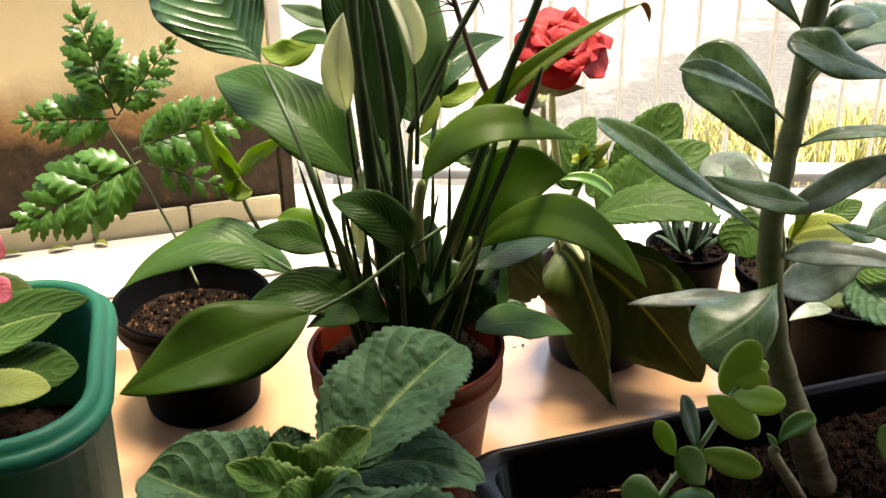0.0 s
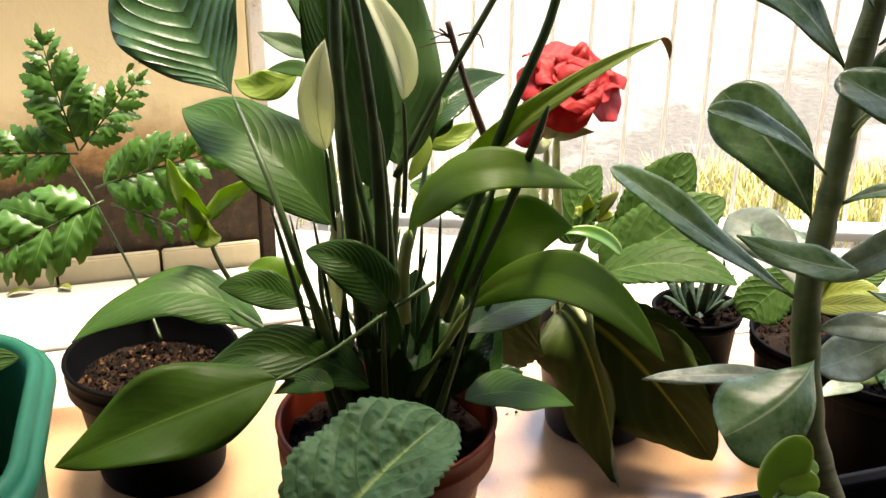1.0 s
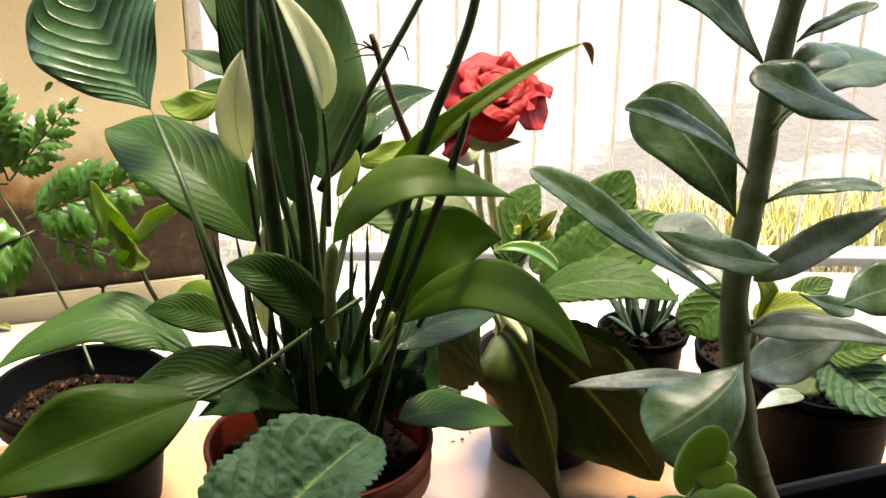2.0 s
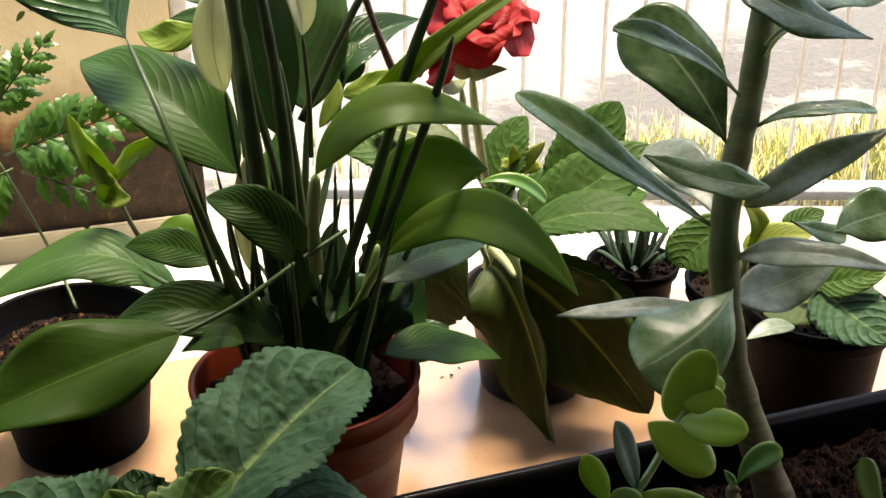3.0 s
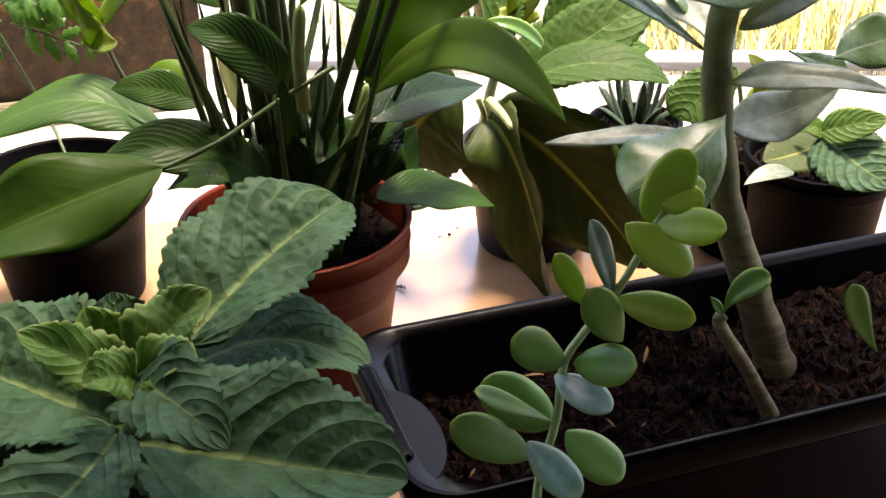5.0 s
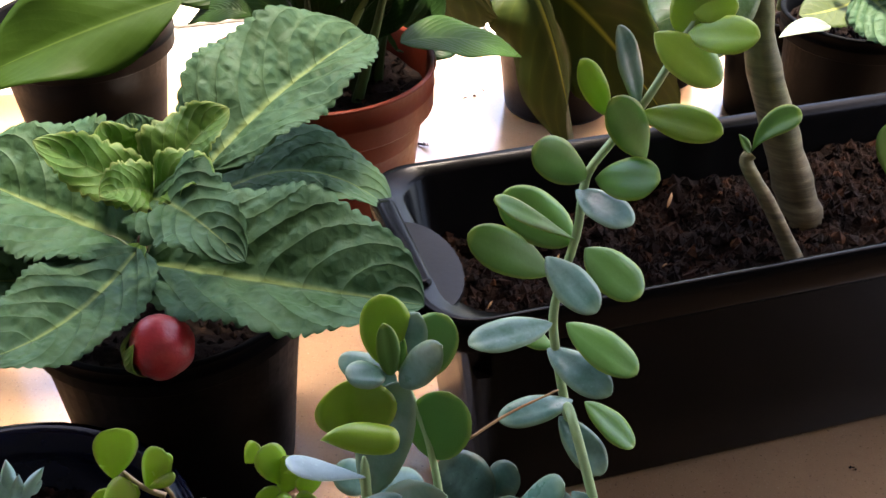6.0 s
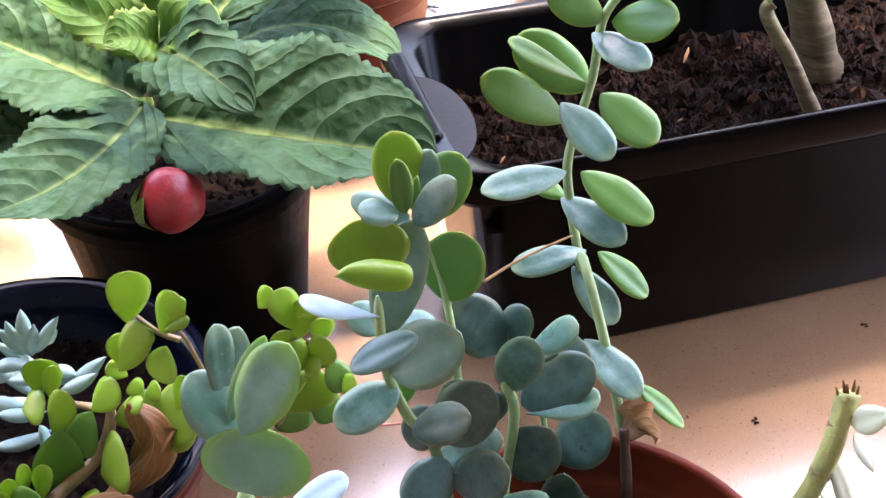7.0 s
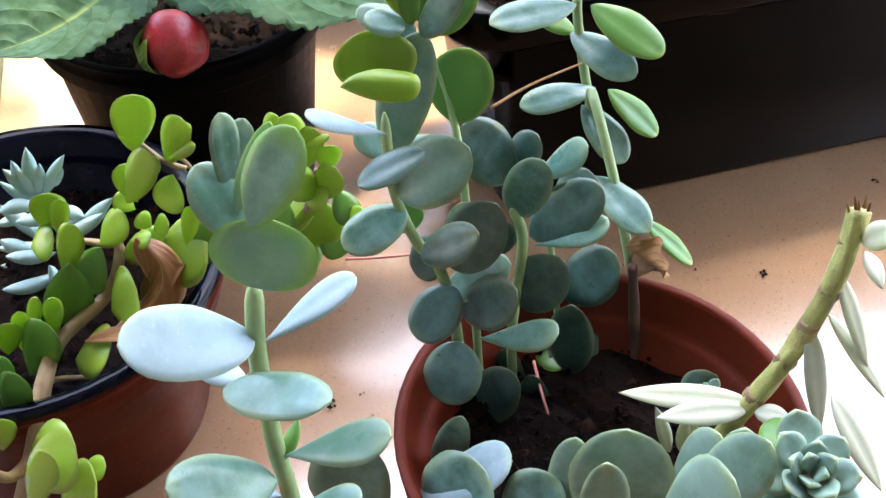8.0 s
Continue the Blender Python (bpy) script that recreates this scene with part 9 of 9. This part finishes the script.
blade("leaf", jade, M_JADE, (0.0129, 0.418, 0.1491), (0.018, 0.416, 0.1548), (0.0228, 0.414, 0.1603), (0.5256, -0.7834, -0.3316), 0.0079, "obovate", thick=0.0022, n=12, m=6, curl=0.12, fold=0.14)
blade("leaf", jade, M_JADE, (0.0019, 0.417, 0.1898), (0.0075, 0.415, 0.194), (0.0129, 0.413, 0.1982), (0.3806, -0.8442, -0.3775), 0.0039, "obovate", thick=0.0022, n=12, m=6, curl=0.12, fold=0.14)
blade("leaf", jade, M_JADE, (-0.003, 0.416, 0.1681), (-0.0037, 0.414, 0.1777), (-0.0043, 0.412, 0.187), (0.8442, 0.5349, -0.0353), 0.0102, "obovate", thick=0.0022, n=12, m=6, curl=0.12, fold=0.14)
blade("leaf", jade, M_JADE, (0.0003, 0.413, 0.166), (0.0057, 0.411, 0.1693), (0.0109, 0.409, 0.1726), (0.2246, -0.8866, -0.4044), 0.0113, "obovate", thick=0.0022, n=12, m=6, curl=0.12, fold=0.14)
blade("leaf", jade, M_JADE_DARK, (-0.0066, 0.428, 0.133), (-0.0072, 0.426, 0.1239), (-0.0079, 0.424, 0.1145), (-0.9144, -0.3096, 0.2608), 0.0170, "obovate", thick=0.0022, n=12, m=6, curl=0.12, fold=0.14)
blade("leaf", jade, M_JADE, (-0.0143, 0.424, 0.1871), (-0.0106, 0.422, 0.1941), (-0.007, 0.42, 0.201), (0.8538, -0.5114, -0.0973), 0.0085, "obovate", thick=0.0022, n=12, m=6, curl=0.12, fold=0.14)
blade("leaf", jade, M_SENECIO, (-0.1323, 0.455, 0.126), (-0.1291, 0.4525, 0.1405), (-0.126, 0.45, 0.1545), (0.8872, 0.4433, -0.1283), 0.0068, "lance", thick=0.004, n=14, m=8, curl=0.12, fold=0.1)
blade("leaf", jade, M_SENECIO, (-0.1294, 0.455, 0.1227), (-0.1198, 0.4525, 0.1372), (-0.1105, 0.45, 0.1512), (0.8694, -0.4882, -0.0761), 0.0063, "lance", thick=0.004, n=14, m=8, curl=0.12, fold=0.1)
blade("leaf", jade, M_SENECIO, (-0.1312, 0.455, 0.1209), (-0.1324, 0.4525, 0.1316), (-0.1335, 0.45, 0.142), (0.684, 0.7133, 0.1527), 0.0063, "lance", thick=0.004, n=14, m=8, curl=0.12, fold=0.1)
blade("leaf", jade, M_SENECIO, (-0.1333, 0.455, 0.1225), (-0.1367, 0.4525, 0.1322), (-0.1398, 0.45, 0.1417), (0.5397, 0.8029, 0.253), 0.0063, "lance", thick=0.004, n=14, m=8, curl=0.12, fold=0.1)
blade("leaf", jade, M_SENECIO, (-0.1312, 0.455, 0.1209), (-0.1267, 0.4525, 0.1336), (-0.1224, 0.45, 0.1458), (0.9144, 0.3096, -0.2608), 0.0058, "lance", thick=0.004, n=14, m=8, curl=0.12, fold=0.1)
blade("leaf", jade, M_SENECIO, (-0.1281, 0.455, 0.1088), (-0.1365, 0.4525, 0.1221), (-0.1445, 0.45, 0.1349), (0.4545, 0.8399, 0.2968), 0.0059, "lance", thick=0.004, n=14, m=8, curl=0.12, fold=0.1)
blade("leaf", jade, M_SENECIO, (-0.134, 0.455, 0.0919), (-0.1423, 0.4525, 0.1068), (-0.1501, 0.45, 0.1211), (0.4819, 0.829, 0.2837), 0.0066, "lance", thick=0.004, n=14, m=8, curl=0.12, fold=0.1)
blade("leaf", jade, M_SENECIO, (-0.1337, 0.455, 0.0882), (-0.1466, 0.4525, 0.09), (-0.1594, 0.45, 0.0917), (-0.0626, 0.9092, 0.4115), 0.0067, "lance", thick=0.004, n=14, m=8, curl=0.12, fold=0.1)
blade("leaf", jade, M_SENECIO, (-0.1389, 0.455, 0.0744), (-0.1521, 0.4525, 0.0693), (-0.1653, 0.45, 0.0641), (-0.3994, 0.8376, 0.3727), 0.0075, "lance", thick=0.004, n=14, m=8, curl=0.12, fold=0.1)
blade("leaf", jade, M_SENECIO, (-0.1255, 0.455, 0.1035), (-0.118, 0.4525, 0.1091), (-0.1106, 0.45, 0.1146), (0.3889, -0.8413, -0.3754), 0.0049, "lance", thick=0.004, n=14, m=8, curl=0.12, fold=0.1)
blade("leaf", jade, M_SENECIO, (-0.1221, 0.455, 0.0964), (-0.108, 0.4525, 0.1123), (-0.0946, 0.45, 0.1275), (0.7132, -0.6619, -0.2307), 0.0081, "lance", thick=0.004, n=14, m=8, curl=0.12, fold=0.1)
blade("leaf", jade, M_SENECIO, (-0.1356, 0.455, 0.0765), (-0.1493, 0.4525, 0.0644), (-0.1635, 0.45, 0.0518), (-0.6695, 0.6959, 0.2597), 0.0076, "lance", thick=0.004, n=14, m=8, curl=0.12, fold=0.1)
blade("leaf", jade, M_SENECIO, (-0.148, 0.455, 0.0718), (-0.1542, 0.4525, 0.076), (-0.1603, 0.45, 0.0802), (0.092, 0.9119, 0.4), 0.0063, "lance", thick=0.004, n=14, m=8, curl=0.12, fold=0.1)
blade("leaf", jade, M_SENECIO, (-0.1396, 0.455, 0.1099), (-0.1471, 0.4525, 0.1083), (-0.1547, 0.45, 0.1067), (-0.3568, 0.8521, 0.3829), 0.0060, "lance", thick=0.004, n=14, m=8, curl=0.12, fold=0.1)
blade("leaf", jade, M_SENECIO, (-0.1227, 0.455, 0.1282), (-0.1179, 0.4525, 0.1357), (-0.1132, 0.45, 0.1431), (0.8783, -0.474, -0.0631), 0.0037, "lance", thick=0.004, n=14, m=8, curl=0.12, fold=0.1)
blade("leaf", jade, M_SENECIO, (-0.1371, 0.455, 0.1274), (-0.1358, 0.4525, 0.1372), (-0.1345, 0.45, 0.1468), (0.8174, 0.5761, 0.0072), 0.0047, "lance", thick=0.004, n=14, m=8, curl=0.12, fold=0.1)
blade("leaf", jade, M_SENECIO, (-0.137, 0.44, 0.12), (-0.125, 0.44, 0.123), (-0.113, 0.44, 0.129), (0.2, 0.6, 0.75), 0.0068, "lance", thick=0.0042, n=14, m=8, fold=0.1)
blade("leaf", jade, M_SENECIO, (-0.145, 0.435, 0.103), (-0.133, 0.435, 0.103), (-0.121, 0.435, 0.107), (0.2, 0.6, 0.75), 0.0068, "lance", thick=0.0042, n=14, m=8, fold=0.1)
blade("leaf", jade, M_SENECIO, (-0.15, 0.43, 0.086), (-0.134, 0.43, 0.09), (-0.118, 0.43, 0.101), (0.2, 0.6, 0.75), 0.0068, "lance", thick=0.0042, n=14, m=8, fold=0.1)
blade("leaf", jade, M_SENECIO, (-0.115, 0.44, 0.115), (-0.105, 0.44, 0.12), (-0.095, 0.44, 0.128), (0.2, 0.6, 0.75), 0.0068, "lance", thick=0.0042, n=14, m=8, fold=0.1)
blade("leaf", jade, M_SENECIO, (-0.121, 0.445, 0.121), (-0.113, 0.445, 0.122), (-0.108, 0.445, 0.12), (0.2, 0.6, 0.75), 0.0068, "lance", thick=0.0042, n=14, m=8, fold=0.1)
blade("leaf", jade, M_SENECIO, (-0.146, 0.445, 0.12), (-0.136, 0.445, 0.125), (-0.126, 0.445, 0.124), (0.2, 0.6, 0.75), 0.0068, "lance", thick=0.0042, n=14, m=8, fold=0.1)
blade("leaf", jade, M_SENECIO, (-0.148, 0.44, 0.108), (-0.141, 0.44, 0.104), (-0.133, 0.44, 0.104), (0.2, 0.6, 0.75), 0.0068, "lance", thick=0.0042, n=14, m=8, fold=0.1)
blade("leaf", jade, M_SENECIO, (-0.12, 0.425, 0.109), (-0.12, 0.425, 0.098), (-0.123, 0.425, 0.089), (0.2, 0.6, 0.75), 0.0068, "lance", thick=0.0042, n=14, m=8, fold=0.1)
blade("dead_leaf", jade, M_COPPER, (-0.07, 0.41, 0.144), (-0.06, 0.4, 0.127), (-0.082, 0.385, 0.109), (0.75, 0.5, 0.3), 0.016, "ovate", fold=0.9, wave=0.5, turns=1.2, label="curled coppery dead leaf", twist=110, n=26, m=10)
blade("dead_leaf", jade, M_DRY, (-0.0706, 0.4, 0.1005), (-0.0623, 0.405, 0.1238), (-0.0519, 0.41, 0.1293), (0.7949, -0.6056, 0.0373), 0.0123, "lance", fold=0.6, twist=90, n=18)
blade("dead_leaf", jade, M_DRY, (-0.0922, 0.385, 0.1077), (-0.0746, 0.385, 0.1126), (-0.0631, 0.385, 0.1117), (0.1066, -0.9915, -0.0751), 0.0078, "lance", fold=0.5, n=12)

# ---- crumbs on the slab ----
soil_crumb((-0.0062, 0.4375, 0), 0.0026, 592)
soil_crumb((0.0127, 0.4317, 0), 0.0014, 655)
soil_crumb((0.0239, 0.4208, 0), 0.0014, 690)
soil_crumb((0.2202, 0.5417, 0), 0.0016, 1350)
soil_crumb((0.1546, 0.6113, 0), 0.0014, 1130)
soil_crumb((0.1829, 0.5425, 0), 0.0010, 1230)
soil_crumb((0.0068, 0.4447, 0), 0.0012, 640)
soil_crumb((0.2203, 0.5434, 0), 0.0013, 1335)
soil_crumb((0.0044, 1.0037, 0), 0.0026, 735)
soil_crumb((0.0444, 1.1044, 0), 0.0023, 815)
soil_crumb((0.0528, 1.118, 0), 0.0017, 830)
soil_crumb((0.036, 1.1009, 0), 0.0017, 800)
soil_crumb((0.297, 0.6221, 0), 0.0017, 1520)
tagged(stem("twig", None, M_TWIG, [(-0.0025, 1.0073, 0.001), (0.0084, 0.9982, 0.004)], 0.0012, 0.0006), "short dry twig lying on the beige slab", "twig")
tagged(blade("fallen_leaf", None, M_YELLOW, (-0.5961, 1.3431, -0.01), (-0.5807, 1.3493, -0.0055), (-0.5653, 1.3556, -0.009), (0.3769, -0.9262, 0), 0.012, "lance", fold=0.3), "small yellow leaf fallen on the floor tiles", "fallen leaf", "fallen leaves")
tagged(blade("fallen_leaf", None, M_YELLOW, (-0.5401, 1.3687, -0.01), (-0.5297, 1.3662, -0.0055), (-0.5193, 1.3638, -0.009), (-0.2319, -0.9727, 0), 0.012, "lance", fold=0.3), "small yellow leaf fallen on the floor tiles", "fallen leaf", "fallen leaves")
tagged(blade("fallen_leaf", None, M_YELLOW, (-0.6558, 1.3263, -0.01), (-0.6422, 1.3315, -0.0055), (-0.6287, 1.3368, -0.009), (0.3634, -0.9316, 0), 0.012, "lance", fold=0.3), "small yellow leaf fallen on the floor tiles", "fallen leaf", "fallen leaves")

# ---- floor tiles, laid along the stained wall ----
lay = wall.matrix_world
for i in range(-5, 7):
    for j in range(-5, 3):
        m = lay @ pose(i * 0.34 + 0.10, j * 0.17 - 0.100, -0.018, 0.1 * math.sin(i * 3), 0, 0.15 * math.sin(i + j))
        corners = [m @ V(sx * 0.168, sy * 0.082, 0) for sx in (-1, 1) for sy in (-1, 1)]
        if all(c.y < 1.60 and c.y > edge(c.x) + 0.004 and -1.9 < c.x < 1.9 for c in corners):
            ob = new("tile", tile_mesh)
            ob.parent = floor
            ob.matrix_basis = m
